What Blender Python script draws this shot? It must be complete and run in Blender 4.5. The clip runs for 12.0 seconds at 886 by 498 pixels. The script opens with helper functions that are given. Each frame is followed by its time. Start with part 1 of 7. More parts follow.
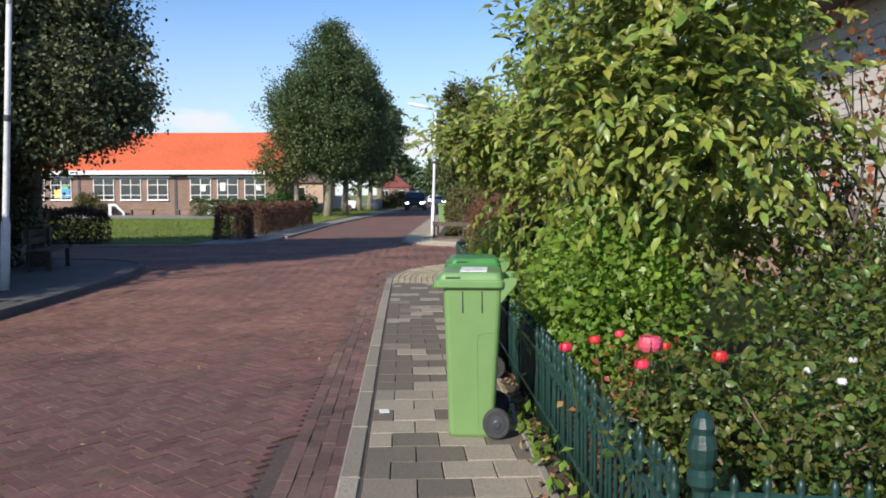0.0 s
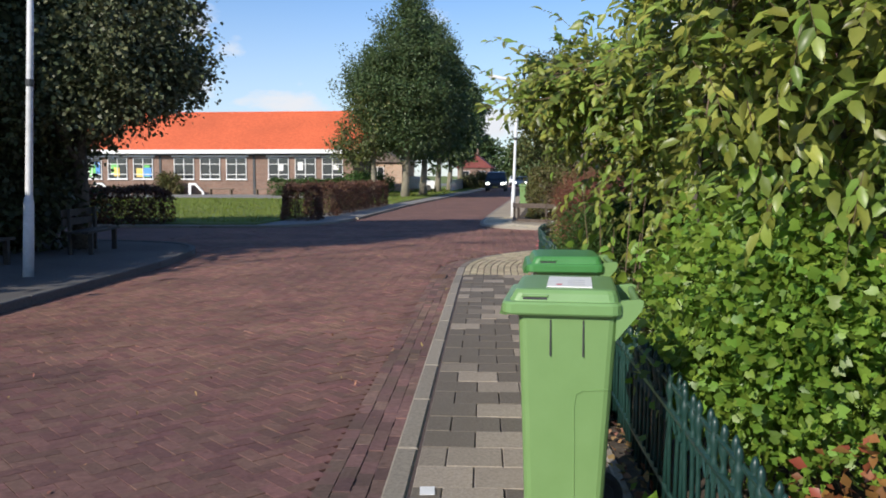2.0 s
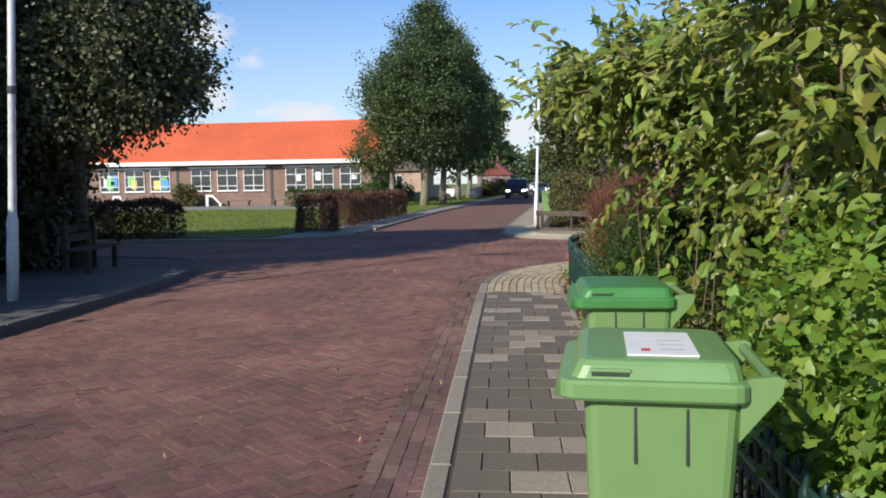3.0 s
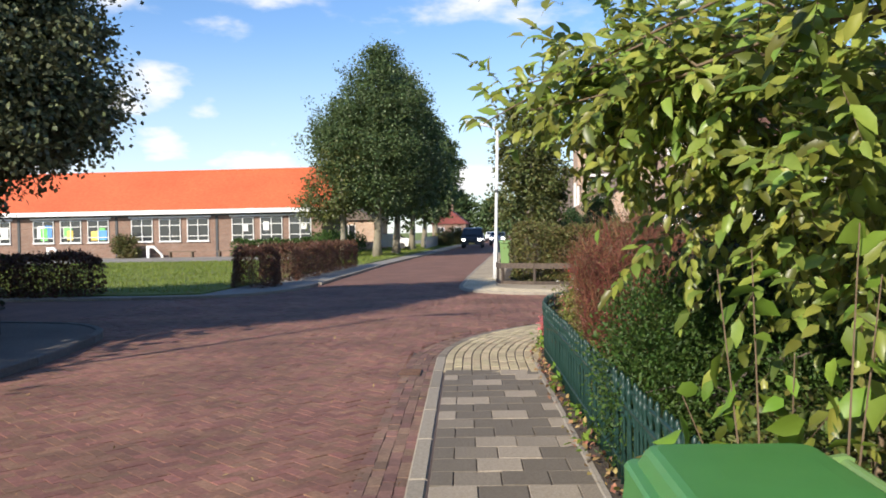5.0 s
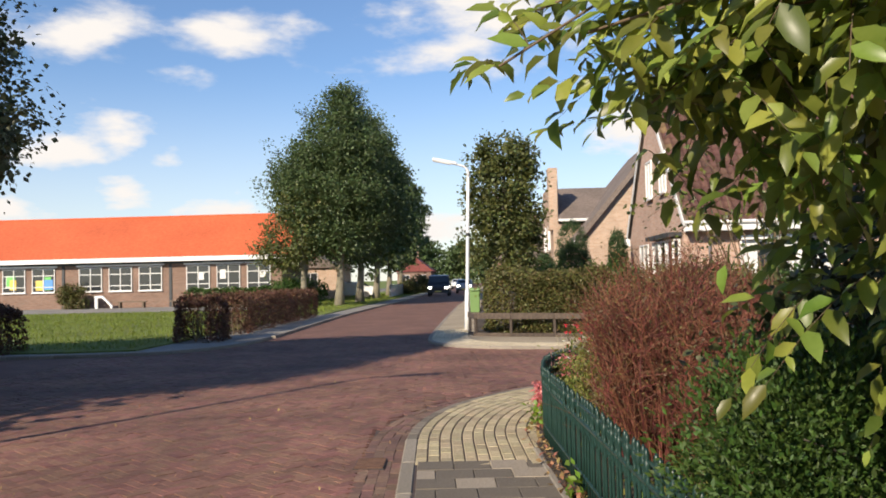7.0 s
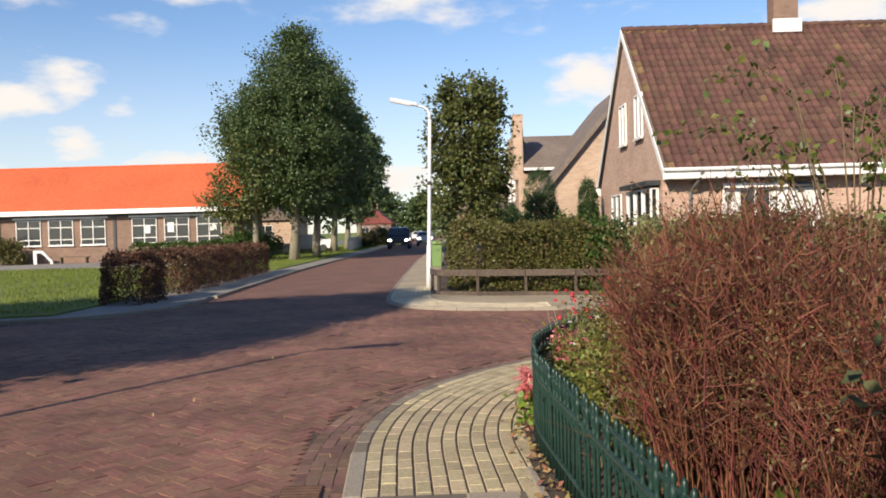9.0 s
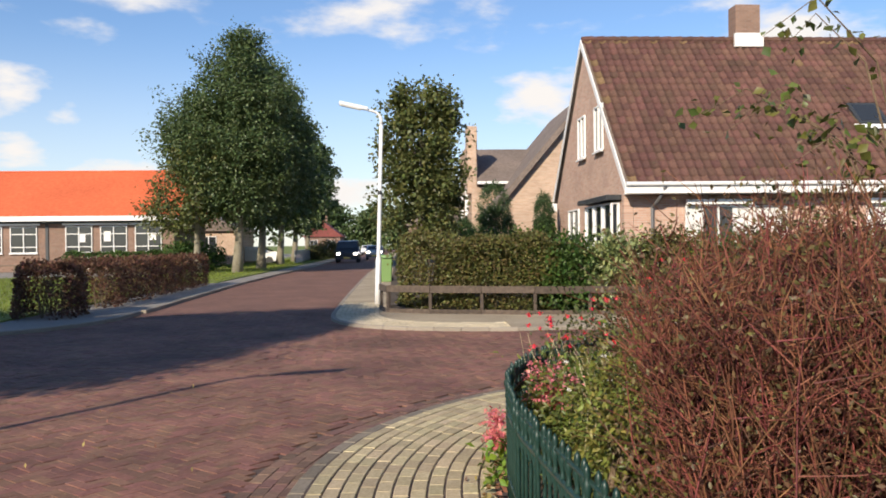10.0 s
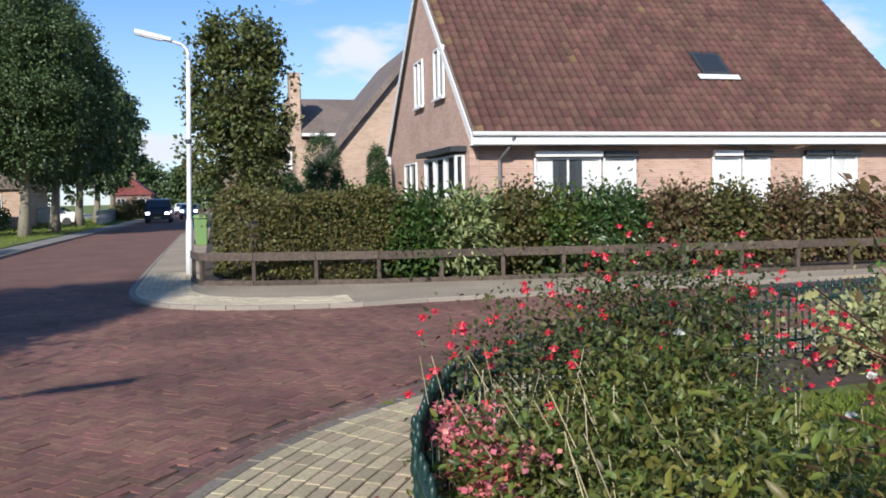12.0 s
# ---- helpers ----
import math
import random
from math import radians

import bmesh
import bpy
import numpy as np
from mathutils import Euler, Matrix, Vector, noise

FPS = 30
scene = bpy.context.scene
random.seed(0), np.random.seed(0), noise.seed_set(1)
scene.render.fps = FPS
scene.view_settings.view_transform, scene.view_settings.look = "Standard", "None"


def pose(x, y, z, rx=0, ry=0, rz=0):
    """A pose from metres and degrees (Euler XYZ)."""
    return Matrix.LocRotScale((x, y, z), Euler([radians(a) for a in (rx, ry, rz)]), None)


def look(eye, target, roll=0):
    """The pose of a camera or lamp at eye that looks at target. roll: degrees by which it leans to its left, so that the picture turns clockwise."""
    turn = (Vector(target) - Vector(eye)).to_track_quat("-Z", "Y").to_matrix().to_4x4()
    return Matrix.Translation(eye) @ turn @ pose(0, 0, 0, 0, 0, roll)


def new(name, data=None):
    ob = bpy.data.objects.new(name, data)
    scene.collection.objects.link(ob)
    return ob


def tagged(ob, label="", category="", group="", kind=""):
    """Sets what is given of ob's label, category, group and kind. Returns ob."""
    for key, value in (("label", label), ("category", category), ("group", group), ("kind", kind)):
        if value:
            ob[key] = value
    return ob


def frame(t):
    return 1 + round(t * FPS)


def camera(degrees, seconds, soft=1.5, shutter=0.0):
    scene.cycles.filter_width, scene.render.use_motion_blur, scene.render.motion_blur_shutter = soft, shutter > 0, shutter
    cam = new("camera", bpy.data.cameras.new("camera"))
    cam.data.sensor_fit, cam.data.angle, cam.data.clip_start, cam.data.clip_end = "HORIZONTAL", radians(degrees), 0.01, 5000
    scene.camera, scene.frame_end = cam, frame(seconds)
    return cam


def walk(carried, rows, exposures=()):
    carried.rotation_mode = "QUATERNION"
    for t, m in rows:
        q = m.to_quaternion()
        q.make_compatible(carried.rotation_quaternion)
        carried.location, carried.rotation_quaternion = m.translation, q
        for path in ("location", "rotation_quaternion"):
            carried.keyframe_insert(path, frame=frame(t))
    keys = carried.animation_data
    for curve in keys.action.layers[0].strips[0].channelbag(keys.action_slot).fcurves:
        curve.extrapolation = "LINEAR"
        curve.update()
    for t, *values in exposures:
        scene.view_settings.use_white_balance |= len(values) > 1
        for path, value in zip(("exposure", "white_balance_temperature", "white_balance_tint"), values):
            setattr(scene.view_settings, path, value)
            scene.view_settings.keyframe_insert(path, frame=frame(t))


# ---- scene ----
cam = camera(55.9, 12.0, soft=1.8)
PATH = [
    (0, (0.195, 3.72, 1.618), (0.139, 5.715, 1.487), -0.1),
    (0.5, (0.181, 4.18, 1.59), (0.015, 6.17, 1.488), -0.5),
    (1, (0.193, 4.73, 1.584), (-0.062, 6.709, 1.458), -0.1),
    (1.5, (0.176, 5.278, 1.568), (-0.047, 7.261, 1.43), -0.3),
    (2, (0.157, 5.805, 1.551), (-0.092, 7.782, 1.375), 0.1),
    (2.5, (0.107, 6.368, 1.553), (-0.197, 8.336, 1.368), 0.2),
    (3, (0.014, 6.909, 1.556), (-0.284, 8.88, 1.399), -0.8),
    (5, (-0.214, 9.125, 1.586), (-0.405, 11.116, 1.544), -1.0),
    (5.5, (-0.286, 9.66, 1.599), (-0.432, 11.654, 1.535), -1.2),
    (6, (-0.326, 10.21, 1.588), (-0.506, 12.202, 1.571), -0.2),
    (6.5, (-0.407, 10.738, 1.545), (-0.433, 12.738, 1.522), -0.3),
    (7, (-0.469, 11.307, 1.562), (-0.574, 13.303, 1.633), -1.3),
    (7.5, (-0.453, 11.914, 1.503), (-0.491, 13.913, 1.533), -1.3),
    (9.5, (-0.585, 14.012, 1.608), (-0.578, 16.012, 1.559), -1.7),
    (10, (-0.587, 14.752, 1.549), (-0.479, 16.749, 1.536), -0.6),
    (10.5, (-0.563, 15.485, 1.553), (-0.438, 17.48, 1.496), -1.3),
    (11, (-0.544, 15.986, 1.505), (-0.367, 17.976, 1.408), -1.1),
    (11.5, (-0.618, 16.686, 1.566), (-0.291, 18.654, 1.425), -1.2),
    (12, (-0.527, 17.309, 1.568), (-0.005, 19.236, 1.445), -1.1),
]
walk(cam, [(t, look(eye, target, roll)) for t, eye, target, roll in PATH], exposures=[(0, 0.22, 6500, 10), (1.2, 0.12, 6500, 10), (3, 0.12, 6450, 10), (5, 0.47, 6900, 10), (6.4, 0.36, 7100, 11), (7.4, 0.24, 7600, 12), (9.5, 0.26, 7500, 12), (12, 0.18, 6200, 10)])

# ---- world and sun ----
SUN_DIR = Vector((4.6, 8.1, -5.0)).normalized()
sun_from = -SUN_DIR
SUN_EL = math.asin(sun_from.z)
SUN_AZ = math.atan2(sun_from.x, sun_from.y)

world = bpy.data.worlds.new("world")
scene.world = world
world.use_nodes = True
wn, wl = world.node_tree.nodes, world.node_tree.links
wn.clear()
w_out = wn.new("ShaderNodeOutputWorld")
w_bg = wn.new("ShaderNodeBackground")
w_sky = wn.new("ShaderNodeTexSky")
w_sky.sky_type = "NISHITA"
w_sky.sun_disc = False
w_sky.sun_elevation = SUN_EL
w_sky.sun_rotation = SUN_AZ
w_sky.air_density, w_sky.dust_density, w_sky.ozone_density = 1.0, 0.15, 3.5
w_co = wn.new("ShaderNodeTexCoord")
w_map = wn.new("ShaderNodeMapping")
w_map.inputs["Scale"].default_value = (1.0, 1.0, 2.6)
w_map.inputs["Location"].default_value = (1.37, 0.6, 0.13)
w_noise = wn.new("ShaderNodeTexNoise")
w_noise.inputs["Scale"].default_value = 11.0
w_noise.inputs["Detail"].default_value = 7.0
w_noise.inputs["Roughness"].default_value = 0.55
w_ramp = wn.new("ShaderNodeMapRange")
w_ramp.interpolation_type = "SMOOTHSTEP"
w_ramp.inputs[1].default_value, w_ramp.inputs[2].default_value = 0.58, 0.92
# cumulus banks over the village: slope across, slope up, half width, half height
w_dir = wn.new("ShaderNodeSeparateXYZ")
wl.new(w_co.outputs["Generated"], w_dir.inputs[0])
w_fwd = wn.new("ShaderNodeMath")
w_fwd.operation = "MAXIMUM"
w_fwd.inputs[1].default_value = 0.05
wl.new(w_dir.outputs["Y"], w_fwd.inputs[0])
w_flat = wn.new("ShaderNodeCombineXYZ")
for axis_, slot_ in (("X", 0), ("Z", 1)):
    w_div = wn.new("ShaderNodeMath")
    w_div.operation = "DIVIDE"
    wl.new(w_dir.outputs[axis_], w_div.inputs[0])
    wl.new(w_fwd.outputs[0], w_div.inputs[1])
    wl.new(w_div.outputs[0], w_flat.inputs[slot_])
w_bank = None
for cu, cv, cw, ch in ((0.0, 0.31, 0.13, 0.06), (-0.31, 0.31, 0.10, 0.03), (-0.52, 0.315, 0.12, 0.04), (-0.52, 0.17, 0.09, 0.035), (-0.44, 0.18, 0.05, 0.03), (-0.388, 0.157, 0.034, 0.026),
                       (-0.44, 0.112, 0.06, 0.026), (-0.30, 0.092, 0.09, 0.022), (0.18, 0.178, 0.07, 0.05), (0.50, 0.25, 0.14, 0.06), (-0.62, 0.10, 0.10, 0.03), (-0.08, 0.06, 0.12, 0.025), (0.8, 0.2, 0.2, 0.07), (-0.9, 0.25, 0.2, 0.07)):
    w_off = wn.new("ShaderNodeVectorMath")
    w_off.operation = "SUBTRACT"
    w_off.inputs[1].default_value = (cu, cv, 0)
    wl.new(w_flat.outputs[0], w_off.inputs[0])
    w_scl = wn.new("ShaderNodeVectorMath")
    w_scl.operation = "DIVIDE"
    w_scl.inputs[1].default_value = (cw * 1.45, ch * 1.4, 1)
    wl.new(w_off.outputs[0], w_scl.inputs[0])
    w_len = wn.new("ShaderNodeVectorMath")
    w_len.operation = "LENGTH"
    wl.new(w_scl.outputs[0], w_len.inputs[0])
    w_puff = wn.new("ShaderNodeMapRange")
    w_puff.inputs[1].default_value, w_puff.inputs[2].default_value = 0.0, 1.0
    w_puff.inputs[3].default_value, w_puff.inputs[4].default_value = 0.42, 0.0
    wl.new(w_len.outputs["Value"], w_puff.inputs[0])
    if w_bank is None:
        w_bank = w_puff.outputs[0]
    else:
        w_top = wn.new("ShaderNodeMath")
        w_top.operation = "MAXIMUM"
        wl.new(w_bank, w_top.inputs[0])
        wl.new(w_puff.outputs[0], w_top.inputs[1])
        w_bank = w_top.outputs[0]
w_field = wn.new("ShaderNodeMath")
w_field.operation = "ADD"
wl.new(w_noise.outputs["Fac"], w_field.inputs[0])
wl.new(w_bank, w_field.inputs[1])
wl.new(w_field.outputs[0], w_ramp.inputs[0])
w_mix = wn.new("ShaderNodeMix")
w_mix.data_type = "RGBA"
w_mix.inputs[7].default_value = (6.5, 6.7, 7.1, 1)
wl.new(w_co.outputs["Generated"], w_map.inputs["Vector"])
wl.new(w_map.outputs["Vector"], w_noise.inputs["Vector"])
w_sep = wn.new("ShaderNodeSeparateXYZ")
w_low = wn.new("ShaderNodeMapRange")
w_low.interpolation_type = "SMOOTHSTEP"
w_low.inputs[1].default_value, w_low.inputs[2].default_value = 0.0, 0.26
w_low.inputs[3].default_value, w_low.inputs[4].default_value = 0.5, 0.0
w_max = wn.new("ShaderNodeMath")
w_max.operation = "MAXIMUM"
wl.new(w_co.outputs["Generated"], w_sep.inputs[0])
wl.new(w_sep.outputs["Z"], w_low.inputs[0])
wl.new(w_low.outputs[0], w_max.inputs[0])
wl.new(w_ramp.outputs[0], w_max.inputs[1])
wl.new(w_max.outputs[0], w_mix.inputs[0])
w_tint = wn.new("ShaderNodeMix")
w_tint.data_type = "RGBA"
w_tint.blend_type = "MULTIPLY"
w_tint.inputs[0].default_value = 1.0
w_tint.inputs[7].default_value = (0.84, 1.0, 1.2, 1)
wl.new(w_sky.outputs["Color"], w_tint.inputs[6])
wl.new(w_tint.outputs[2], w_mix.inputs[6])
wl.new(w_mix.outputs[2], w_bg.inputs["Color"])
w_bg.inputs["Strength"].default_value = 0.118
wl.new(w_bg.outputs["Background"], w_out.inputs["Surface"])

sun = new("sun", bpy.data.lights.new("sun", "SUN"))
sun.data.energy = 5.0
sun.data.angle = radians(0.55)
sun.data.color = (1.0, 0.93, 0.82)
sun.matrix_world = look((0, 0, 30), Vector((0, 0, 30)) + SUN_DIR)

# ---- materials ----
def mat(name, a, b=None, scale=20.0, rough=0.8, bump=0.2, vary=0.0, hue=0.0, island="", metal=0.0, big=0.0, big_scale=0.6,
        trans=0.0, coat=0.0, detail=5.0, bump_scale=None, spec=0.5, bimodal=0.0, south_tone=None):
    """A procedural surface: two colours mixed by fine noise, a broad stain, and a variation piece by piece."""
    m = bpy.data.materials.new(name)
    m.use_nodes = True
    n, l = m.node_tree.nodes, m.node_tree.links
    p = n["Principled BSDF"]
    co = n.new("ShaderNodeTexCoord")
    vec = co.outputs["Object"]
    rnd = None
    if island == "object":
        info = n.new("ShaderNodeObjectInfo")
        rnd = info.outputs["Random"]
        add = n.new("ShaderNodeVectorMath")
        add.operation = "MULTIPLY_ADD"
        add.inputs[1].default_value = (37.0, 23.0, 51.0)
        l.new(rnd, add.inputs[0])
        l.new(vec, add.inputs[2])
        vec = add.outputs[0]
    elif island == "piece":
        rnd = n.new("ShaderNodeNewGeometry").outputs["Random Per Island"]
    fine = n.new("ShaderNodeTexNoise")
    fine.inputs["Scale"].default_value = scale
    fine.inputs["Detail"].default_value = detail
    fine.inputs["Roughness"].default_value = 0.65
    l.new(vec, fine.inputs["Vector"])
    ramp = n.new("ShaderNodeValToRGB")
    ramp.color_ramp.elements[0].position, ramp.color_ramp.elements[1].position = 0.33, 0.68
    ramp.color_ramp.elements[0].color = (*a, 1)
    ramp.color_ramp.elements[1].color = (*(b or a), 1)
    l.new(fine.outputs["Fac"], ramp.inputs["Fac"])
    col = ramp.outputs["Color"]
    if big:
        broad = n.new("ShaderNodeTexNoise")
        broad.inputs["Scale"].default_value = big_scale
        broad.inputs["Detail"].default_value = 4.0
        l.new(co.outputs["Object"], broad.inputs["Vector"])
        rng = n.new("ShaderNodeMapRange")
        rng.inputs[1].default_value, rng.inputs[2].default_value = 0.3, 0.7
        rng.inputs[3].default_value, rng.inputs[4].default_value = 1 - big, 1 + big
        l.new(broad.outputs["Fac"], rng.inputs[0])
        hs = n.new("ShaderNodeHueSaturation")
        l.new(rng.outputs[0], hs.inputs["Value"])
        l.new(col, hs.inputs["Color"])
        col = hs.outputs["Color"]
    if south_tone:
        # darker, cooler tone multiplied onto the paving south of y 16, noise-edged
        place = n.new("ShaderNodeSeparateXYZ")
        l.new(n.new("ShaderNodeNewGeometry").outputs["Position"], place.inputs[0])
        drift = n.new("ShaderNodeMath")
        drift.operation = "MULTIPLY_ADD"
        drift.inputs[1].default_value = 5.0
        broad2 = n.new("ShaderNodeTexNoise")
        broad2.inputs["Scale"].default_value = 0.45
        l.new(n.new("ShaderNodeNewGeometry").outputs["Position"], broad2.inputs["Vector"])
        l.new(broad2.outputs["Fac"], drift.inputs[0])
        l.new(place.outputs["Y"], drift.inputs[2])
        south_fade = n.new("ShaderNodeMapRange")
        south_fade.interpolation_type = "SMOOTHSTEP"
        south_fade.inputs[1].default_value, south_fade.inputs[2].default_value = 11.5, 17.5
        l.new(drift.outputs[0], south_fade.inputs[0])
        tone_mix = n.new("ShaderNodeMix")
        tone_mix.data_type = "RGBA"
        tone_mix.blend_type = "MULTIPLY"
        tone_mix.inputs[0].default_value = 1.0
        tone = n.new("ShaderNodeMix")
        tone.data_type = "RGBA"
        tone.inputs[6].default_value = (*south_tone, 1)
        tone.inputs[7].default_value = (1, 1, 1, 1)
        l.new(south_fade.outputs[0], tone.inputs[0])
        l.new(col, tone_mix.inputs[6])
        l.new(tone.outputs[2], tone_mix.inputs[7])
        col = tone_mix.outputs[2]
    if rnd is not None and (vary or hue):
        hs = n.new("ShaderNodeHueSaturation")
        rv = n.new("ShaderNodeMapRange")
        rv.inputs[3].default_value, rv.inputs[4].default_value = 1 - vary, 1 + vary
        if bimodal:
            step = n.new("ShaderNodeValToRGB")
            step.color_ramp.elements[0].position, step.color_ramp.elements[1].position = bimodal, bimodal + 0.12
            l.new(rnd, step.inputs["Fac"])
            l.new(step.outputs["Color"], rv.inputs[0])
        else:
            l.new(rnd, rv.inputs[0])
        l.new(rv.outputs[0], hs.inputs["Value"])
        if hue:
            scr = n.new("ShaderNodeMath")
            scr.operation = "MULTIPLY"
            scr.inputs[1].default_value = 17.31
            l.new(rnd, scr.inputs[0])
            fr = n.new("ShaderNodeMath")
            fr.operation = "FRACT"
            l.new(scr.outputs[0], fr.inputs[0])
            rh = n.new("ShaderNodeMapRange")
            rh.inputs[3].default_value, rh.inputs[4].default_value = 0.5 - hue, 0.5 + hue
            l.new(fr.outputs[0], rh.inputs[0])
            l.new(rh.outputs[0], hs.inputs["Hue"])
        l.new(col, hs.inputs["Color"])
        col = hs.outputs["Color"]
    l.new(col, p.inputs["Base Color"])
    p.inputs["Roughness"].default_value = rough
    p.inputs["Metallic"].default_value = metal
    p.inputs["Specular IOR Level"].default_value = spec
    p.inputs["Coat Weight"].default_value = coat
    if bump:
        bn = n.new("ShaderNodeBump")
        bn.inputs["Strength"].default_value = bump
        bn.inputs["Distance"].default_value = 0.01
        if bump_scale:
            fine2 = n.new("ShaderNodeTexNoise")
            fine2.inputs["Scale"].default_value = bump_scale
            fine2.inputs["Detail"].default_value = 6.0
            l.new(vec, fine2.inputs["Vector"])
            l.new(fine2.outputs["Fac"], bn.inputs["Height"])
        else:
            l.new(fine.outputs["Fac"], bn.inputs["Height"])
        l.new(bn.outputs["Normal"], p.inputs["Normal"])
    if trans:
        tr = n.new("ShaderNodeBsdfTranslucent")
        l.new(col, tr.inputs["Color"])
        mx = n.new("ShaderNodeMixShader")
        mx.inputs[0].default_value = trans
        l.new(p.outputs[0], mx.inputs[1])
        l.new(tr.outputs[0], mx.inputs[2])
        l.new(mx.outputs[0], n["Material Output"].inputs["Surface"])
    return m


def brick_mat(name, a, b, mortar, length, height, axis="xz", gap=0.012, big=0.12):
    """Coursed brickwork for walls that stay far off."""
    m = mat(name, a, b, 14.0, 0.9, 0.0)
    n, l = m.node_tree.nodes, m.node_tree.links
    co = n.new("ShaderNodeTexCoord")
    sep = n.new("ShaderNodeSeparateXYZ")
    com = n.new("ShaderNodeCombineXYZ")
    l.new(co.outputs["Object"], sep.inputs[0])
    l.new(sep.outputs[axis[0].upper()], com.inputs[0])
    l.new(sep.outputs[axis[1].upper()], com.inputs[1])
    br = n.new("ShaderNodeTexBrick")
    br.inputs["Color1"].default_value = (*a, 1)
    br.inputs["Color2"].default_value = (*b, 1)
    br.inputs["Mortar"].default_value = (*mortar, 1)
    br.inputs["Scale"].default_value = 1.0
    br.inputs["Mortar Size"].default_value = gap / 2
    br.inputs["Brick Width"].default_value = length
    br.inputs["Row Height"].default_value = height
    l.new(com.outputs[0], br.inputs["Vector"])
    broad = n.new("ShaderNodeTexNoise")
    broad.inputs["Scale"].default_value = 0.8
    broad.inputs["Detail"].default_value = 6.0
    l.new(co.outputs["Object"], broad.inputs["Vector"])
    rng = n.new("ShaderNodeMapRange")
    rng.inputs[1].default_value, rng.inputs[2].default_value = 0.3, 0.7
    rng.inputs[3].default_value, rng.inputs[4].default_value = 1 - big, 1 + big
    l.new(broad.outputs["Fac"], rng.inputs[0])
    hs = n.new("ShaderNodeHueSaturation")
    l.new(rng.outputs[0], hs.inputs["Value"])
    l.new(br.outputs["Color"], hs.inputs["Color"])
    l.new(hs.outputs["Color"], n["Principled BSDF"].inputs["Base Color"])
    bn = n.new("ShaderNodeBump")
    bn.inputs["Strength"].default_value = 0.5
    bn.inputs["Distance"].default_value = 0.008
    bn.invert = True
    l.new(br.outputs["Fac"], bn.inputs["Height"])
    l.new(bn.outputs["Normal"], n["Principled BSDF"].inputs["Normal"])
    return m


def glow(name, colour, strength):
    m = bpy.data.materials.new(name)
    m.use_nodes = True
    p = m.node_tree.nodes["Principled BSDF"]
    p.inputs["Base Color"].default_value = (*colour, 1)
    p.inputs["Emission Color"].default_value = (*colour, 1)
    p.inputs["Emission Strength"].default_value = strength
    return m


def glass(name, tint=(0.03, 0.035, 0.04)):
    m = mat(name, tint, tint, 3.0, 0.06, 0.0, spec=0.8)
    return m


M_BRICK = mat("red_clinker", (0.150, 0.071, 0.051), (0.246, 0.122, 0.088), 26.0, 0.82, 0.5, vary=0.2, hue=0.016, island="piece", big=0.30, big_scale=0.7, south_tone=(0.72, 0.74, 0.86))
M_BRICK_O = mat("red_clinker_single", (0.150, 0.071, 0.051), (0.246, 0.122, 0.088), 26.0, 0.82, 0.5, vary=0.2, hue=0.016, island="object", south_tone=(0.72, 0.74, 0.86))
M_GUTTER = mat("brown_gutter_clinker", (0.140, 0.076, 0.056), (0.225, 0.130, 0.098), 26.0, 0.85, 0.5, vary=0.26, hue=0.02, island="piece", big=0.25, big_scale=0.6, south_tone=(0.72, 0.74, 0.84))
M_JOINT = mat("joint_sand", (0.055, 0.038, 0.034), (0.105, 0.072, 0.064), 30.0, 0.95, 0.5)
M_ROADFAR = brick_mat("red_clinker_far", (0.165, 0.080, 0.060), (0.212, 0.106, 0.078), (0.13, 0.072, 0.056), 0.2, 0.1, "xy", 0.01, 0.18)
M_TILE = mat("concrete_tile", (0.185, 0.152, 0.118), (0.285, 0.240, 0.188), 60.0, 0.9, 0.45, vary=0.38, island="object", bimodal=0.62, big=0.12)
M_KERB = mat("kerb_concrete", (0.215, 0.184, 0.145), (0.33, 0.288, 0.232), 45.0, 0.9, 0.4, vary=0.18, island="object")
M_CURVEKERB = mat("dirty_kerb_concrete", (0.15, 0.125, 0.096), (0.235, 0.20, 0.158), 30.0, 0.92, 0.5, vary=0.2, island="object")
M_EDGE = mat("edging_concrete", (0.24, 0.21, 0.17), (0.34, 0.30, 0.25), 45.0, 0.9, 0.4, vary=0.12, island="object")
M_TAN = mat("tan_clinker", (0.34, 0.275, 0.165), (0.50, 0.415, 0.27), 40.0, 0.88, 0.4, vary=0.2, hue=0.012, island="piece", big=0.1)
M_TAN_O = mat("tan_clinker_single", (0.34, 0.275, 0.165), (0.50, 0.415, 0.27), 40.0, 0.88, 0.4, vary=0.2, hue=0.012, island="object")
M_CREAM = mat("cream_clinker", (0.46, 0.385, 0.26), (0.62, 0.53, 0.375), 40.0, 0.88, 0.4, vary=0.14, island="piece", big=0.1)
M_PAVE = mat("grey_paving", (0.20, 0.185, 0.165), (0.30, 0.28, 0.25), 22.0, 0.92, 0.3, vary=0.12, island="piece", big=0.18)
M_PAVEWARM = mat("warm_grey_paving", (0.29, 0.235, 0.165), (0.41, 0.34, 0.245), 22.0, 0.92, 0.3, vary=0.12, island="piece", big=0.2)
# grey paving with the park's deep shade put into its colour
M_PAVELEFT = mat("shade_dark_paving", (0.075, 0.07, 0.066), (0.13, 0.12, 0.11), 22.0, 0.92, 0.3, big=0.22)
M_SOIL = mat("soil", (0.045, 0.034, 0.025), (0.09, 0.068, 0.05), 18.0, 0.97, 1.0, big=0.2)
M_GRASSBASE = mat("grass_ground", (0.105, 0.145, 0.02), (0.18, 0.22, 0.04), 9.0, 0.95, 0.6, big=0.3, big_scale=0.35)
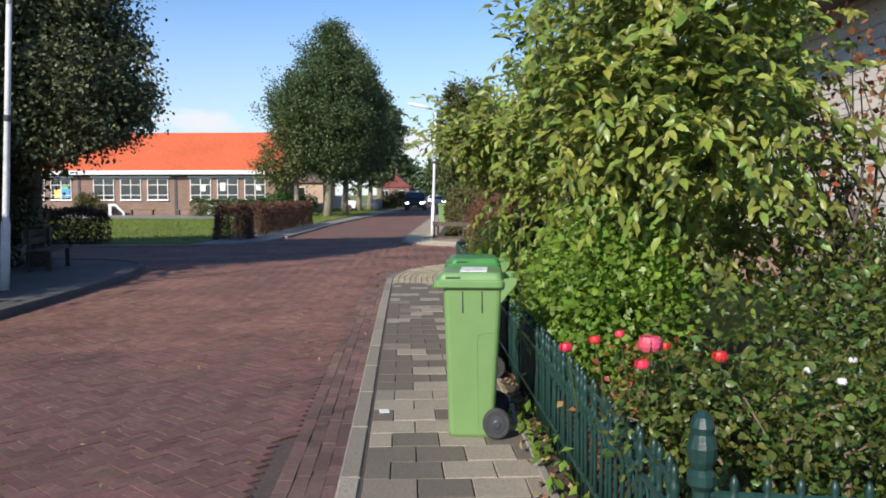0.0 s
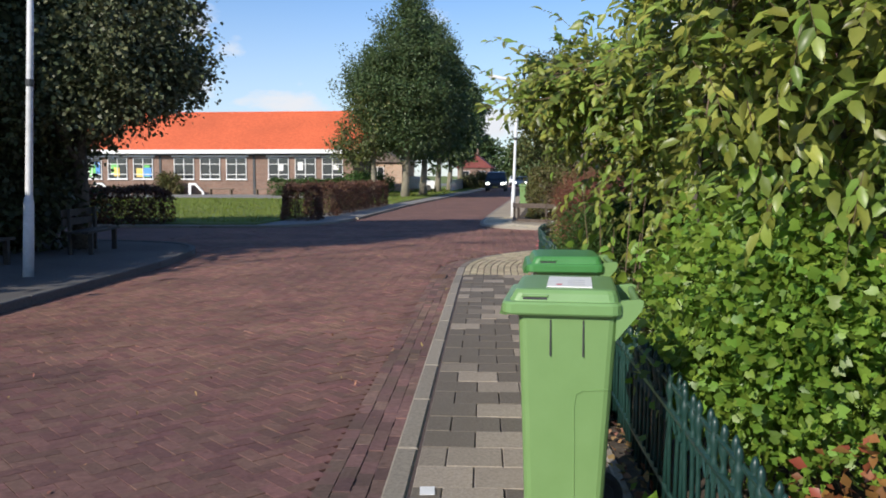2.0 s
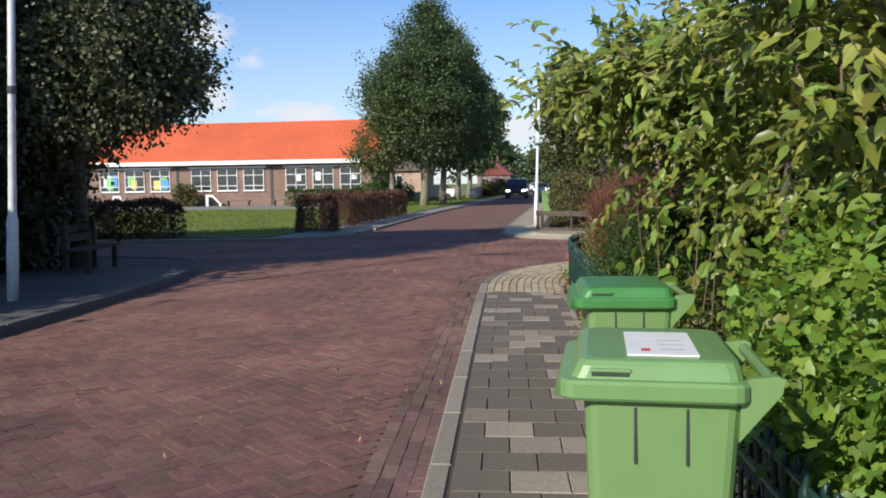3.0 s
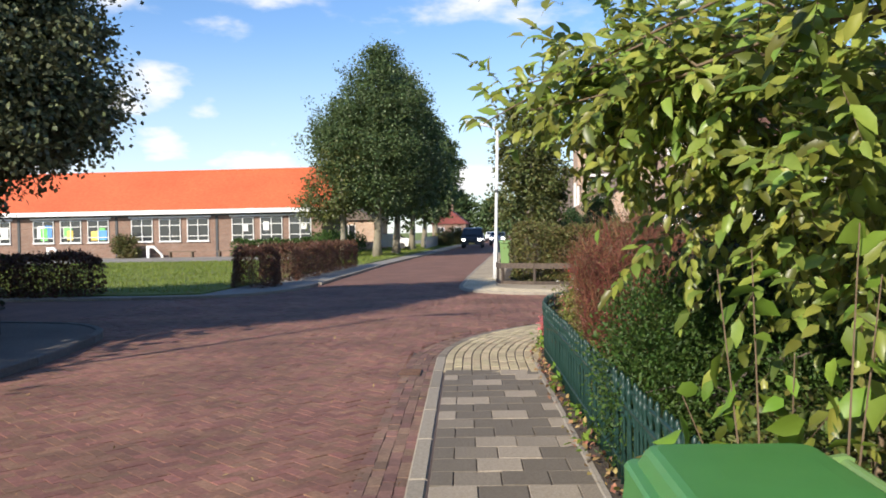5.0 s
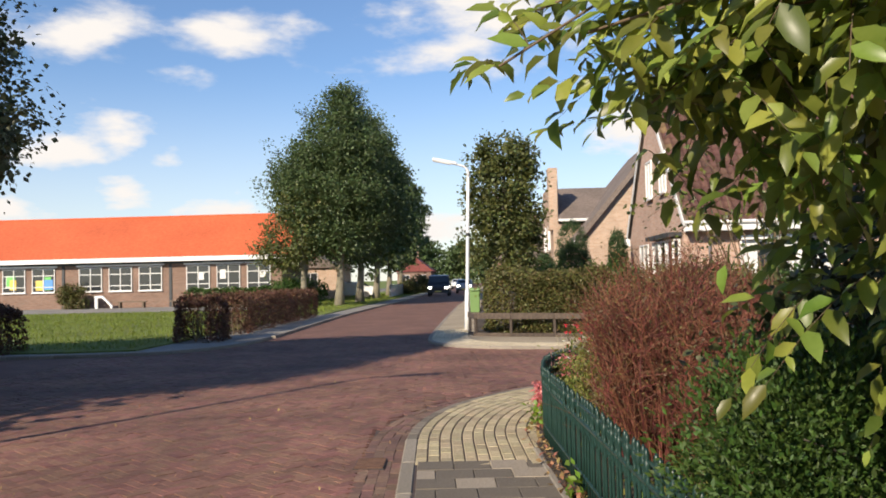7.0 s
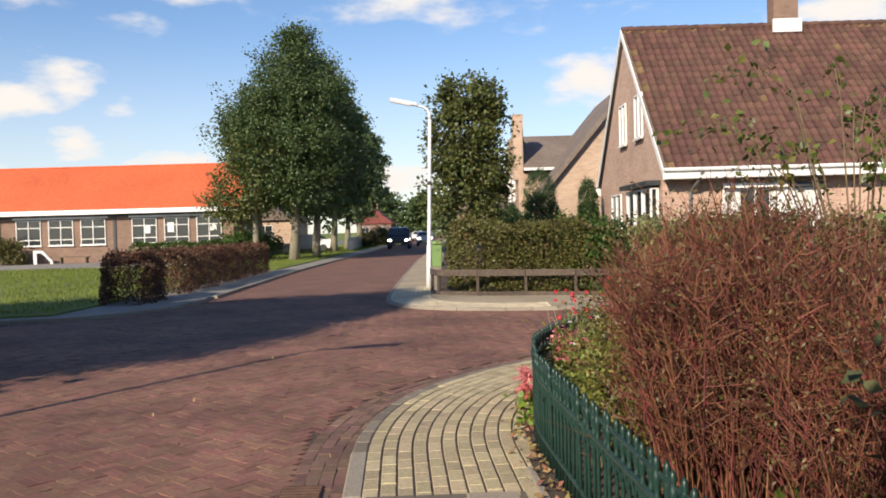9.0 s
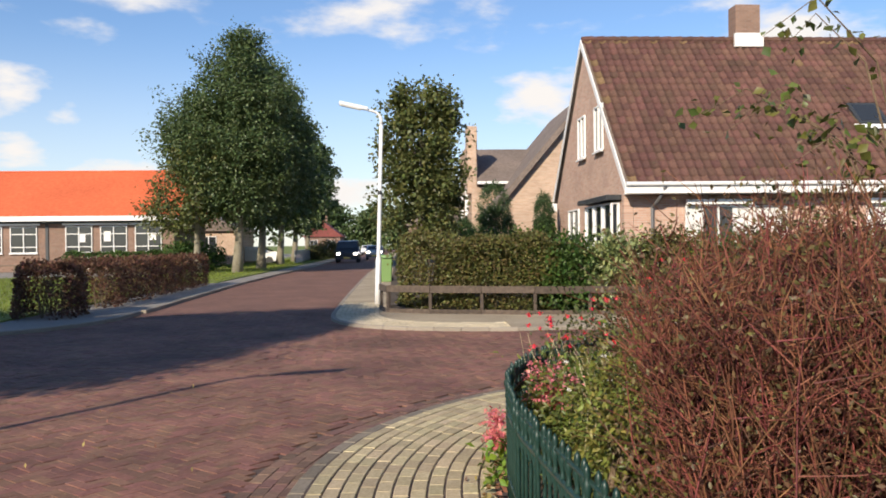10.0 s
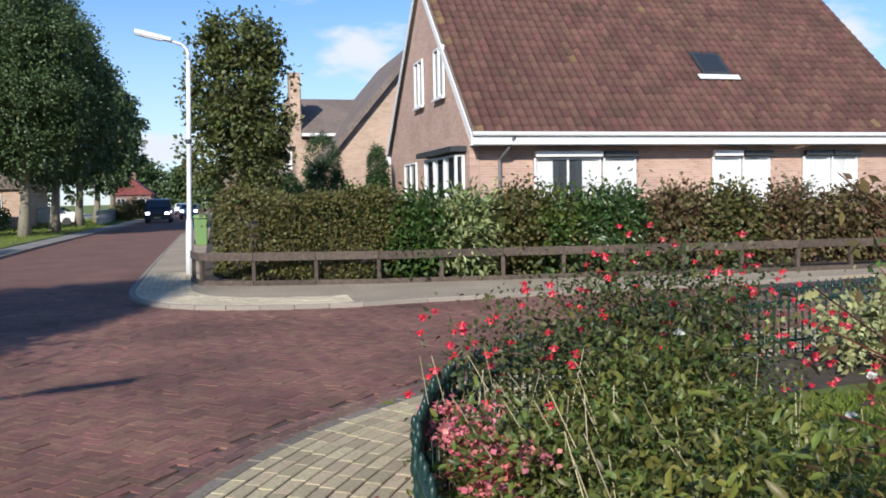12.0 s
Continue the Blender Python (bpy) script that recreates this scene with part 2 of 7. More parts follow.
M_GRASS = mat("grass_blades", (0.15, 0.205, 0.026), (0.22, 0.275, 0.045), 2.0, 0.7, 0.0, vary=0.35, hue=0.02, island="piece", trans=0.3)
M_BIN = mat("green_plastic", (0.150, 0.262, 0.088), (0.165, 0.282, 0.10), 6.0, 0.42, 0.08, bump_scale=220.0, big=0.05)
M_LID = mat("green_lid_plastic", (0.150, 0.275, 0.095), (0.165, 0.30, 0.108), 6.0, 0.36, 0.06, bump_scale=220.0, big=0.05)
M_LID2 = mat("darker_green_lid_plastic", (0.055, 0.205, 0.055), (0.065, 0.23, 0.065), 6.0, 0.36, 0.06, bump_scale=220.0, big=0.05)
M_RUBBER = mat("black_rubber", (0.03, 0.03, 0.032), (0.045, 0.045, 0.047), 40.0, 0.75, 0.2)
M_GREYP = mat("grey_plastic", (0.13, 0.13, 0.135), (0.17, 0.17, 0.175), 30.0, 0.6, 0.1)
M_STICKER = mat("white_sticker", (0.72, 0.71, 0.69), (0.82, 0.81, 0.79), 12.0, 0.5, 0.02)
M_RED = mat("red_print", (0.6, 0.05, 0.05), None, 5.0, 0.5, 0.0)
M_FENCE = mat("green_iron_paint", (0.009, 0.034, 0.028), (0.016, 0.052, 0.044), 30.0, 0.38, 0.25, big=0.2, big_scale=2.0)
M_WOOD = mat("weathered_wood", (0.095, 0.07, 0.05), (0.19, 0.145, 0.105), 14.0, 0.85, 0.4, vary=0.2, island="object")
M_RAILWOOD = mat("dark_weathered_rail_wood", (0.052, 0.038, 0.03), (0.115, 0.086, 0.066), 14.0, 0.85, 0.4, vary=0.2, island="object")
M_DARKWOOD = mat("dark_wood", (0.03, 0.025, 0.02), (0.055, 0.045, 0.035), 14.0, 0.8, 0.3)
M_POLE = mat("grey_galvanised_paint", (0.50, 0.51, 0.52), (0.62, 0.63, 0.64), 16.0, 0.45, 0.08, big=0.12, big_scale=3.0)
M_POLEW = mat("white_pole_paint", (0.72, 0.73, 0.74), (0.80, 0.81, 0.82), 16.0, 0.45, 0.06, big=0.08, big_scale=3.0)
M_RUSTIRON = mat("rusty_iron", (0.075, 0.038, 0.026), (0.15, 0.08, 0.055), 30.0, 0.85, 0.4)
M_WHITE = mat("white_paint", (0.76, 0.76, 0.75), (0.82, 0.82, 0.81), 9.0, 0.5, 0.04, big=0.05)
M_DARKTRIM = mat("dark_trim_paint", (0.03, 0.035, 0.04), (0.05, 0.055, 0.06), 9.0, 0.5, 0.05)
M_SCHOOLBRICK = brick_mat("school_brick", (0.20, 0.115, 0.085), (0.275, 0.165, 0.122), (0.24, 0.205, 0.172), 0.22, 0.065)
M_SCHOOLROOF = mat("orange_roof_tile", (0.53, 0.098, 0.036), (0.66, 0.145, 0.056), 5.0, 0.75, 0.3, big=0.12, big_scale=0.25)
M_HOUSEBRICK = brick_mat("house_brick_front", (0.46, 0.27, 0.20), (0.56, 0.36, 0.275), (0.50, 0.44, 0.38), 0.22, 0.065)
M_GABLEBRICK = brick_mat("house_brick_gable", (0.46, 0.28, 0.21), (0.56, 0.37, 0.285), (0.46, 0.40, 0.34), 0.22, 0.065, "yz")
M_HOUSE2 = brick_mat("tan_house_brick", (0.43, 0.285, 0.20), (0.53, 0.365, 0.27), (0.5, 0.44, 0.36), 0.22, 0.065)
M_ROOFTILE = mat("brown_roof_tile", (0.074, 0.034, 0.027), (0.130, 0.062, 0.046), 18.0, 0.85, 0.5, vary=0.26, hue=0.015, island="piece", big=0.2, big_scale=0.9)
M_ROOFTILE_O = mat("brown_roof_tile_single", (0.074, 0.034, 0.027), (0.130, 0.062, 0.046), 18.0, 0.85, 0.5, vary=0.26, hue=0.015, island="object")
M_MOSSTILE = mat("lichen_roof_tile", (0.13, 0.078, 0.04), (0.20, 0.13, 0.065), 18.0, 0.9, 0.5, vary=0.2, island="piece")
M_GREYROOF = mat("grey_brown_roof", (0.135, 0.105, 0.09), (0.22, 0.175, 0.148), 7.0, 0.85, 0.5, vary=0.2, island="piece", big=0.15)
M_GLASS = glass("window_glass")
M_CURTAIN = mat("white_net_curtain", (0.66, 0.66, 0.64), (0.8, 0.8, 0.78), 5.0, 0.9, 0.1, big=0.1)
M_BLUE = mat("blue_paper", (0.08, 0.25, 0.62), (0.12, 0.34, 0.7), 1.2, 0.7, 0.0)
M_GREENP = mat("green_paper", (0.12, 0.5, 0.12), (0.25, 0.58, 0.18), 1.2, 0.7, 0.0)
M_YELLOWP = mat("yellow_paper", (0.75, 0.5, 0.08), (0.8, 0.62, 0.2), 1.2, 0.7, 0.0)
M_SIDING = mat("white_siding", (0.62, 0.57, 0.50), (0.72, 0.67, 0.60), 8.0, 0.6, 0.08, vary=0.06, island="object", big=0.08)
M_BARK = mat("bark", (0.055, 0.045, 0.035), (0.14, 0.12, 0.095), 22.0, 0.95, 1.0, big=0.2)
M_BARKPALE = mat("pale_bark", (0.16, 0.14, 0.10), (0.30, 0.27, 0.205), 16.0, 0.95, 0.9, big=0.2)
M_TWIG = mat("twig", (0.11, 0.075, 0.045), (0.20, 0.145, 0.09), 30.0, 0.85, 0.3)
M_TWIGRED = mat("red_twig", (0.095, 0.028, 0.019), (0.215, 0.075, 0.046), 4.0, 0.75, 0.1, vary=0.62, hue=0.03, island="piece")
M_STRAW = mat("straw_stem", (0.40, 0.34, 0.20), (0.56, 0.49, 0.32), 6.0, 0.8, 0.1, vary=0.2, island="piece")


def leaf(name, a, b, vary=0.35, hue=0.03, trans=0.38, rough=0.42, scale=3.0):
    return mat(name, a, b, scale, rough, 0.0, vary=vary, hue=hue, island="piece", trans=trans, spec=0.45)


L_MAG = leaf("olive_green_leaf", (0.150, 0.210, 0.032), (0.32, 0.365, 0.085), 0.55, 0.04, 0.45, 0.36)
L_IVY = leaf("fresh_green_leaf", (0.135, 0.235, 0.028), (0.215, 0.33, 0.05), 0.35, 0.02, 0.42)
L_YROSE = leaf("yellow_green_rose_leaf", (0.15, 0.165, 0.034), (0.25, 0.255, 0.06), 0.5, 0.05, 0.36)
L_YEW = leaf("dark_yew_leaf", (0.030, 0.070, 0.012), (0.065, 0.122, 0.020), 0.4, 0.02, 0.25, 0.6)
L_DARKTREE = leaf("dark_tree_leaf", (0.078, 0.094, 0.044), (0.155, 0.17, 0.078), 0.45, 0.03, 0.22, 0.5)
# darker copy of the tree leaf, deep shade mixed into the colour
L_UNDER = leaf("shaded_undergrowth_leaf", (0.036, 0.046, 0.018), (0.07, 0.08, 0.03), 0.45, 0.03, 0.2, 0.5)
L_GARDEN = leaf("garden_shrub_leaf", (0.055, 0.090, 0.018), (0.13, 0.165, 0.034), 0.5, 0.06, 0.3, 0.4)
L_VARIEG = leaf("cream_green_variegated_leaf", (0.06, 0.12, 0.03), (0.42, 0.44, 0.20), 0.5, 0.02, 0.25, 0.35, 14.0)
L_BROWNED = leaf("browned_shrub_leaf", (0.088, 0.066, 0.028), (0.175, 0.13, 0.055), 0.5, 0.05, 0.25, 0.5)
L_LAURELDARK = leaf("dark_glossy_leaf", (0.035, 0.075, 0.020), (0.075, 0.125, 0.035), 0.45, 0.02, 0.2, 0.3)
L_ROSELEAF = leaf("dull_rose_leaf", (0.05, 0.072, 0.022), (0.105, 0.115, 0.036), 0.5, 0.06, 0.25, 0.5)
# left kerb concrete, darkened in colour for the shade it stands in
M_KERBDARK = mat("shade_dark_kerb", (0.085, 0.082, 0.076), (0.15, 0.143, 0.132), 40.0, 0.92, 0.5, vary=0.2, island="object")
M_STALK = mat("green_stalk", (0.06, 0.10, 0.025), (0.11, 0.15, 0.04), 8.0, 0.6, 0.1)
L_TREE = leaf("street_tree_leaf", (0.050, 0.088, 0.030), (0.100, 0.142, 0.050), 0.4, 0.025, 0.22, 0.5)
L_CORNER = leaf("corner_tree_leaf", (0.068, 0.090, 0.026), (0.145, 0.155, 0.046), 0.45, 0.04, 0.28, 0.5)
L_HEDGE = leaf("hedge_leaf", (0.078, 0.085, 0.022), (0.155, 0.138, 0.040), 0.42, 0.06, 0.25, 0.55)
L_BEECH = leaf("red_brown_beech_leaf", (0.085, 0.038, 0.022), (0.155, 0.074, 0.042), 0.45, 0.03, 0.2, 0.6)
L_LAUREL = leaf("laurel_leaf", (0.07, 0.135, 0.03), (0.13, 0.215, 0.05), 0.4, 0.02, 0.22, 0.3)
L_PALE = leaf("pale_variegated_leaf", (0.30, 0.32, 0.12), (0.46, 0.47, 0.24), 0.3, 0.03, 0.3)
L_RUST = leaf("rust_leaf", (0.22, 0.08, 0.03), (0.33, 0.14, 0.05), 0.4, 0.03, 0.3)
L_BED = leaf("bed_plant_leaf", (0.075, 0.10, 0.024), (0.15, 0.17, 0.042), 0.5, 0.05, 0.32)
L_PEREN = leaf("perennial_leaf", (0.085, 0.112, 0.026), (0.175, 0.195, 0.046), 0.5, 0.05, 0.36)
L_CYPRESS = leaf("cypress_leaf", (0.028, 0.062, 0.022), (0.055, 0.10, 0.032), 0.35, 0.02, 0.15, 0.6)
L_FALLEN = leaf("fallen_leaf", (0.24, 0.13, 0.06), (0.40, 0.25, 0.12), 0.45, 0.05, 0.2, 0.7)
P_RED = leaf("red_petal", (0.70, 0.03, 0.05), (0.85, 0.06, 0.085), 0.2, 0.012, 0.35)
P_ROSE = leaf("rose_petal", (0.75, 0.05, 0.12), (0.85, 0.16, 0.24), 0.25, 0.012, 0.35)
P_PINK = leaf("pink_petal", (0.70, 0.16, 0.19), (0.85, 0.33, 0.33), 0.25, 0.02, 0.35)
P_WHITE = leaf("white_petal", (0.75, 0.74, 0.68), (0.85, 0.84, 0.8), 0.08, 0.0, 0.3)

# ---- mesh helpers ----
def mesh_of(name, verts, faces, material, smooth=False):
    me = bpy.data.meshes.new(name)
    me.from_pydata([tuple(v) for v in verts], [], faces)
    me.materials.append(material)
    if smooth:
        me.polygons.foreach_set("use_smooth", [True] * len(me.polygons))
    me.update()
    return me


def fast_mesh(name, verts, quads, material, smooth=False):
    """A mesh from arrays: verts (n, 3) and faces (m, k) of one size."""
    me = bpy.data.meshes.new(name)
    quads = np.asarray(quads, dtype=np.int32)
    m, k = quads.shape
    me.vertices.add(len(verts))
    me.vertices.foreach_set("co", np.asarray(verts, dtype=np.float32).ravel())
    me.loops.add(m * k)
    me.loops.foreach_set("vertex_index", quads.ravel())
    me.polygons.add(m)
    me.polygons.foreach_set("loop_start", np.arange(0, m * k, k, dtype=np.int32))
    me.polygons.foreach_set("loop_total", np.full(m, k, dtype=np.int32))
    me.materials.append(material)
    me.update(calc_edges=True)
    me.polygons.foreach_set("use_smooth", [bool(smooth)] * m)
    return me


def part(name, data, material=None, parent=None, label="", smooth=False):
    """Links a bmesh or a mesh as one object under a thing or a part."""
    if isinstance(data, bmesh.types.BMesh):
        me = bpy.data.meshes.new(name)
        data.normal_update()
        data.to_mesh(me)
        data.free()
        me.materials.append(material)
        if smooth:
            me.polygons.foreach_set("use_smooth", [True] * len(me.polygons))
    else:
        me = data
    ob = new(name, me)
    if parent is not None:
        ob.parent = parent
    if label:
        ob["label"] = label
    return ob


def empty(name, x=0, y=0, z=0, rz=0.0, label="", category="", group="", kind=""):
    ob = new(name)
    ob.empty_display_size = 0.2
    ob.matrix_basis = pose(x, y, z, 0, 0, rz)
    return tagged(ob, label, category, group, kind)


def box(bm, x0, x1, y0, y1, z0, z1, bevel=0.0, m=None):
    r = bmesh.ops.create_cube(bm, size=1.0)
    vs = r["verts"]
    for v in vs:
        v.co = Vector(((x0 + x1) / 2 + v.co.x * (x1 - x0), (y0 + y1) / 2 + v.co.y * (y1 - y0), (z0 + z1) / 2 + v.co.z * (z1 - z0)))
    if bevel:
        es = list({e for v in vs for e in v.link_edges})
        r = bmesh.ops.bevel(bm, geom=es, offset=bevel, segments=2, profile=0.6, affect="EDGES")
        vs = list({v for f in r["faces"] for v in f.verts} | {v for v in vs if v.is_valid})
    if m is not None:
        for v in vs:
            v.co = m @ v.co
    return vs


def cube(x0, x1, y0, y1, z0, z1, bevel=0.0, m=None):
    bm = bmesh.new()
    box(bm, x0, x1, y0, y1, z0, z1, bevel, m)
    return bm


def tube(bm, pts, radii, sides=8, cap=True):
    """A tapered tube along points."""
    pts = [Vector(p) for p in pts]
    rings = []
    for i, p in enumerate(pts):
        d = (pts[min(i + 1, len(pts) - 1)] - pts[max(i - 1, 0)])
        d = d.normalized() if d.length > 1e-9 else Vector((0, 0, 1))
        ref = Vector((1, 0, 0)) if abs(d.x) < 0.8 else Vector((0, 1, 0))
        u = d.cross(ref).normalized()
        w = d.cross(u)
        r = radii[i] if hasattr(radii, "__len__") else radii
        rings.append([bm.verts.new(p + u * (r * math.cos(2 * math.pi * k / sides)) + w * (r * math.sin(2 * math.pi * k / sides))) for k in range(sides)])
    for a, b in zip(rings, rings[1:]):
        for k in range(sides):
            bm.faces.new((a[k], a[(k + 1) % sides], b[(k + 1) % sides], b[k]))
    if cap:
        bm.faces.new(list(reversed(rings[0])))
        bm.faces.new(rings[-1])
    return bm


def lathe(bm, profile, sides=10, x=0.0, y=0.0):
    """Turns a profile of (radius, z) round the upright axis at x, y."""
    rings = []
    for r, z in profile:
        rings.append([bm.verts.new((x + r * math.cos(2 * math.pi * k / sides), y + r * math.sin(2 * math.pi * k / sides), z)) for k in range(sides)])
    for a, b in zip(rings, rings[1:]):
        for k in range(sides):
            bm.faces.new((a[k], a[(k + 1) % sides], b[(k + 1) % sides], b[k]))
    bm.faces.new(list(reversed(rings[0])))
    bm.faces.new(rings[-1])
    return bm


def slab(name, outline, z0, z1, material, parent=None, label=""):
    """A solid with a polygon outline."""
    n = len(outline)
    verts = [(x, y, z0) for x, y in outline] + [(x, y, z1) for x, y in outline]
    area = sum(outline[i][0] * outline[(i + 1) % n][1] - outline[(i + 1) % n][0] * outline[i][1] for i in range(n))
    order = list(range(n)) if area > 0 else list(reversed(range(n)))
    faces = [tuple(reversed(order)), tuple(i + n for i in order)]
    for i in range(n):
        a, b = order[i], order[(i + 1) % n]
        faces.append((a, b, b + n, a + n))
    return part(name, mesh_of(name, verts, faces, material), None, parent, label)


class Line:
    """A smooth plan curve through points, walked by its length."""

    def __init__(self, pts, step=0.05):
        p = np.array(pts, dtype=float)
        q = np.vstack([2 * p[0] - p[1], p, 2 * p[-1] - p[-2]])
        out = []
        for i in range(1, len(q) - 2):
            m = max(2, int(np.linalg.norm(q[i + 1] - q[i]) / step))
            t = np.linspace(0, 1, m, endpoint=False)[:, None]
            d0 = np.linalg.norm(q[i] - q[i - 1]); d1 = np.linalg.norm(q[i + 1] - q[i]); d2 = np.linalg.norm(q[i + 2] - q[i + 1])
            ta = (q[i + 1] - q[i - 1]) / (d0 + d1) * d1
            tb = (q[i + 2] - q[i]) / (d1 + d2) * d1
            out.append((2 * t**3 - 3 * t**2 + 1) * q[i] + (t**3 - 2 * t**2 + t) * ta + (-2 * t**3 + 3 * t**2) * q[i + 1] + (t**3 - t**2) * tb)
        self.p = np.vstack(out + [p[-1:]])
        self.s = np.concatenate([[0], np.cumsum(np.linalg.norm(np.diff(self.p, axis=0), axis=1))])
        self.length = self.s[-1]

    def at(self, s, off=0.0):
        """The place at length s, off metres to the right of the way, and the heading."""
        s = np.asarray(s, dtype=float)
        x, y = np.interp(s, self.s, self.p[:, 0]), np.interp(s, self.s, self.p[:, 1])
        e = 0.12
        dx = np.interp(s + e, self.s, self.p[:, 0]) - np.interp(s - e, self.s, self.p[:, 0])
        dy = np.interp(s + e, self.s, self.p[:, 1]) - np.interp(s - e, self.s, self.p[:, 1])
        h = np.arctan2(dy, dx)
        return x + off * np.sin(h), y - off * np.cos(h), h

    def s_at_y(self, y):
        return float(self.s[np.argmin(abs(self.p[:, 1] - y))])

    def outline(self, off=0.0, a=0.0, b=None, step=0.3):
        b = self.length if b is None else b
        s = np.linspace(a, b, max(2, int((b - a) / step)))
        x, y, _ = self.at(s, off)
        return list(zip(x.tolist(), y.tolist()))


def block_mesh(name, lx, ly, h, bev, material):
    """A paving block: bevelled top, sides, no underside; its top is at z 0."""
    a, b, c, d = lx / 2, ly / 2, lx / 2 - bev, ly / 2 - bev
    v = [(-a, -b, -h), (a, -b, -h), (a, b, -h), (-a, b, -h), (-a, -b, -bev), (a, -b, -bev), (a, b, -bev), (-a, b, -bev),
         (-c, -d, 0), (c, -d, 0), (c, d, 0), (-c, d, 0)]
    f = [(8, 9, 10, 11)] + [(i, (i + 1) % 4, (i + 1) % 4 + 4, i + 4) for i in range(4)] + [(i + 4, (i + 1) % 4 + 4, (i + 1) % 4 + 8, i + 8) for i in range(4)]
    return mesh_of(name, v, f, material)


def blocks(name, place, lx, ly, h, bev, material, seed=1, wob=0.002):
    """Many blocks joined: place is an array of x, y, z, heading."""
    rng = np.random.default_rng(seed)
    place = np.asarray(place, dtype=float)
    n = len(place)
    a, b, c, d = lx / 2, ly / 2, lx / 2 - bev, ly / 2 - bev
    v = np.array([(-a, -b, -h), (a, -b, -h), (a, b, -h), (-a, b, -h), (-a, -b, -bev), (a, -b, -bev), (a, b, -bev), (-a, b, -bev),
                  (-c, -d, 0), (c, -d, 0), (c, d, 0), (-c, d, 0)])
    f = np.array([(8, 9, 10, 11)] + [(i, (i + 1) % 4, (i + 1) % 4 + 4, i + 4) for i in range(4)] + [(i + 4, (i + 1) % 4 + 4, (i + 1) % 4 + 8, i + 8) for i in range(4)])
    ch, sh = np.cos(place[:, 3])[:, None], np.sin(place[:, 3])[:, None]
    tx, ty = rng.normal(0, 0.006, (n, 1)), rng.normal(0, 0.006, (n, 1))
    place[:, :2] += rng.normal(0, 0.0009, (n, 2))
    x = place[:, :1] + v[:, 0] * ch - v[:, 1] * sh
    y = place[:, 1:2] + v[:, 0] * sh + v[:, 1] * ch
    z = place[:, 2:3] + v[:, 2] + v[:, 0] * tx + v[:, 1] * ty + rng.normal(0, wob, (n, 1))
    verts = np.stack([x, y, z], axis=2).reshape(-1, 3)
    faces = (f[None] + (np.arange(n) * 12)[:, None, None]).reshape(-1, 4)
    return fast_mesh(name, verts, faces, material)


# ---- foliage helpers ----
LEAF_FINE = (np.array([(0, 0, 0), (0.30, -0.36, 0.05), (0.68, -0.31, -0.01), (1.0, 0, -0.2), (0.68, 0.31, -0.01), (0.30, 0.36, 0.05), (0.34, 0, -0.03), (0.70, 0, -0.07)]), None)
LEAF_FOLD = (np.array([(0, 0, 0), (0.5, -0.38, 0.06), (1.0, 0, -0.08), (0.5, 0.38, 0.06), (0.5, 0, -0.03)]),
             np.array([(0, 1, 4), (1, 2, 4), (0, 4, 3), (4, 2, 3)]))
LEAF_FLAT = (np.array([(0, 0, 0), (0.45, -0.36, 0.05), (1.0, 0, -0.05), (0.45, 0.36, 0.05)]), np.array([(0, 1, 2), (0, 2, 3)]))
LEAF_LOBE = (np.array([(0, 0, 0), (0.1, -0.5, 0.03), (0.5, -0.28, 0.0), (0.7, -0.42, -0.03), (1.0, 0, -0.06), (0.7, 0.42, -0.03), (0.5, 0.28, 0.0), (0.1, 0.5, 0.03), (0.4, 0, 0.03)]),
             np.array([(0, 1, 8), (1, 2, 8), (2, 3, 8), (3, 4, 8), (4, 5, 8), (5, 6, 8), (6, 7, 8), (7, 0, 8)]))
LEAF_FINE_TRI = (LEAF_FINE[0], np.array([(0, 1, 6), (1, 2, 7), (1, 7, 6), (2, 3, 7), (0, 6, 5), (6, 7, 4), (6, 4, 5), (7, 3, 4)]))


def leaves(name, centres, length, material, shape=LEAF_FOLD, width=1.0, out=None, up=0.5, droop=0.3, seed=3, spread=0.35, smooth=True):
    """Leaves at the centres: each turns at random, leaning outwards and upwards."""
    rng = np.random.default_rng(seed)
    c = np.asarray(centres, dtype=float)
    n = len(c)
    d = rng.normal(0, 1, (n, 3))
    if out is not None:
        d += np.asarray(out) * 1.3
    d[:, 2] -= droop
    d /= np.linalg.norm(d, axis=1)[:, None] + 1e-9
    nrm = rng.normal(0, 0.55, (n, 3))
    nrm[:, 2] += up
    if out is not None:
        nrm += np.asarray(out) * 0.6
    side = np.cross(nrm, d)
    side /= np.linalg.norm(side, axis=1)[:, None] + 1e-9
    nrm = np.cross(d, side)
    size = length * (1 + rng.uniform(-spread, spread, (n, 1, 1)))
    tv, tf = shape
    v = c[:, None, :] + size * (tv[None, :, 0:1] * d[:, None, :] + width * tv[None, :, 1:2] * side[:, None, :] + tv[None, :, 2:3] * nrm[:, None, :] * 1.2)
    k = len(tv)
    f = (tf[None] + (np.arange(n) * k)[:, None, None]).reshape(-1, tf.shape[1])
    return fast_mesh(name, v.reshape(-1, 3), f, material, smooth)


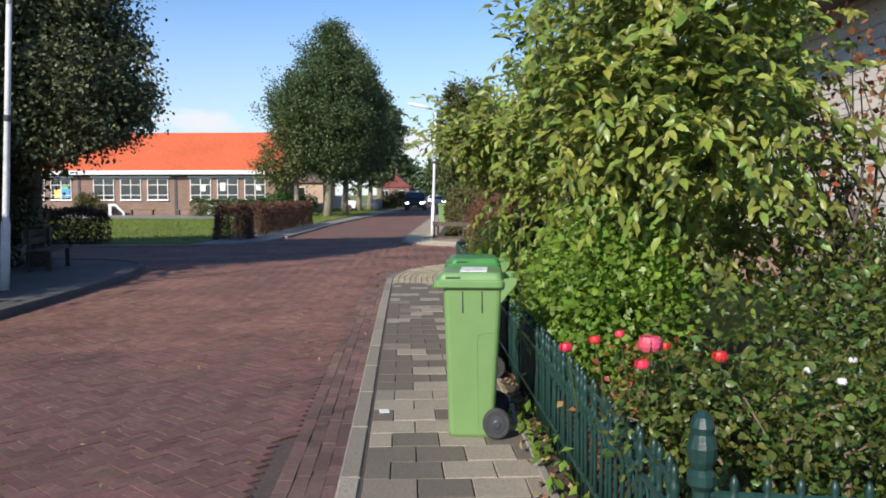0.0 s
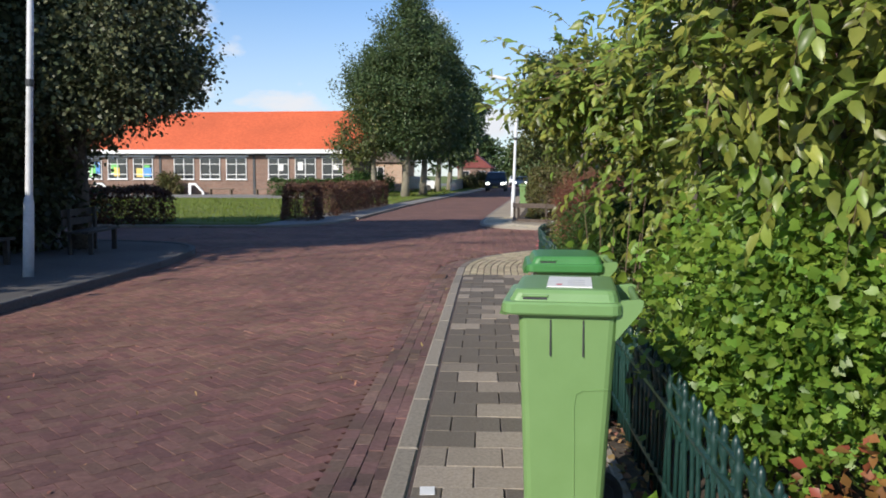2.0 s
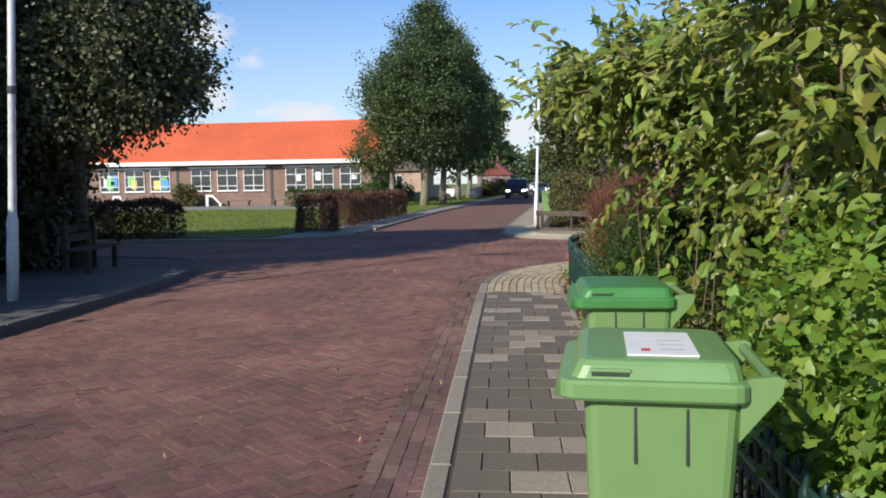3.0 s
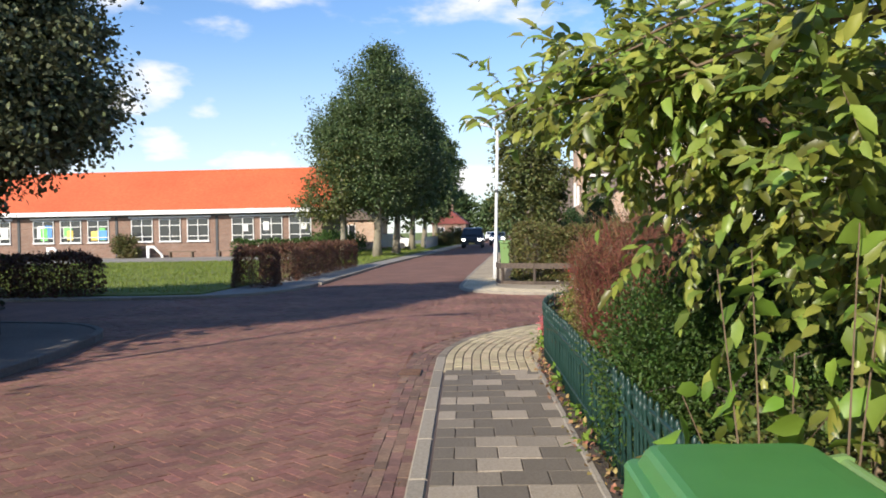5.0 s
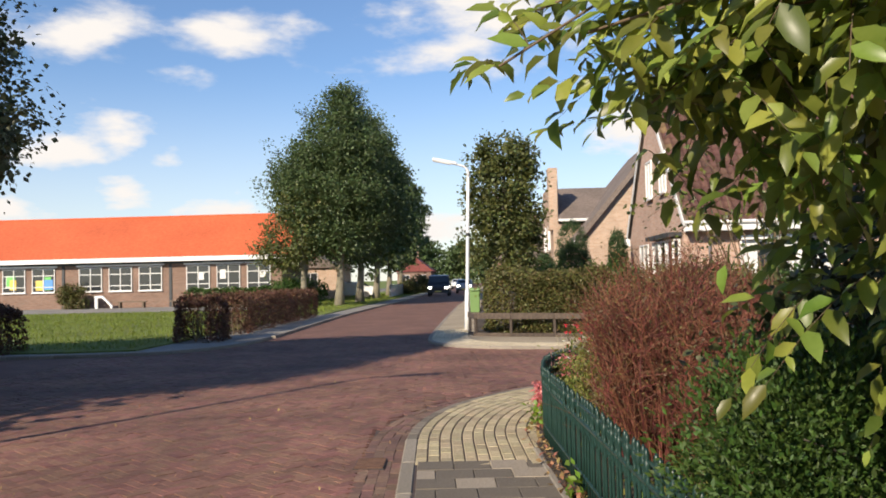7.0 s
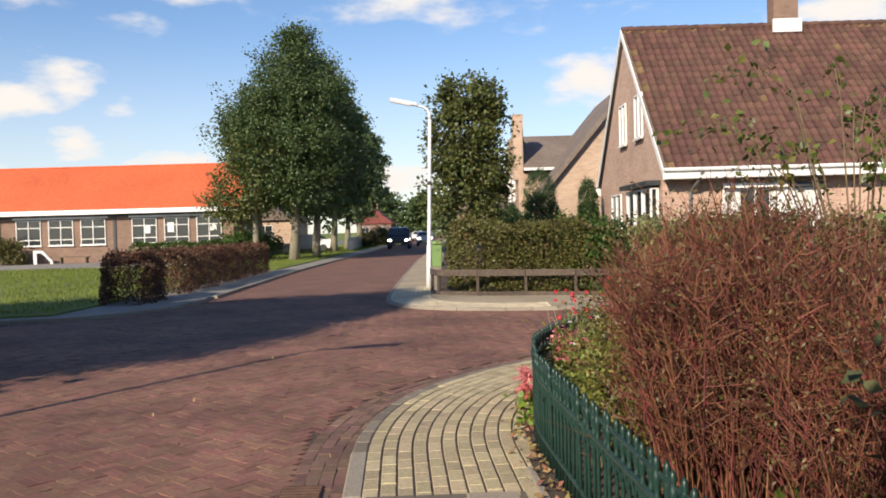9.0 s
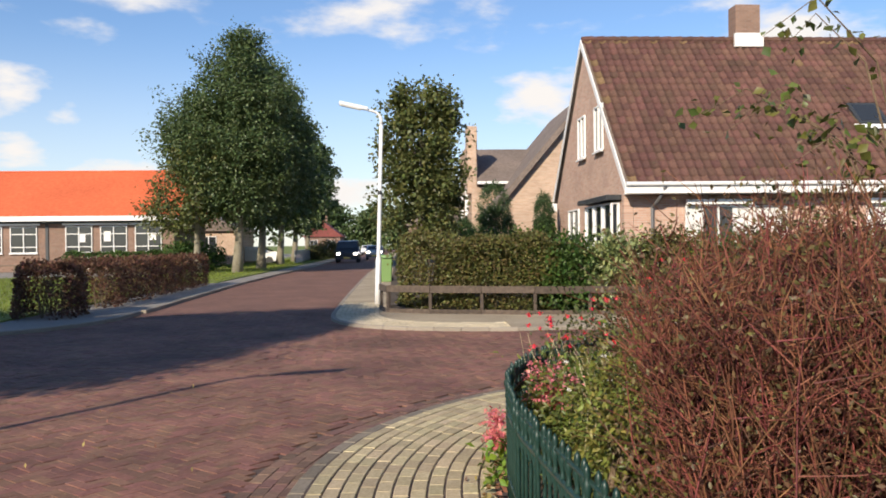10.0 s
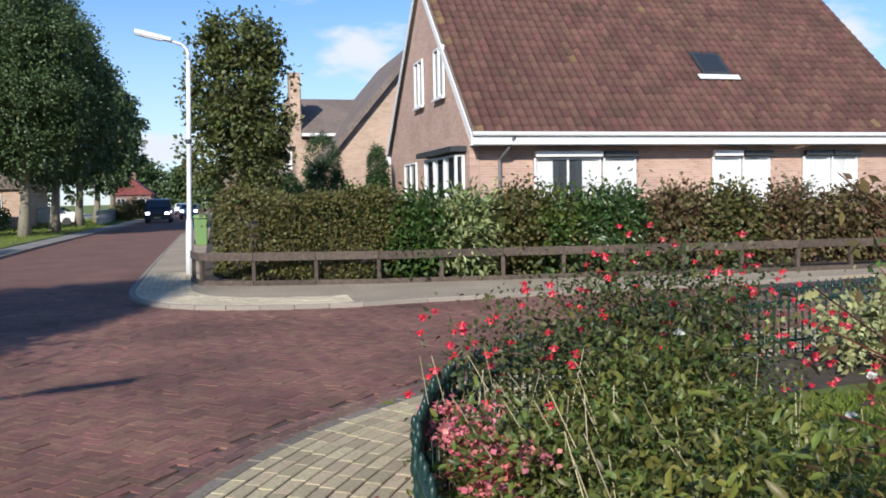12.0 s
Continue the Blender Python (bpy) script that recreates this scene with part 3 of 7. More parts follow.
def clumps(blobs, count, per, clump_r, seed=5, shell=0.55, rough=0.25, flat=1.0):
    """Leaf places and outward ways in clumps over a set of ellipsoids (x, y, z, rx, ry, rz)."""
    rng = np.random.default_rng(seed)
    b = np.array(blobs, dtype=float)
    area = (b[:, 3] * b[:, 4] * b[:, 5]) ** (2 / 3)
    pick = rng.choice(len(b), count, p=area / area.sum())
    d = rng.normal(0, 1, (count, 3))
    d /= np.linalg.norm(d, axis=1)[:, None]
    r = (shell + (1 - shell) * rng.random((count, 1)) ** 0.6) * (1 + rng.normal(0, rough, (count, 1)) * 0.6)
    cen = b[pick, :3] + d * r * b[pick, 3:6]
    lp = cen[:, None, :] + rng.normal(0, 1, (count, per, 3)) * clump_r * np.array([1, 1, flat])
    ways = np.repeat(d[:, None, :], per, axis=1)
    return lp.reshape(-1, 3), ways.reshape(-1, 3), cen


def lumps(blobs, count, radius, seed=6, inner=0.72):
    """Smaller uneven lobes over a set of ellipsoids, so that a crown has bulges and hollows."""
    rng = np.random.default_rng(seed)
    b = np.array(blobs, dtype=float)
    area = (b[:, 3] * b[:, 4] * b[:, 5]) ** (2 / 3)
    pick = rng.choice(len(b), count, p=area / area.sum())
    d = rng.normal(0, 1, (count, 3))
    d /= np.linalg.norm(d, axis=1)[:, None]
    cen = b[pick, :3] + d * (inner + (1 - inner) * rng.random((count, 1))) * np.maximum(b[pick, 3:6] - radius * 0.7, radius * 0.2)
    r = radius * rng.uniform(0.6, 1.25, (count, 1))
    return [tuple(v) for v in np.hstack([cen, r, r, r * 0.8])]


def sprigs(anchors, ways, length, count, leaf_len, seed=8, droop=0.5):
    """Drooping twigs with leaves set alternately along them: leaf places, leaf ways, twig ends."""
    rng = np.random.default_rng(seed)
    a = np.asarray(anchors, dtype=float)
    n = len(a)
    d = np.asarray(ways) * 0.9 + rng.normal(0, 0.6, (n, 3))
    d[:, 2] += 0.15
    d /= np.linalg.norm(d, axis=1)[:, None]
    ll = length * rng.uniform(0.6, 1.35, (n, 1))
    f = np.linspace(0.08, 1.0, count)
    p = a[:, None, :] + (d * ll)[:, None, :] * f[None, :, None]
    p[:, :, 2] -= droop * (ll * f[None, :] ** 2)
    side = np.cross(d, [0, 0, 1])
    side /= np.linalg.norm(side, axis=1)[:, None] + 1e-9
    sign = np.where(np.arange(count) % 2, 1.0, -1.0)
    w = d[:, None, :] * 0.55 + side[:, None, :] * sign[None, :, None] * 0.75 + rng.normal(0, 0.28, (n, count, 3))
    w[:, -1, :] = d * 1.2
    w[:, :, 2] -= 0.2 + 0.25 * f[None, :]
    return p, w


def set_leaves(name, at, way, length, material, shape, width, seed=3, spread=0.3, up=0.9):
    """Leaves that point along given ways, faces turned up with some tilt."""
    rng = np.random.default_rng(seed)
    n = len(at)
    d = way / (np.linalg.norm(way, axis=1)[:, None] + 1e-9)
    nrm = rng.normal(0, 0.35, (n, 3)) + np.array([-0.42, -0.75, up])
    side = np.cross(nrm, d)
    side /= np.linalg.norm(side, axis=1)[:, None] + 1e-9
    nrm = np.cross(d, side)
    size = length * (1 + rng.uniform(-spread, spread, (n, 1, 1)))
    tv_, tf_ = shape
    v = at[:, None, :] + size * (tv_[None, :, 0:1] * d[:, None, :] + width * tv_[None, :, 1:2] * side[:, None, :] + tv_[None, :, 2:3] * nrm[:, None, :] * rng.uniform(0.6, 1.9, (n, 1, 1)))
    f = (tf_[None] + (np.arange(n) * len(tv_))[:, None, None]).reshape(-1, tf_.shape[1])
    return fast_mesh(name, v.reshape(-1, 3), f, material, True)


def limbs(bm, root, targets, r0, seed=2, sides=5, sag=0.15):
    """Crooked limbs from a root out to targets."""
    rng = random.Random(seed)
    root = Vector(root)
    for t in targets:
        t = Vector(t)
        pts, rad = [], []
        for i in range(6):
            k = i / 5
            p = root.lerp(t, k)
            j = (t - root).length * 0.07 * math.sin(math.pi * k)
            p += Vector((rng.uniform(-j, j), rng.uniform(-j, j), rng.uniform(-j, j) + sag * math.sin(math.pi * k)))
            pts.append(p)
            rad.append(max(0.004, r0 * (1 - 0.85 * k)))
        tube(bm, pts, rad, sides, cap=False)
    return bm

# ---- ground, roads, pavements ----
Z_PAVE = 0.07
K_RIGHT = Line([(0.50, -6), (-0.19, 3.7), (-0.48, 7.86), (-0.95, 14.3), (-1.24, 18.6), (-1.27, 19.7), (-1.13, 20.7), (-0.80, 21.6), (-0.15, 22.6), (0.46, 23.2), (1.3, 23.85), (2.6, 24.6), (5, 25.15), (24, 25.6)])
FENCE = Line([(0.88, 6.4), (0.47, 12.4), (0.04, 18.65), (0.03, 19.3), (0.1, 20.0), (0.28, 20.65), (0.62, 21.35), (1.15, 21.95), (1.95, 22.6), (3.2, 23.35), (5.2, 23.9), (8, 24.1)])
K_FAR = Line([(24, 29.9), (10, 29.6), (2.4, 29.42), (1.3, 29.32), (0.15, 29.5), (-0.85, 29.95), (-1.55, 30.7), (-1.93, 31.8), (-2.05, 33.5), (-2.15, 46), (-2.2, 84), (-2.3, 160)])
K_LEFT = Line([(-4.6, -6), (-5.2, 5), (-5.9, 14.4), (-6.0, 16.2), (-6.2, 18.5), (-6.45, 20.2), (-7.0, 22.0), (-8.2, 23.0), (-12, 23.4), (-40, 23.6)])
K_FARLEFT = Line([(-40, 28.8), (-12, 29.0), (-8.9, 29.35), (-7.6, 29.9), (-6.75, 31.3), (-6.45, 33.2), (-6.6, 40), (-6.8, 50), (-6.5, 80), (-6.0, 160)])

ground = part("ground", mesh_of("ground", [(-900, -300, -0.16), (900, -300, -0.16), (900, 1500, -0.16), (-900, 1500, -0.16)], [(0, 1, 2, 3)], M_GRASSBASE))
tagged(ground, "wide flat grassy ground under the village", "ground", kind="structure")

road = part("road", mesh_of("road", [(-60, -8, -0.013), (26, -8, -0.013), (26, 34, -0.013), (-60, 34, -0.013)], [(0, 1, 2, 3)], M_JOINT))
tagged(road, "street junction paved with red clinker bricks in herringbone", "road", kind="structure")
part("far_brickwork", mesh_of("far_brickwork", [(-9, 34, -0.004), (1, 34, -0.004), (1, 260, -0.004), (-9, 260, -0.004)], [(0, 1, 2, 3)], M_ROADFAR), None, road)
part("side_brickwork", mesh_of("side_brickwork", [(-60, 20, -0.002), (-9, 20, -0.002), (-9, 34, -0.002), (-60, 34, -0.002)], [(0, 1, 2, 3)], M_ROADFAR), None, road)

# herringbone bricks, laid at 45 degrees to the street
PITCH_W = 0.0915
brick_places = []
ca, sa = math.cos(radians(49)), math.sin(radians(49))
for n_ in range(-380, 381):
    for m_ in range(-195, 196):
        for kind_ in (0, 1):
            if kind_ == 0:
                u, w = n_ + 2 * m_ + 1.0, n_ - 2 * m_ + 0.5
            else:
                u, w = n_ + 2 * m_ + 0.5, n_ - 2 * m_ + 2.0
            u, w = u * PITCH_W, w * PITCH_W
            bx, by = -3.4 + u * ca - w * sa, 17.0 + u * sa + w * ca
            if -9.0 < bx < 8.0 and 2.5 < by < 34.0:
                if by < 20 and (bx > 0.1 - 0.0704 * by - 0.385 or bx < -6.5):
                    continue
                if bx > 0.6 and (by < 23.0 or by > 30.2):
                    continue
                if -1.0 < bx and by < 21.0:
                    continue
                if bx < -7.4 and not 22 < by < 30:
                    continue
                if by > 31 and (bx > -1.6 or bx < -7.0):
                    continue
                brick_places.append((bx, by, 0.0, math.radians(49) + (math.pi / 2 if kind_ else 0)))
# gutter rows along the kerb
gut_s = np.arange(K_RIGHT.s_at_y(2.5), K_RIGHT.s_at_y(24.9), 0.183)
gutter_places = []
for i_ in range(4):
    gx, gy, gh = K_RIGHT.at(gut_s + 0.09 * (i_ % 2), -0.046 - 0.0895 * i_)
    gutter_places += list(zip(gx.tolist(), gy.tolist(), [-0.006 + 0.002 * i_] * len(gx), gh.tolist()))
brick_places = np.array(brick_places)
kr = K_RIGHT.p[::3]
kr_t = np.gradient(kr, axis=0)
kr_t /= np.linalg.norm(kr_t, axis=1)[:, None]
keep_ = np.ones(len(brick_places), bool)
for a_ in np.flatnonzero((brick_places[:, 1] > 19.5) & (brick_places[:, 0] > -2.4) & (brick_places[:, 1] < 26.5)):
    dd = brick_places[a_, :2] - kr
    q_ = int(np.argmin((dd * dd).sum(axis=1)))
    keep_[a_] = dd[q_, 0] * kr_t[q_, 1] - dd[q_, 1] * kr_t[q_, 0] < -0.40
brick_places = brick_places[keep_]
near_score = np.hypot(brick_places[:, 0] + 2.4, (brick_places[:, 1] - 11.0) * 0.5)
order_ = np.argsort(near_score)
single_bricks, rest_bricks = brick_places[order_[:300]], brick_places[order_[300:]]
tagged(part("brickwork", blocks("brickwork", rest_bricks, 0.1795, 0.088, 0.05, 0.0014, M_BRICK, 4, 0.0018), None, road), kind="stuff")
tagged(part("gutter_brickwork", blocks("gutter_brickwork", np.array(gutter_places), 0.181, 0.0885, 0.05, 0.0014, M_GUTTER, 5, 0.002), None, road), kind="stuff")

# pavements
right_out = K_RIGHT.outline(0.10)
pave_right = slab("pavement_right", right_out + [(24, 24.2), (5, 23.8), (1.4, 22.2), (0.9, 20), (0.9, -6)], -0.1, 0.058, M_JOINT)
tagged(pave_right, "raised pavement of grey tiles and tan clinkers", "pavement", kind="structure")
pave_far = slab("pavement_far", K_FAR.outline(0.1) + [(40, 160), (40, 29.9)], -0.1, 0.058, M_PAVEWARM)
tagged(pave_far, "pavement corner with pale clinkers and garden soil behind", "pavement", kind="structure")
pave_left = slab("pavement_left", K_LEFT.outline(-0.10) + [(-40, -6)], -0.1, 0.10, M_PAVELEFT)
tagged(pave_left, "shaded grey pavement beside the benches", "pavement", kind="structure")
pave_farleft = slab("pavement_farleft", K_FARLEFT.outline(-0.1) + [(-40, 160)], -0.1, 0.05, M_PAVE)
tagged(pave_farleft, "grey pavement along the hedge and lawn", "pavement", kind="structure")


def kerbs(line, a, b, side, owner, length=1.0, width=0.12, height=Z_PAVE, material=M_KERB):
    """Kerb stones one by one along a line."""
    me = block_mesh("kerb_stone", length - 0.008, width, 0.16, 0.012, material)
    s = a
    while s < b:
        x, y, h = line.at(s + length / 2, side * width / 2)
        ob = part("kerb_stone", me, None, owner)
        ob.matrix_basis = Matrix.Translation((float(x), float(y), height)) @ Matrix.Rotation(float(h), 4, "Z")
        s += length


kerbs(K_RIGHT, K_RIGHT.s_at_y(3.2), K_RIGHT.s_at_y(18.4), 1, pave_right)
kerbs(K_RIGHT, K_RIGHT.s_at_y(18.4) + 0.4, K_RIGHT.s_at_y(18.4) + 14, 1, pave_right, 0.33, 0.11, 0.06, M_CURVEKERB)
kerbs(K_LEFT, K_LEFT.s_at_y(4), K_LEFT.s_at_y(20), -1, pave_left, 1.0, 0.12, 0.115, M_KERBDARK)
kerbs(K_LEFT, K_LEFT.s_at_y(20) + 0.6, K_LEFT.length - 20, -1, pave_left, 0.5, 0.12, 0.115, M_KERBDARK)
kerbs(K_FAR, 14.0, K_FAR.s_at_y(60), 1, pave_far, 0.5, 0.1, 0.064, M_EDGE)
kerbs(K_FARLEFT, 20, K_FARLEFT.s_at_y(34), -1, pave_farleft, 0.5, 0.12, 0.075)
kerbs(K_FARLEFT, K_FARLEFT.s_at_y(34) + 0.5, K_FARLEFT.s_at_y(90), -1, pave_farleft, 1.0, 0.12, 0.075)

# square tiles in half bond
TILE = 0.295
tile_full = block_mesh("tile", TILE - 0.006, TILE - 0.006, 0.05, 0.004, M_TILE)
tile_half = block_mesh("tile_half", TILE - 0.006, TILE / 2 - 0.006, 0.05, 0.004, M_TILE)
rt = random.Random(7)
s_, row_ = K_RIGHT.s_at_y(5.2), 0
S_TILE_END = K_RIGHT.s_at_y(18.05)
while s_ < S_TILE_END:
    off = 0.135
    for w_ in ((TILE, TILE, TILE, TILE / 2) if row_ % 2 else (TILE / 2, TILE, TILE, TILE)):
        x, y, h = K_RIGHT.at(s_ + TILE / 2, off + w_ / 2)
        ob = part("tile", tile_full if w_ == TILE else tile_half, None, pave_right)
        ob.matrix_basis = pose(float(x), float(y), Z_PAVE + rt.uniform(-0.003, 0.003), rt.uniform(-0.5, 0.5), rt.uniform(-0.5, 0.5), math.degrees(float(h)) + rt.uniform(-0.4, 0.4))
        off += w_
    s_ += TILE
    row_ += 1

# edging strip beside the fence
edge_me = block_mesh("edging_stone", 0.99, 0.05, 0.15, 0.008, M_EDGE)
s_ = 0.3
while s_ < FENCE.s_at_y(18.3):
    x, y, h = FENCE.at(s_ + 0.5, -0.125)
    ob = part("edging_stone", edge_me, None, pave_right)
    ob.matrix_basis = pose(float(x), float(y), 0.082, 0, rt.uniform(-0.4, 0.4), math.degrees(float(h)) + rt.uniform(-0.5, 0.5))
    s_ += 1.0

# curved rows of tan clinkers round the corner
tan_me = block_mesh("clinker", 0.198, 0.092, 0.06, 0.005, M_TAN_O)
tan_places = []
for i_ in range(16):
    off = 0.165 + 0.104 * i_
    s_ = S_TILE_END + (0.05 if i_ % 2 else 0.15)
    while s_ < S_TILE_END + 15:
        x, y, h = K_RIGHT.at(s_, off)
        k_ = int(np.argmin(np.hypot(FENCE.p[:, 0] - x, FENCE.p[:, 1] - y)))
        fx, fy, fh = FENCE.at(FENCE.s[k_])
        inside = (x - fx) * math.sin(fh) - (y - fy) * math.cos(fh)
        if inside < -0.06:
            tan_places.append((float(x), float(y), Z_PAVE - 0.002, float(h)))
        xb, yb, _ = K_RIGHT.at(s_ + 0.1, off)
        xa, ya, _ = K_RIGHT.at(s_ - 0.1, off)
        s_ += 0.204 * 0.2 / max(0.05, float(math.hypot(xb - xa, yb - ya)))
tan_places = np.array(tan_places)
tan_order = np.argsort(np.hypot(tan_places[:, 0] + 0.6, tan_places[:, 1] - 19.6))
tagged(part("clinkers", blocks("clinkers", tan_places[tan_order[300:]], 0.198, 0.092, 0.06, 0.005, M_TAN, 8, 0.002), None, pave_right), kind="stuff")

# pale clinkers on the far corner
fp = []
for i_ in range(9):
    off = 0.15 + 0.104 * i_
    for s_ in np.arange(K_FAR.s_at_y(29.32), K_FAR.s_at_y(36.0), 0.206):
        x, y, h = K_FAR.at(s_ + (0.1 if i_ % 2 else 0), off)
        if x < 1.35:
            fp.append((float(x), float(y), Z_PAVE - 0.004, float(h)))
tagged(part("clinkers", blocks("clinkers", fp, 0.198, 0.094, 0.04, 0.005, M_CREAM, 9, 0.002), None, pave_far), kind="stuff")

# lawns and beds
lawn_far = slab("lawn_far", [(-8.6, 30.2), (-8.6, 56), (-60, 56), (-60, 29.6), (-10, 29.9)], 0.0, 0.085, M_GRASSBASE)
tagged(lawn_far, "mown green lawn in front of the school", "lawn", kind="structure")
verge = slab("verge", [(-7.9, 49), (-7.6, 120), (-14, 120), (-14, 49)], 0.0, 0.088, M_GRASSBASE)
tagged(verge, "grass verge under the street trees", "verge", kind="structure")
terrace = slab("terrace", [(-8.0, 56), (-60, 56), (-60, 66.6), (-14, 66.6), (-14, 60)], 0.0, 0.082, M_PAVE)
tagged(terrace, "paved school yard strip", "terrace", kind="structure")
bed_out = FENCE.outline(0.02)
garden = slab("garden_bed", bed_out + [(16, 24.3), (16, 6.4)], 0.0, 0.10, M_SOIL)
tagged(garden, "dark soil of the front garden", "garden bed", kind="structure")
dirt = slab("dirt_strip", FENCE.outline(-0.10, 0, FENCE.s_at_y(18.9)) + FENCE.outline(0.03, 0, FENCE.s_at_y(18.9))[::-1], 0.0, 0.072, M_SOIL)
tagged(dirt, "narrow strip of soil along the fence foot", "soil strip", kind="structure")
lawn_near = slab("lawn_near", [(2.9, 12.6), (2.7, 18.4), (2.1, 20.2), (2.3, 21.2), (3.4, 22.4), (16, 23.6), (16, 12.6)], 0.0, 0.115, M_GRASSBASE)
tagged(lawn_near, "bright mown garden lawn", "lawn", kind="structure")
bed_far = slab("garden_bed_far", [(-0.85, 33.05), (0.1, 32.62), (2.3, 32.0), (5.3, 31.55), (10, 30.75), (24, 30.6), (24, 160), (-0.9, 160)], 0.0, 0.10, M_SOIL)
tagged(bed_far, "garden soil behind the low rail fence", "garden bed", kind="structure")
drive = slab("drive", [(1.45, 29.42), (9, 29.6), (24, 29.9), (24, 30.5), (9.9, 30.6), (5.2, 31.4), (2.2, 31.85), (1.5, 31.9)], 0.0, 0.066, M_PAVEWARM)
tagged(drive, "worn grey paving along the rail fence", "pavement", kind="structure")
left_park = slab("left_bed", [(-7.6, -6), (-7.6, 18.6), (-9.6, 22.2), (-40, 22.6), (-40, -6)], 0.0, 0.085, M_GRASSBASE)
tagged(left_park, "shaded grass behind the benches", "lawn", kind="structure")


def grass(name, outline, count, h, owner, seed):
    """Blades of grass over a rectangle."""
    rng = np.random.default_rng(seed)
    x0, x1, y0, y1, z = outline
    c = np.stack([rng.uniform(x0, x1, count), rng.uniform(y0, y1, count), np.full(count, z)], axis=1)
    me = leaves(name, c, h, M_GRASS, LEAF_FLAT, 0.28, out=np.tile([0, 0, 1.6], (count, 1)), up=0.0, droop=-0.6, seed=seed)
    ob = part(name, me, None, owner)
    tagged(ob, kind="stuff")


grass("grass", (-26, -8.7, 30.2, 55.9, 0.085), 32000, 0.09, lawn_far, 21)
grass("grass", (-13.5, -7.9, 49.5, 100, 0.088), 9000, 0.12, verge, 22)
grass("grass", (2.35, 8.5, 19.6, 22.2, 0.115), 26000, 0.05, lawn_near, 23)

# drain grating in the gutter
def drain(x, y, rz):
    e = empty("drain", x, y, 0.0, rz, "rusty iron street drain grating by the kerb", "drain")
    bm = cube(-0.2, 0.2, -0.13, 0.13, -0.03, 0.004)
    part("tray", bm, M_RUBBER, e)
    for k in range(7):
        part("bar", cube(-0.19 + 0.055 * k, -0.165 + 0.055 * k, -0.12, 0.12, 0.0, 0.019, 0.003), M_RUSTIRON, e)


drain(-1.50, 18.42, 92)
drain(2.15, 29.05, 0)

# ---- wheeled bins ----
M_CARPALE = mat("pale_grey_print", (0.42, 0.42, 0.44), None, 5.0, 0.6, 0.0)


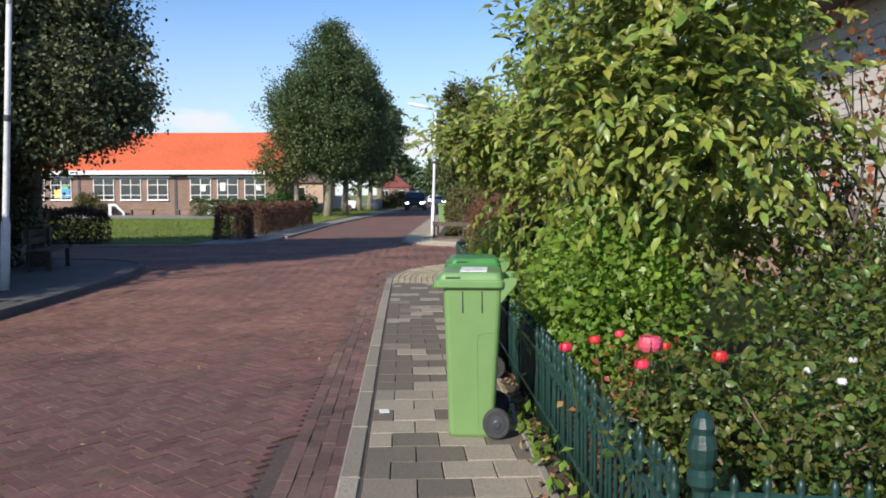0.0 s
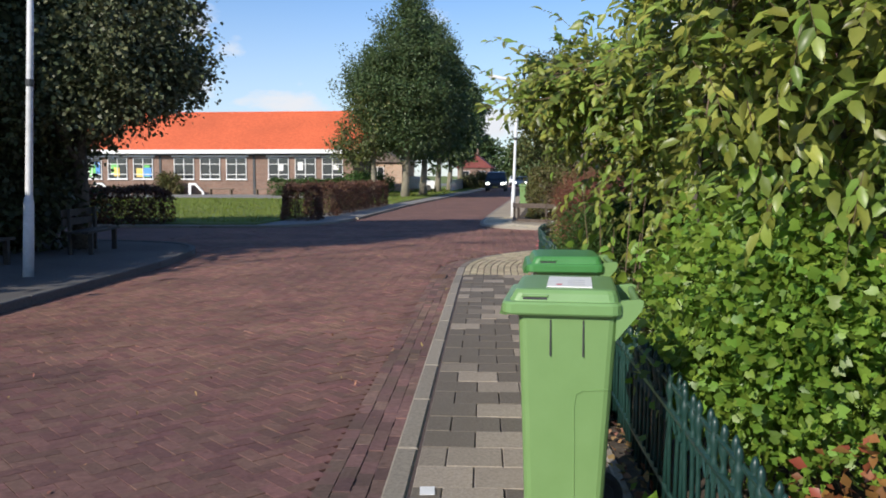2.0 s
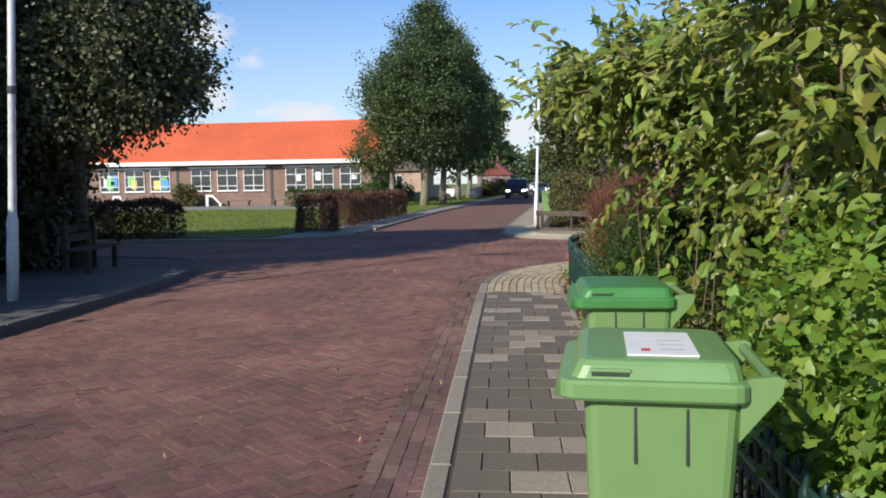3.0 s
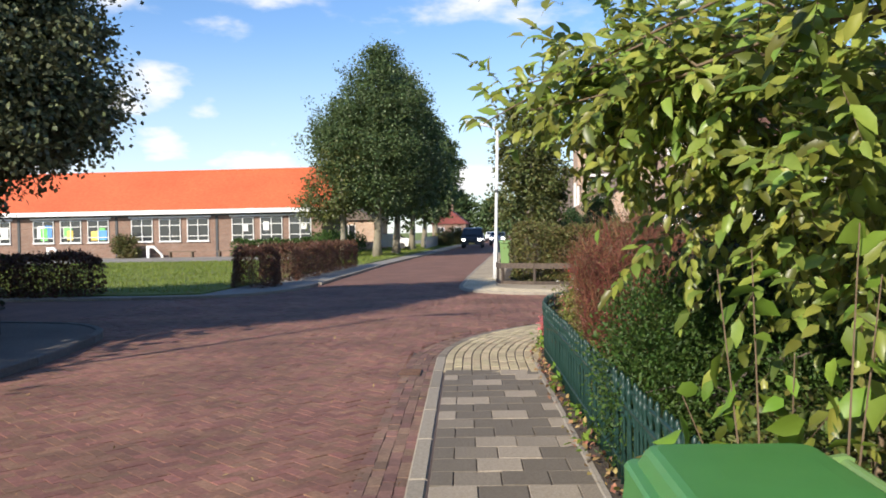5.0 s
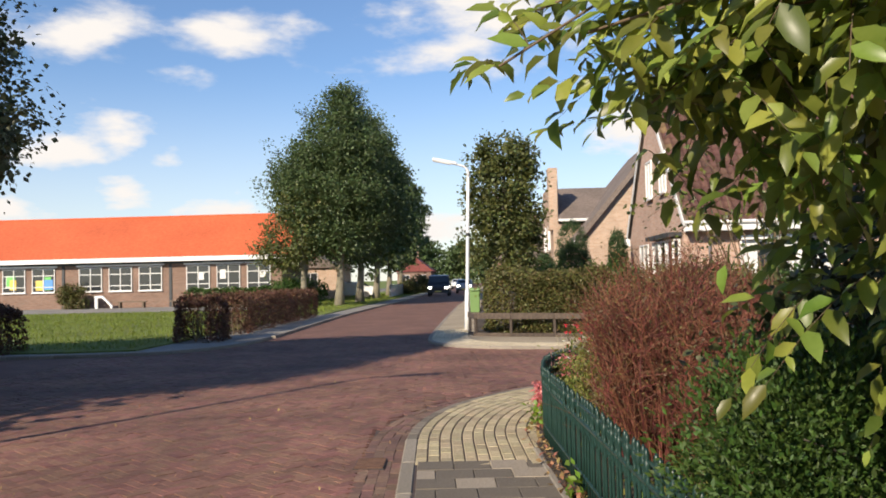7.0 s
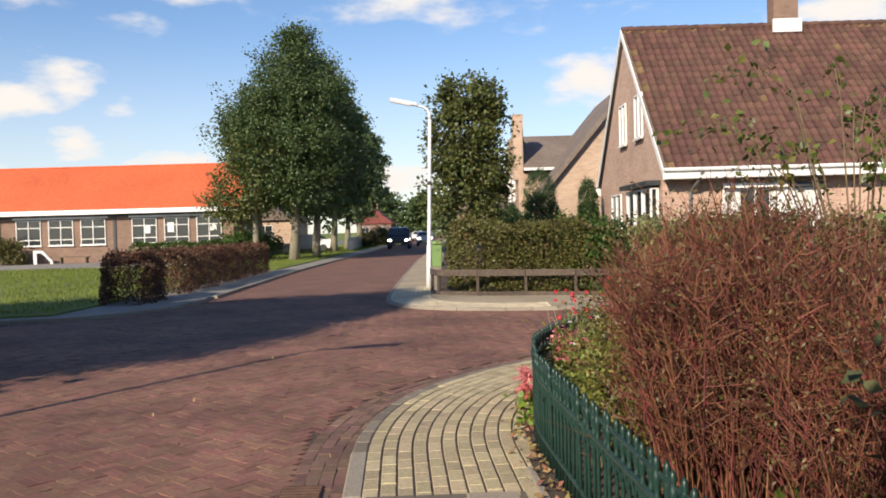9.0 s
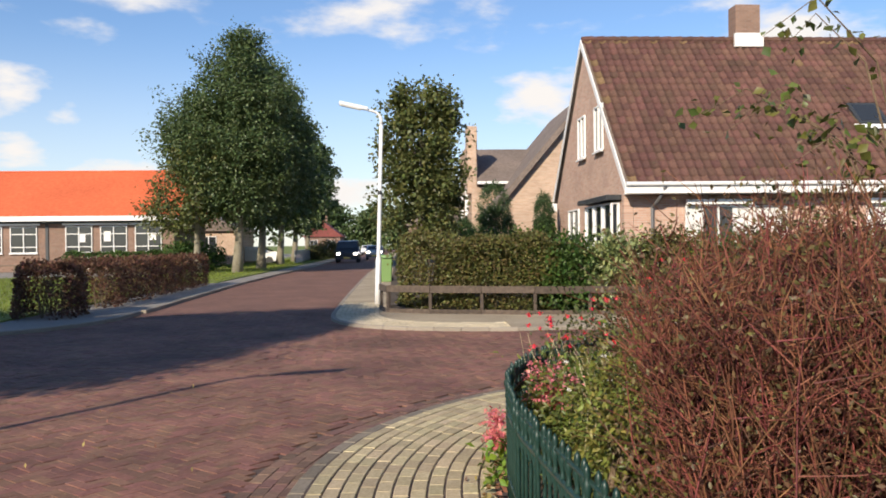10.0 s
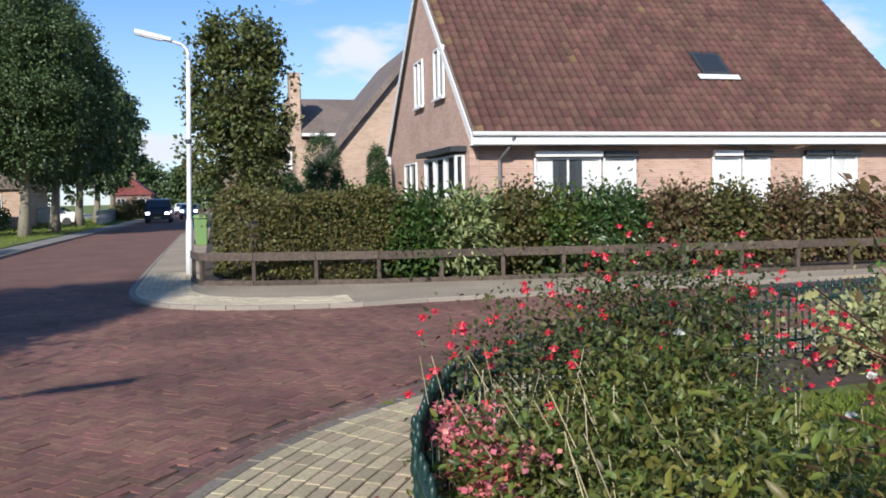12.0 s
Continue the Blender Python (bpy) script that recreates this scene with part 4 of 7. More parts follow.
def wheeled_bin(x, y, rz, lid_mat, label, sticker):
    e = empty("wheeled_bin", x, y, Z_PAVE, rz, label, "bin", "bins on the pavement")
    e.scale = (0.9, 1, 1.02)
    # body: tapered tub, front at -x, hinge side at +x
    bm = bmesh.new()
    rings = []
    for z, x0, x1, hw in ((0.0, 0.10, 0.40, 0.185), (0.02, 0.09, 0.41, 0.195), (0.45, 0.075, 0.435, 0.213), (0.93, 0.055, 0.465, 0.232), (0.95, 0.035, 0.475, 0.245), (0.975, 0.035, 0.475, 0.245)):
        ring = []
        r = 0.035
        for cx, cy, a0 in ((x1 - r, hw - r, 0), (x0 + r, hw - r, 90), (x0 + r, -hw + r, 180), (x1 - r, -hw + r, 270)):
            for k in range(4):
                a = radians(a0 + 30 * k)
                ring.append(bm.verts.new((cx + r * math.cos(a), cy + r * math.sin(a), z)))
        rings.append(ring)
    for a, b in zip(rings, rings[1:]):
        for k in range(16):
            bm.faces.new((a[k], a[(k + 1) % 16], b[(k + 1) % 16], b[k]))
    bm.faces.new(list(reversed(rings[0])))
    bm.faces.new(rings[-1])
    body = part("body", bm, M_BIN, e, smooth=False)
    # upright slots under the rim, moulded panel line on the side
    for sy in (-1, 1):
        for sx in (0.19, 0.325):
            part("slot", cube(sx - 0.003, sx + 0.003, sy * 0.231 - 0.004, sy * 0.231 + 0.004, 0.79, 0.925), M_RUBBER, body)
        bm = bmesh.new()
        pts = [(0.30, sy * 0.196, 0.05), (0.295, sy * 0.214, 0.45), (0.292, sy * 0.2195, 0.60), (0.30, sy * 0.2215, 0.645), (0.325, sy * 0.2223, 0.66), (0.43, sy * 0.2225, 0.668)]
        tube(bm, pts, 0.0025, 5)
        part("moulded_line", bm, M_BIN, body)
    # lid: shallow domed tray with a rim
    bm = bmesh.new()
    rings = []
    for z, x0, x1, hw in ((0.945, -0.008, 0.478, 0.262), (0.952, -0.012, 0.482, 0.267), (0.984, -0.012, 0.482, 0.267), (0.992, -0.004, 0.478, 0.262), (0.994, 0.018, 0.470, 0.246), (1.022, 0.034, 0.464, 0.236), (1.034, 0.044, 0.458, 0.228), (1.038, 0.062, 0.448, 0.214), (1.041, 0.16, 0.40, 0.12)):
        ring = []
        r = 0.04
        for cx, cy, a0 in ((x1 - r, hw - r, 0), (x0 + r, hw - r, 90), (x0 + r, -hw + r, 180), (x1 - r, -hw + r, 270)):
            for k in range(4):
                a = radians(a0 + 30 * k)
                ring.append(bm.verts.new((cx + r * math.cos(a), cy + r * math.sin(a), z)))
        rings.append(ring)
    for a, b in zip(rings, rings[1:]):
        for k in range(16):
            bm.faces.new((a[k], a[(k + 1) % 16], b[(k + 1) % 16], b[k]))
    bm.faces.new(list(reversed(rings[0])))
    bm.faces.new(rings[-1])
    lid = part("lid", bm, lid_mat, e, smooth=False)
    # grip lip at the front and hand slot on the side
    bm = bmesh.new()
    v = [bm.verts.new(p) for p in ((-0.012, -0.2, 0.985), (-0.012, 0.2, 0.985), (-0.03, 0.16, 0.93), (-0.03, -0.16, 0.93), (0.02, -0.2, 0.985), (0.02, 0.2, 0.985), (0.0, 0.16, 0.925), (0.0, -0.16, 0.925))]
    for f in ((0, 3, 2, 1), (4, 5, 6, 7), (0, 1, 5, 4), (3, 7, 6, 2), (0, 4, 7, 3), (1, 2, 6, 5)):
        bm.faces.new([v[i] for i in f])
    part("grip_lip", bm, lid_mat, lid)
    part("grip_slot", cube(0.075, 0.175, -0.2455, -0.225, 0.999, 1.008, 0.003), M_RUBBER, lid)
    part("grip_ridge", cube(0.07, 0.18, -0.246, -0.215, 1.0085, 1.018, 0.004), lid_mat, lid)
    if sticker:
        st = part("sticker", cube(0.17, 0.36, -0.19, 0.12, 1.0395, 1.0435, 0.0), M_STICKER, lid, "white paper sticker with faint print")
        part("print_bar", cube(0.21, 0.235, -0.15, -0.12, 1.044, 1.0445), M_RED, st)
        for k in range(3):
            part("print_bar", cube(0.26, 0.33, -0.13 + 0.06 * k, -0.122 + 0.06 * k, 1.044, 1.0445), M_CARPALE, st)
    # hinge side: handle bar with wings
    bm = bmesh.new()
    for sy in (-1, 1):
        wing = [(0.455, 0.85), (0.50, 0.90), (0.56, 0.965), (0.568, 1.0), (0.55, 1.008), (0.478, 1.0), (0.46, 0.96)]
        a_ = [bm.verts.new((wx, sy * 0.225 - 0.01, wz)) for wx, wz in wing]
        b_ = [bm.verts.new((wx, sy * 0.225 + 0.01, wz)) for wx, wz in wing]
        for q in range(7):
            bm.faces.new((a_[q], a_[(q + 1) % 7], b_[(q + 1) % 7], b_[q]))
        bm.faces.new(list(reversed(a_)))
        bm.faces.new(b_)
    tube(bm, [(0.545, -0.225, 0.985), (0.545, 0.225, 0.985)], 0.016, 10)
    box(bm, 0.455, 0.50, -0.2, 0.2, 0.86, 0.95, 0.01)
    part("handle", bm, M_BIN, e)
    # axle and wheels
    bm = bmesh.new()
    tube(bm, [(0.43, -0.24, 0.10), (0.43, 0.24, 0.10)], 0.011, 8)
    part("axle", bm, M_GREYP, e)
    for sy in (-1, 1):
        bm = bmesh.new()
        prof = [(0.055, -0.022), (0.085, -0.024), (0.097, -0.014), (0.1, 0.0), (0.097, 0.014), (0.085, 0.024), (0.055, 0.022)]
        lathe(bm, prof, 24)
        bmesh.ops.transform(bm, matrix=Matrix.Translation((0.43, sy * 0.235, 0.10)) @ Matrix.Rotation(radians(90), 4, "X"), verts=bm.verts)
        wheel = part("wheel", bm, M_RUBBER, e)
        bm = bmesh.new()
        lathe(bm, [(0.0, -0.03), (0.02, -0.032), (0.03, -0.027), (0.058, -0.025), (0.058, 0.025), (0.03, 0.027), (0.02, 0.032), (0.0, 0.03)][1:-1], 20)
        bmesh.ops.transform(bm, matrix=Matrix.Translation((0.43, sy * 0.235, 0.10)) @ Matrix.Rotation(radians(90), 4, "X"), verts=bm.verts)
        part("hub", bm, M_DARKTRIM, wheel)
    return e


wheeled_bin(0.008, 9.16, -2, M_LID, "green plastic wheeled bin with a white sticker on its lid", True)
wheeled_bin(0.035, 10.86, 3, M_LID2, "green plastic wheeled bin with a darker lid, under the shrub", False).scale = (0.9, 1, 0.98)
wheeled_bin(-1.05, 47.6, 88, M_LID, "green wheeled bin on the far pavement beside the hedge", False)

# ---- cast-iron garden fence ----
fence = empty("garden_fence", 0, 0, 0, 0, "dark green cast-iron garden fence with turned pales", "fence")


def pale_mesh():
    bm = bmesh.new()
    lathe(bm, [(0.010, 0.0), (0.010, 0.36), (0.010, 0.50), (0.016, 0.515), (0.010, 0.53), (0.013, 0.56), (0.021, 0.585), (0.019, 0.605), (0.011, 0.622), (0.016, 0.64), (0.012, 0.66), (0.003, 0.675)], 7)
    me = bpy.data.meshes.new("pale")
    bm.to_mesh(me)
    bm.free()
    me.materials.append(M_FENCE)
    me.polygons.foreach_set("use_smooth", [True] * len(me.polygons))
    return me


PALE = pale_mesh()


def post_mesh():
    bm = bmesh.new()
    lathe(bm, [(0.042, -0.06), (0.042, 0.08), (0.030, 0.10), (0.028, 0.56), (0.046, 0.58), (0.046, 0.61), (0.032, 0.625), (0.045, 0.65), (0.048, 0.69), (0.036, 0.73), (0.040, 0.75), (0.030, 0.78), (0.008, 0.80)], 12)
    me = bpy.data.meshes.new("post")
    bm.to_mesh(me)
    bm.free()
    me.materials.append(M_FENCE)
    return me


POST = post_mesh()
F_END = FENCE.length
s_, i_ = 0.0, 0
while s_ < F_END:
    x, y, h = FENCE.at(s_)
    ob = part("pale", PALE, None, fence)
    ob.matrix_basis = pose(float(x), float(y), 0.07, rt.uniform(-1, 1), rt.uniform(-1, 1), math.degrees(float(h)))
    s_ += 0.098
    i_ += 1
for zr, rr in ((0.14, 0.013), (0.50, 0.015), (0.61, 0.011)):
    bm = bmesh.new()
    ss = np.arange(0, F_END, 0.15)
    fx, fy, _ = FENCE.at(ss)
    tube(bm, [(float(a), float(b), 0.07 + zr) for a, b in zip(fx, fy)], rr, 6)
    part("rail", bm, M_FENCE, fence)
# low scalloped infill between the pales
bm = bmesh.new()
for s_ in np.arange(0.05, F_END - 0.1, 0.098):
    x0, y0, _ = FENCE.at(s_)
    x1, y1, _ = FENCE.at(s_ + 0.098)
    pts = [(float(x0 + (x1 - x0) * k / 6), float(y0 + (y1 - y0) * k / 6), 0.07 + 0.50 - 0.075 * math.sin(math.pi * k / 6)) for k in range(7)]
    tube(bm, pts, 0.007, 4, False)
part("scalloped_infill", bm, M_FENCE, fence)
# return along the garden's near side
ret = empty("garden_fence_return", 0, 0, 0, 0, "dark green cast-iron fence crossing to the house", "fence")
for k in range(28):
    ob = part("post" if k == 0 else "pale", POST if k == 0 else PALE, None, ret)
    ob.matrix_basis = pose(0.93 + 0.098 * k, 6.30 - 0.012 * k, 0.07 + (0.03 if k == 0 else 0), 0, 0, 0)
    if k == 0:
        ob.scale = (1.0, 1.0, 1.06)
for zr in (0.14, 0.50, 0.61):
    bm = bmesh.new()
    tube(bm, [(0.93, 6.30, 0.07 + zr), (0.93 + 0.098 * 27, 6.30 - 0.012 * 27, 0.07 + zr)], 0.013, 6)
    part("rail", bm, M_FENCE, ret)

# ---- street lamps ----
def street_lamp(x, y, lean, arm_way, pole_mat, h, label):
    e = empty("street_lamp", x, y, 0.06, 0, label, "street lamp", "street lamps")
    e.matrix_basis = pose(x, y, 0.06, 0, lean, 0)
    bm = bmesh.new()
    lathe(bm, [(0.075, -0.05), (0.075, 0.55), (0.07, 1.1), (0.06, 1.14), (0.052, 1.2), (0.047, 2.9), (0.044, h - 0.3)], 12)
    part("pole", bm, pole_mat, e, smooth=True)
    bm = bmesh.new()
    d = Vector((math.cos(radians(arm_way)), math.sin(radians(arm_way)), 0))
    pts = [Vector((0, 0, h - 0.32)), Vector((0, 0, h - 0.15)), d * 0.05 + Vector((0, 0, h - 0.05)), d * 0.14 + Vector((0, 0, h + 0.01)), d * 0.26 + Vector((0, 0, h + 0.045)), d * 0.36 + Vector((0, 0, h + 0.065))]
    tube(bm, pts, [0.044, 0.042, 0.036, 0.033, 0.03, 0.03], 10)
    part("arm", bm, pole_mat, e, smooth=True)
    # flat lamp head
    m = Matrix.Translation(d * 0.34 + Vector((0, 0, h + 0.06))) @ Matrix.Rotation(radians(arm_way), 4, "Z") @ Matrix.Rotation(radians(-10), 4, "Y")
    head = part("lamp_head", cube(0.0, 0.72, -0.07, 0.07, -0.02, 0.07, 0.025, m), M_POLEW, e)
    part("diffuser", cube(0.16, 0.70, -0.055, 0.055, -0.045, -0.02, 0.01, m), M_CURTAIN, head)
    bm = bmesh.new()
    lathe(bm, [(0.055, 2.72), (0.058, 2.74), (0.058, 2.80), (0.055, 2.82)], 12)
    part("band", bm, M_DARKTRIM, e)
    part("hatch", cube(-0.03, 0.03, -0.079, -0.072, 0.5, 0.85, 0.003), pole_mat, e)
    return e


street_lamp(-1.10, 35.55, 1.7, 186, M_POLEW, 4.75, "tall white street lamp on the far corner, arm over the road")
street_lamp(-7.19, 16.8, 3.0, 8, M_POLE, 4.84, "tall grey street lamp in front of the dark tree")

# ---- benches under the tree ----
def bench(x, y, rz, label):
    e = empty("bench", x, y, 0.07, rz, label, "bench", "benches under the tree")
    for k in range(3):
        part("seat_plank", cube(-0.85, 0.85, -0.2 + 0.14 * k, -0.08 + 0.14 * k, 0.42, 0.46, 0.006), M_DARKWOOD, e)
    for k in range(2):
        part("back_plank", cube(-0.85, 0.85, 0.235 + 0.02 * k, 0.265 + 0.02 * k, 0.56 + 0.16 * k, 0.69 + 0.16 * k, 0.006), M_DARKWOOD, e)
    for sx in (-0.62, 0.62):
        part("leg", cube(sx - 0.04, sx + 0.04, -0.2, -0.12, 0, 0.42, 0.006), M_DARKWOOD, e)
        part("leg", cube(sx - 0.04, sx + 0.04, 0.18, 0.235, 0, 0.86, 0.006), M_DARKWOOD, e)


bench(-8.35, 20.6, 100, "dark wooden park bench in deep shade")
bench(-8.6, 17.6, 96, "dark wooden park bench in deep shade")

# ---- low rail fence on the far corner ----
rail_line = Line([(-1.0, 34.4), (-0.9, 33.4), (-0.75, 32.98), (0.1, 32.57), (1.24, 32.23), (2.3, 31.93), (3.33, 31.75), (4.32, 31.6), (5.31, 31.45), (10, 30.65), (17, 30.4)])
rail_fence = empty("rail_fence", 0, 0, 0, 0, "low weathered wooden rail fence before the hedge", "fence")
s0 = rail_line.s_at_y(32.57)
s_list = [0.35, 1.38] + [s0 + 1.12 * k for k in range(14)]
for s_ in s_list:
    x, y, h = rail_line.at(s_)
    part("post", cube(-0.035, 0.035, -0.035, 0.035, 0.02, 0.62, 0.006, pose(float(x), float(y), 0, 0, 0, math.degrees(float(h)))), M_RAILWOOD, rail_fence)
for a, b in zip(s_list, s_list[1:]):
    x0, y0, _ = rail_line.at(a, 0.05)
    x1, y1, _ = rail_line.at(b, 0.05)
    d = math.hypot(x1 - x0, y1 - y0)
    m = Matrix.Translation((float(x0), float(y0), 0)) @ Matrix.Rotation(math.atan2(y1 - y0, x1 - x0), 4, "Z")
    part("rail", cube(0.004, d - 0.004, -0.012, 0.012, 0.50 + rt.uniform(-0.008, 0.008), 0.65 + rt.uniform(-0.008, 0.008), 0.004, m), M_RAILWOOD, rail_fence)
    part("kick_board", cube(0.004, d - 0.004, -0.012, 0.012, 0.05, 0.15, 0.004, m), M_RAILWOOD, rail_fence)

# ---- vehicles far down the street ----
def vehicle(name, x, y, rz, w, l, h, body_mat, label, category, lamps):
    e = empty(name, x, y, 0, rz, label, category, "vehicles in the street")
    prof = [(-l / 2, 0.3), (-l / 2, 0.75), (-l / 2 + 0.1, 0.95), (-l / 2 + l * 0.2, 1.02), (-l / 2 + l * 0.33, h - 0.08), (-l / 2 + l * 0.42, h), (l / 2 - 0.25, h), (l / 2 - 0.05, h - 0.3), (l / 2, 0.9), (l / 2, 0.3)]
    bm = bmesh.new()
    lo, hi = [], []
    for py, pz in prof:
        t = 0.10 if pz > 1.1 else 0.0
        lo.append(bm.verts.new((-w / 2 + t, py, pz)))
        hi.append(bm.verts.new((w / 2 - t, py, pz)))
    n = len(prof)
    for i in range(n):
        bm.faces.new((lo[i], lo[(i + 1) % n], hi[(i + 1) % n], hi[i]))
    bm.faces.new(list(reversed(lo)))
    bm.faces.new(hi)
    bmesh.ops.bevel(bm, geom=list(bm.edges), offset=0.05, segments=2, affect="EDGES")
    part("body", bm, body_mat, e)
    m = Matrix.Translation((0, -l / 2 + l * 0.262, (1.02 + h) / 2 - 0.02)) @ Matrix.Rotation(-math.atan2(l * 0.13, h - 1.1), 4, "X")
    part("windscreen", cube(-w / 2 + 0.2, w / 2 - 0.2, -0.03, -0.01, -0.3, 0.27, 0.005, m), M_GLASS, e)
    part("bumper", cube(-w / 2 + 0.05, w / 2 - 0.05, -l / 2 - 0.05, -l / 2 + 0.1, 0.3, 0.52, 0.03), M_DARKTRIM, e)
    part("plate_bar", cube(-0.26, 0.26, -l / 2 - 0.065, -l / 2 - 0.05, 0.38, 0.49), M_YELLOWP, e)
    for sx in (-1, 1):
        part("headlight", cube(sx * (w / 2 - 0.25) - 0.16, sx * (w / 2 - 0.25) + 0.16, -l / 2 - 0.02, -l / 2 + 0.08, 0.68, 0.86, 0.03), lamps, e)
        for sy in (-0.31, 0.30):
            bm = bmesh.new()
            lathe(bm, [(0.2, -0.1), (0.31, -0.1), (0.33, -0.06), (0.33, 0.06), (0.31, 0.1), (0.2, 0.1)], 18)
            bmesh.ops.transform(bm, matrix=Matrix.Translation((sx * (w / 2 - 0.1), sy * l, 0.33)) @ Matrix.Rotation(radians(90), 4, "Y"), verts=bm.verts)
            part("wheel", bm, M_RUBBER, e)
    return e


M_CARDARK = mat("dark_car_paint", (0.012, 0.013, 0.016), (0.016, 0.017, 0.02), 5.0, 0.3, 0.0, coat=0.6)
M_CARWHITE = mat("white_car_paint", (0.74, 0.75, 0.76), (0.78, 0.79, 0.8), 5.0, 0.3, 0.0, coat=0.6)
M_CARGREY = mat("silver_car_paint", (0.42, 0.44, 0.46), (0.46, 0.48, 0.5), 5.0, 0.3, 0.0, coat=0.6)
M_LAMPON = glow("lit_headlight", (1.0, 0.97, 0.9), 6.0)
M_LAMPOFF = mat("headlight_glass", (0.5, 0.52, 0.55), None, 5.0, 0.1, 0.0)
vehicle("van", -4.9, 88.0, 0, 1.95, 4.8, 1.9, M_CARDARK, "dark van with lit headlights on the road", "van", M_LAMPON)
vehicle("car", -2.9, 99.0, 0, 1.7, 4.1, 1.45, M_CARGREY, "silver car with lit headlights far down the street", "car", M_LAMPON)
vehicle("car", -4.8, 132.0, 0, 1.7, 4.1, 1.45, M_CARWHITE, "white car far down the street", "car", M_LAMPOFF)
vehicle("car", -12.2, 84.0, 84, 1.7, 4.2, 1.45, M_CARWHITE, "white car parked behind the trees", "car", M_LAMPOFF)

# ---- buildings ----
def window_unit(owner, m, w, h, cols, rows_at, sill=True, curtain=0, name="window", pane_mat=None, frame=0.05):
    """A framed window at pose m: x across, z up, y into the wall; outer face at y 0."""
    win = part(name, cube(0, w, 0.05, 0.07, 0, h, 0.0, m), pane_mat or M_GLASS, owner)
    for x0, x1 in [(0, frame)] + [(w * c / cols - frame / 2, w * c / cols + frame / 2) for c in range(1, cols)] + [(w - frame, w)]:
        part("frame_post", cube(x0, x1, -0.01, 0.06, 0, h, 0.004, m), M_WHITE, win)
    for z in [0] + list(rows_at) + [h - frame]:
        part("frame_rail", cube(frame, w - frame, -0.008, 0.055, z, z + frame, 0.004, m), M_WHITE, win)
    if sill:
        part("window_sill", cube(-0.05, w + 0.05, -0.06, 0.02, -0.06, -0.002, 0.006, m), M_WHITE, win)
    if curtain:
        for a, b in ((frame, w * curtain), (w * (1 - curtain), w - frame)):
            bm = bmesh.new()
            n = max(6, int((b - a) / 0.05))
            lo = [bm.verts.new(m @ Vector((a + (b - a) * k / n, 0.043 + 0.004 * math.sin(k * 2.1), frame))) for k in range(n + 1)]
            hi = [bm.verts.new(m @ Vector((a + (b - a) * k / n, 0.043 + 0.004 * math.sin(k * 2.1), h - frame))) for k in range(n + 1)]
            for k in range(n):
                bm.faces.new((lo[k], lo[k + 1], hi[k + 1], hi[k]))
            part("curtain", bm, M_CURTAIN, win)
    return win


def prism(name, profile, x0, x1, material, owner, axis="x", label=""):
    """A solid with a (y, z) profile drawn along x, or an (x, z) profile along y."""
    n = len(profile)
    if axis == "x":
        v = [(x0, a, b) for a, b in profile] + [(x1, a, b) for a, b in profile]
    else:
        v = [(a, x0, b) for a, b in profile] + [(a, x1, b) for a, b in profile]
    f = [tuple(range(n)), tuple(reversed(range(n, 2 * n)))] + [(i, i + n, (i + 1) % n + n, (i + 1) % n) for i in range(n)]
    me = mesh_of(name, v, f, material)
    bm = bmesh.new()
    bm.from_mesh(me)
    bmesh.ops.recalc_face_normals(bm, faces=bm.faces)
    bm.to_mesh(me)
    bm.free()
    return part(name, me, None, owner, label)


# school
SX0, SX1, SY = -52.0, -14.3, 66.85
school = empty("school", 0, 0, 0, 0, "low brown brick school with an orange tiled roof", "school")
part("wall", cube(SX0, SX1, SY, SY + 8.4, 0, 3.25), M_SCHOOLBRICK, school)
prism("roof", [(SY - 0.6, 3.42), (SY + 4.2, 6.55), (SY + 9.0, 3.42), (SY + 9.0, 3.32), (SY - 0.6, 3.32)], SX0 - 0.4, SX1 + 0.5, M_SCHOOLROOF, school)
part("fascia", cube(SX0 - 0.45, SX1 + 0.55, SY - 0.68, SY - 0.60, 3.14, 3.44, 0.01), M_WHITE, school)
part("soffit", cube(SX0, SX1 + 0.5, SY - 0.60, SY - 0.002, 3.16, 3.24), M_DARKTRIM, school)
part("ridge_cap", cube(SX0 - 0.4, SX1 + 0.5, SY + 4.1, SY + 4.3, 6.5, 6.6, 0.03), M_SCHOOLROOF, school)
part("gutter_band", cube(SX0, SX1, SY - 0.03, SY - 0.003, 2.98, 3.15), M_DARKTRIM, school)
paper = [M_GREENP, M_YELLOWP, M_BLUE, M_STICKER]
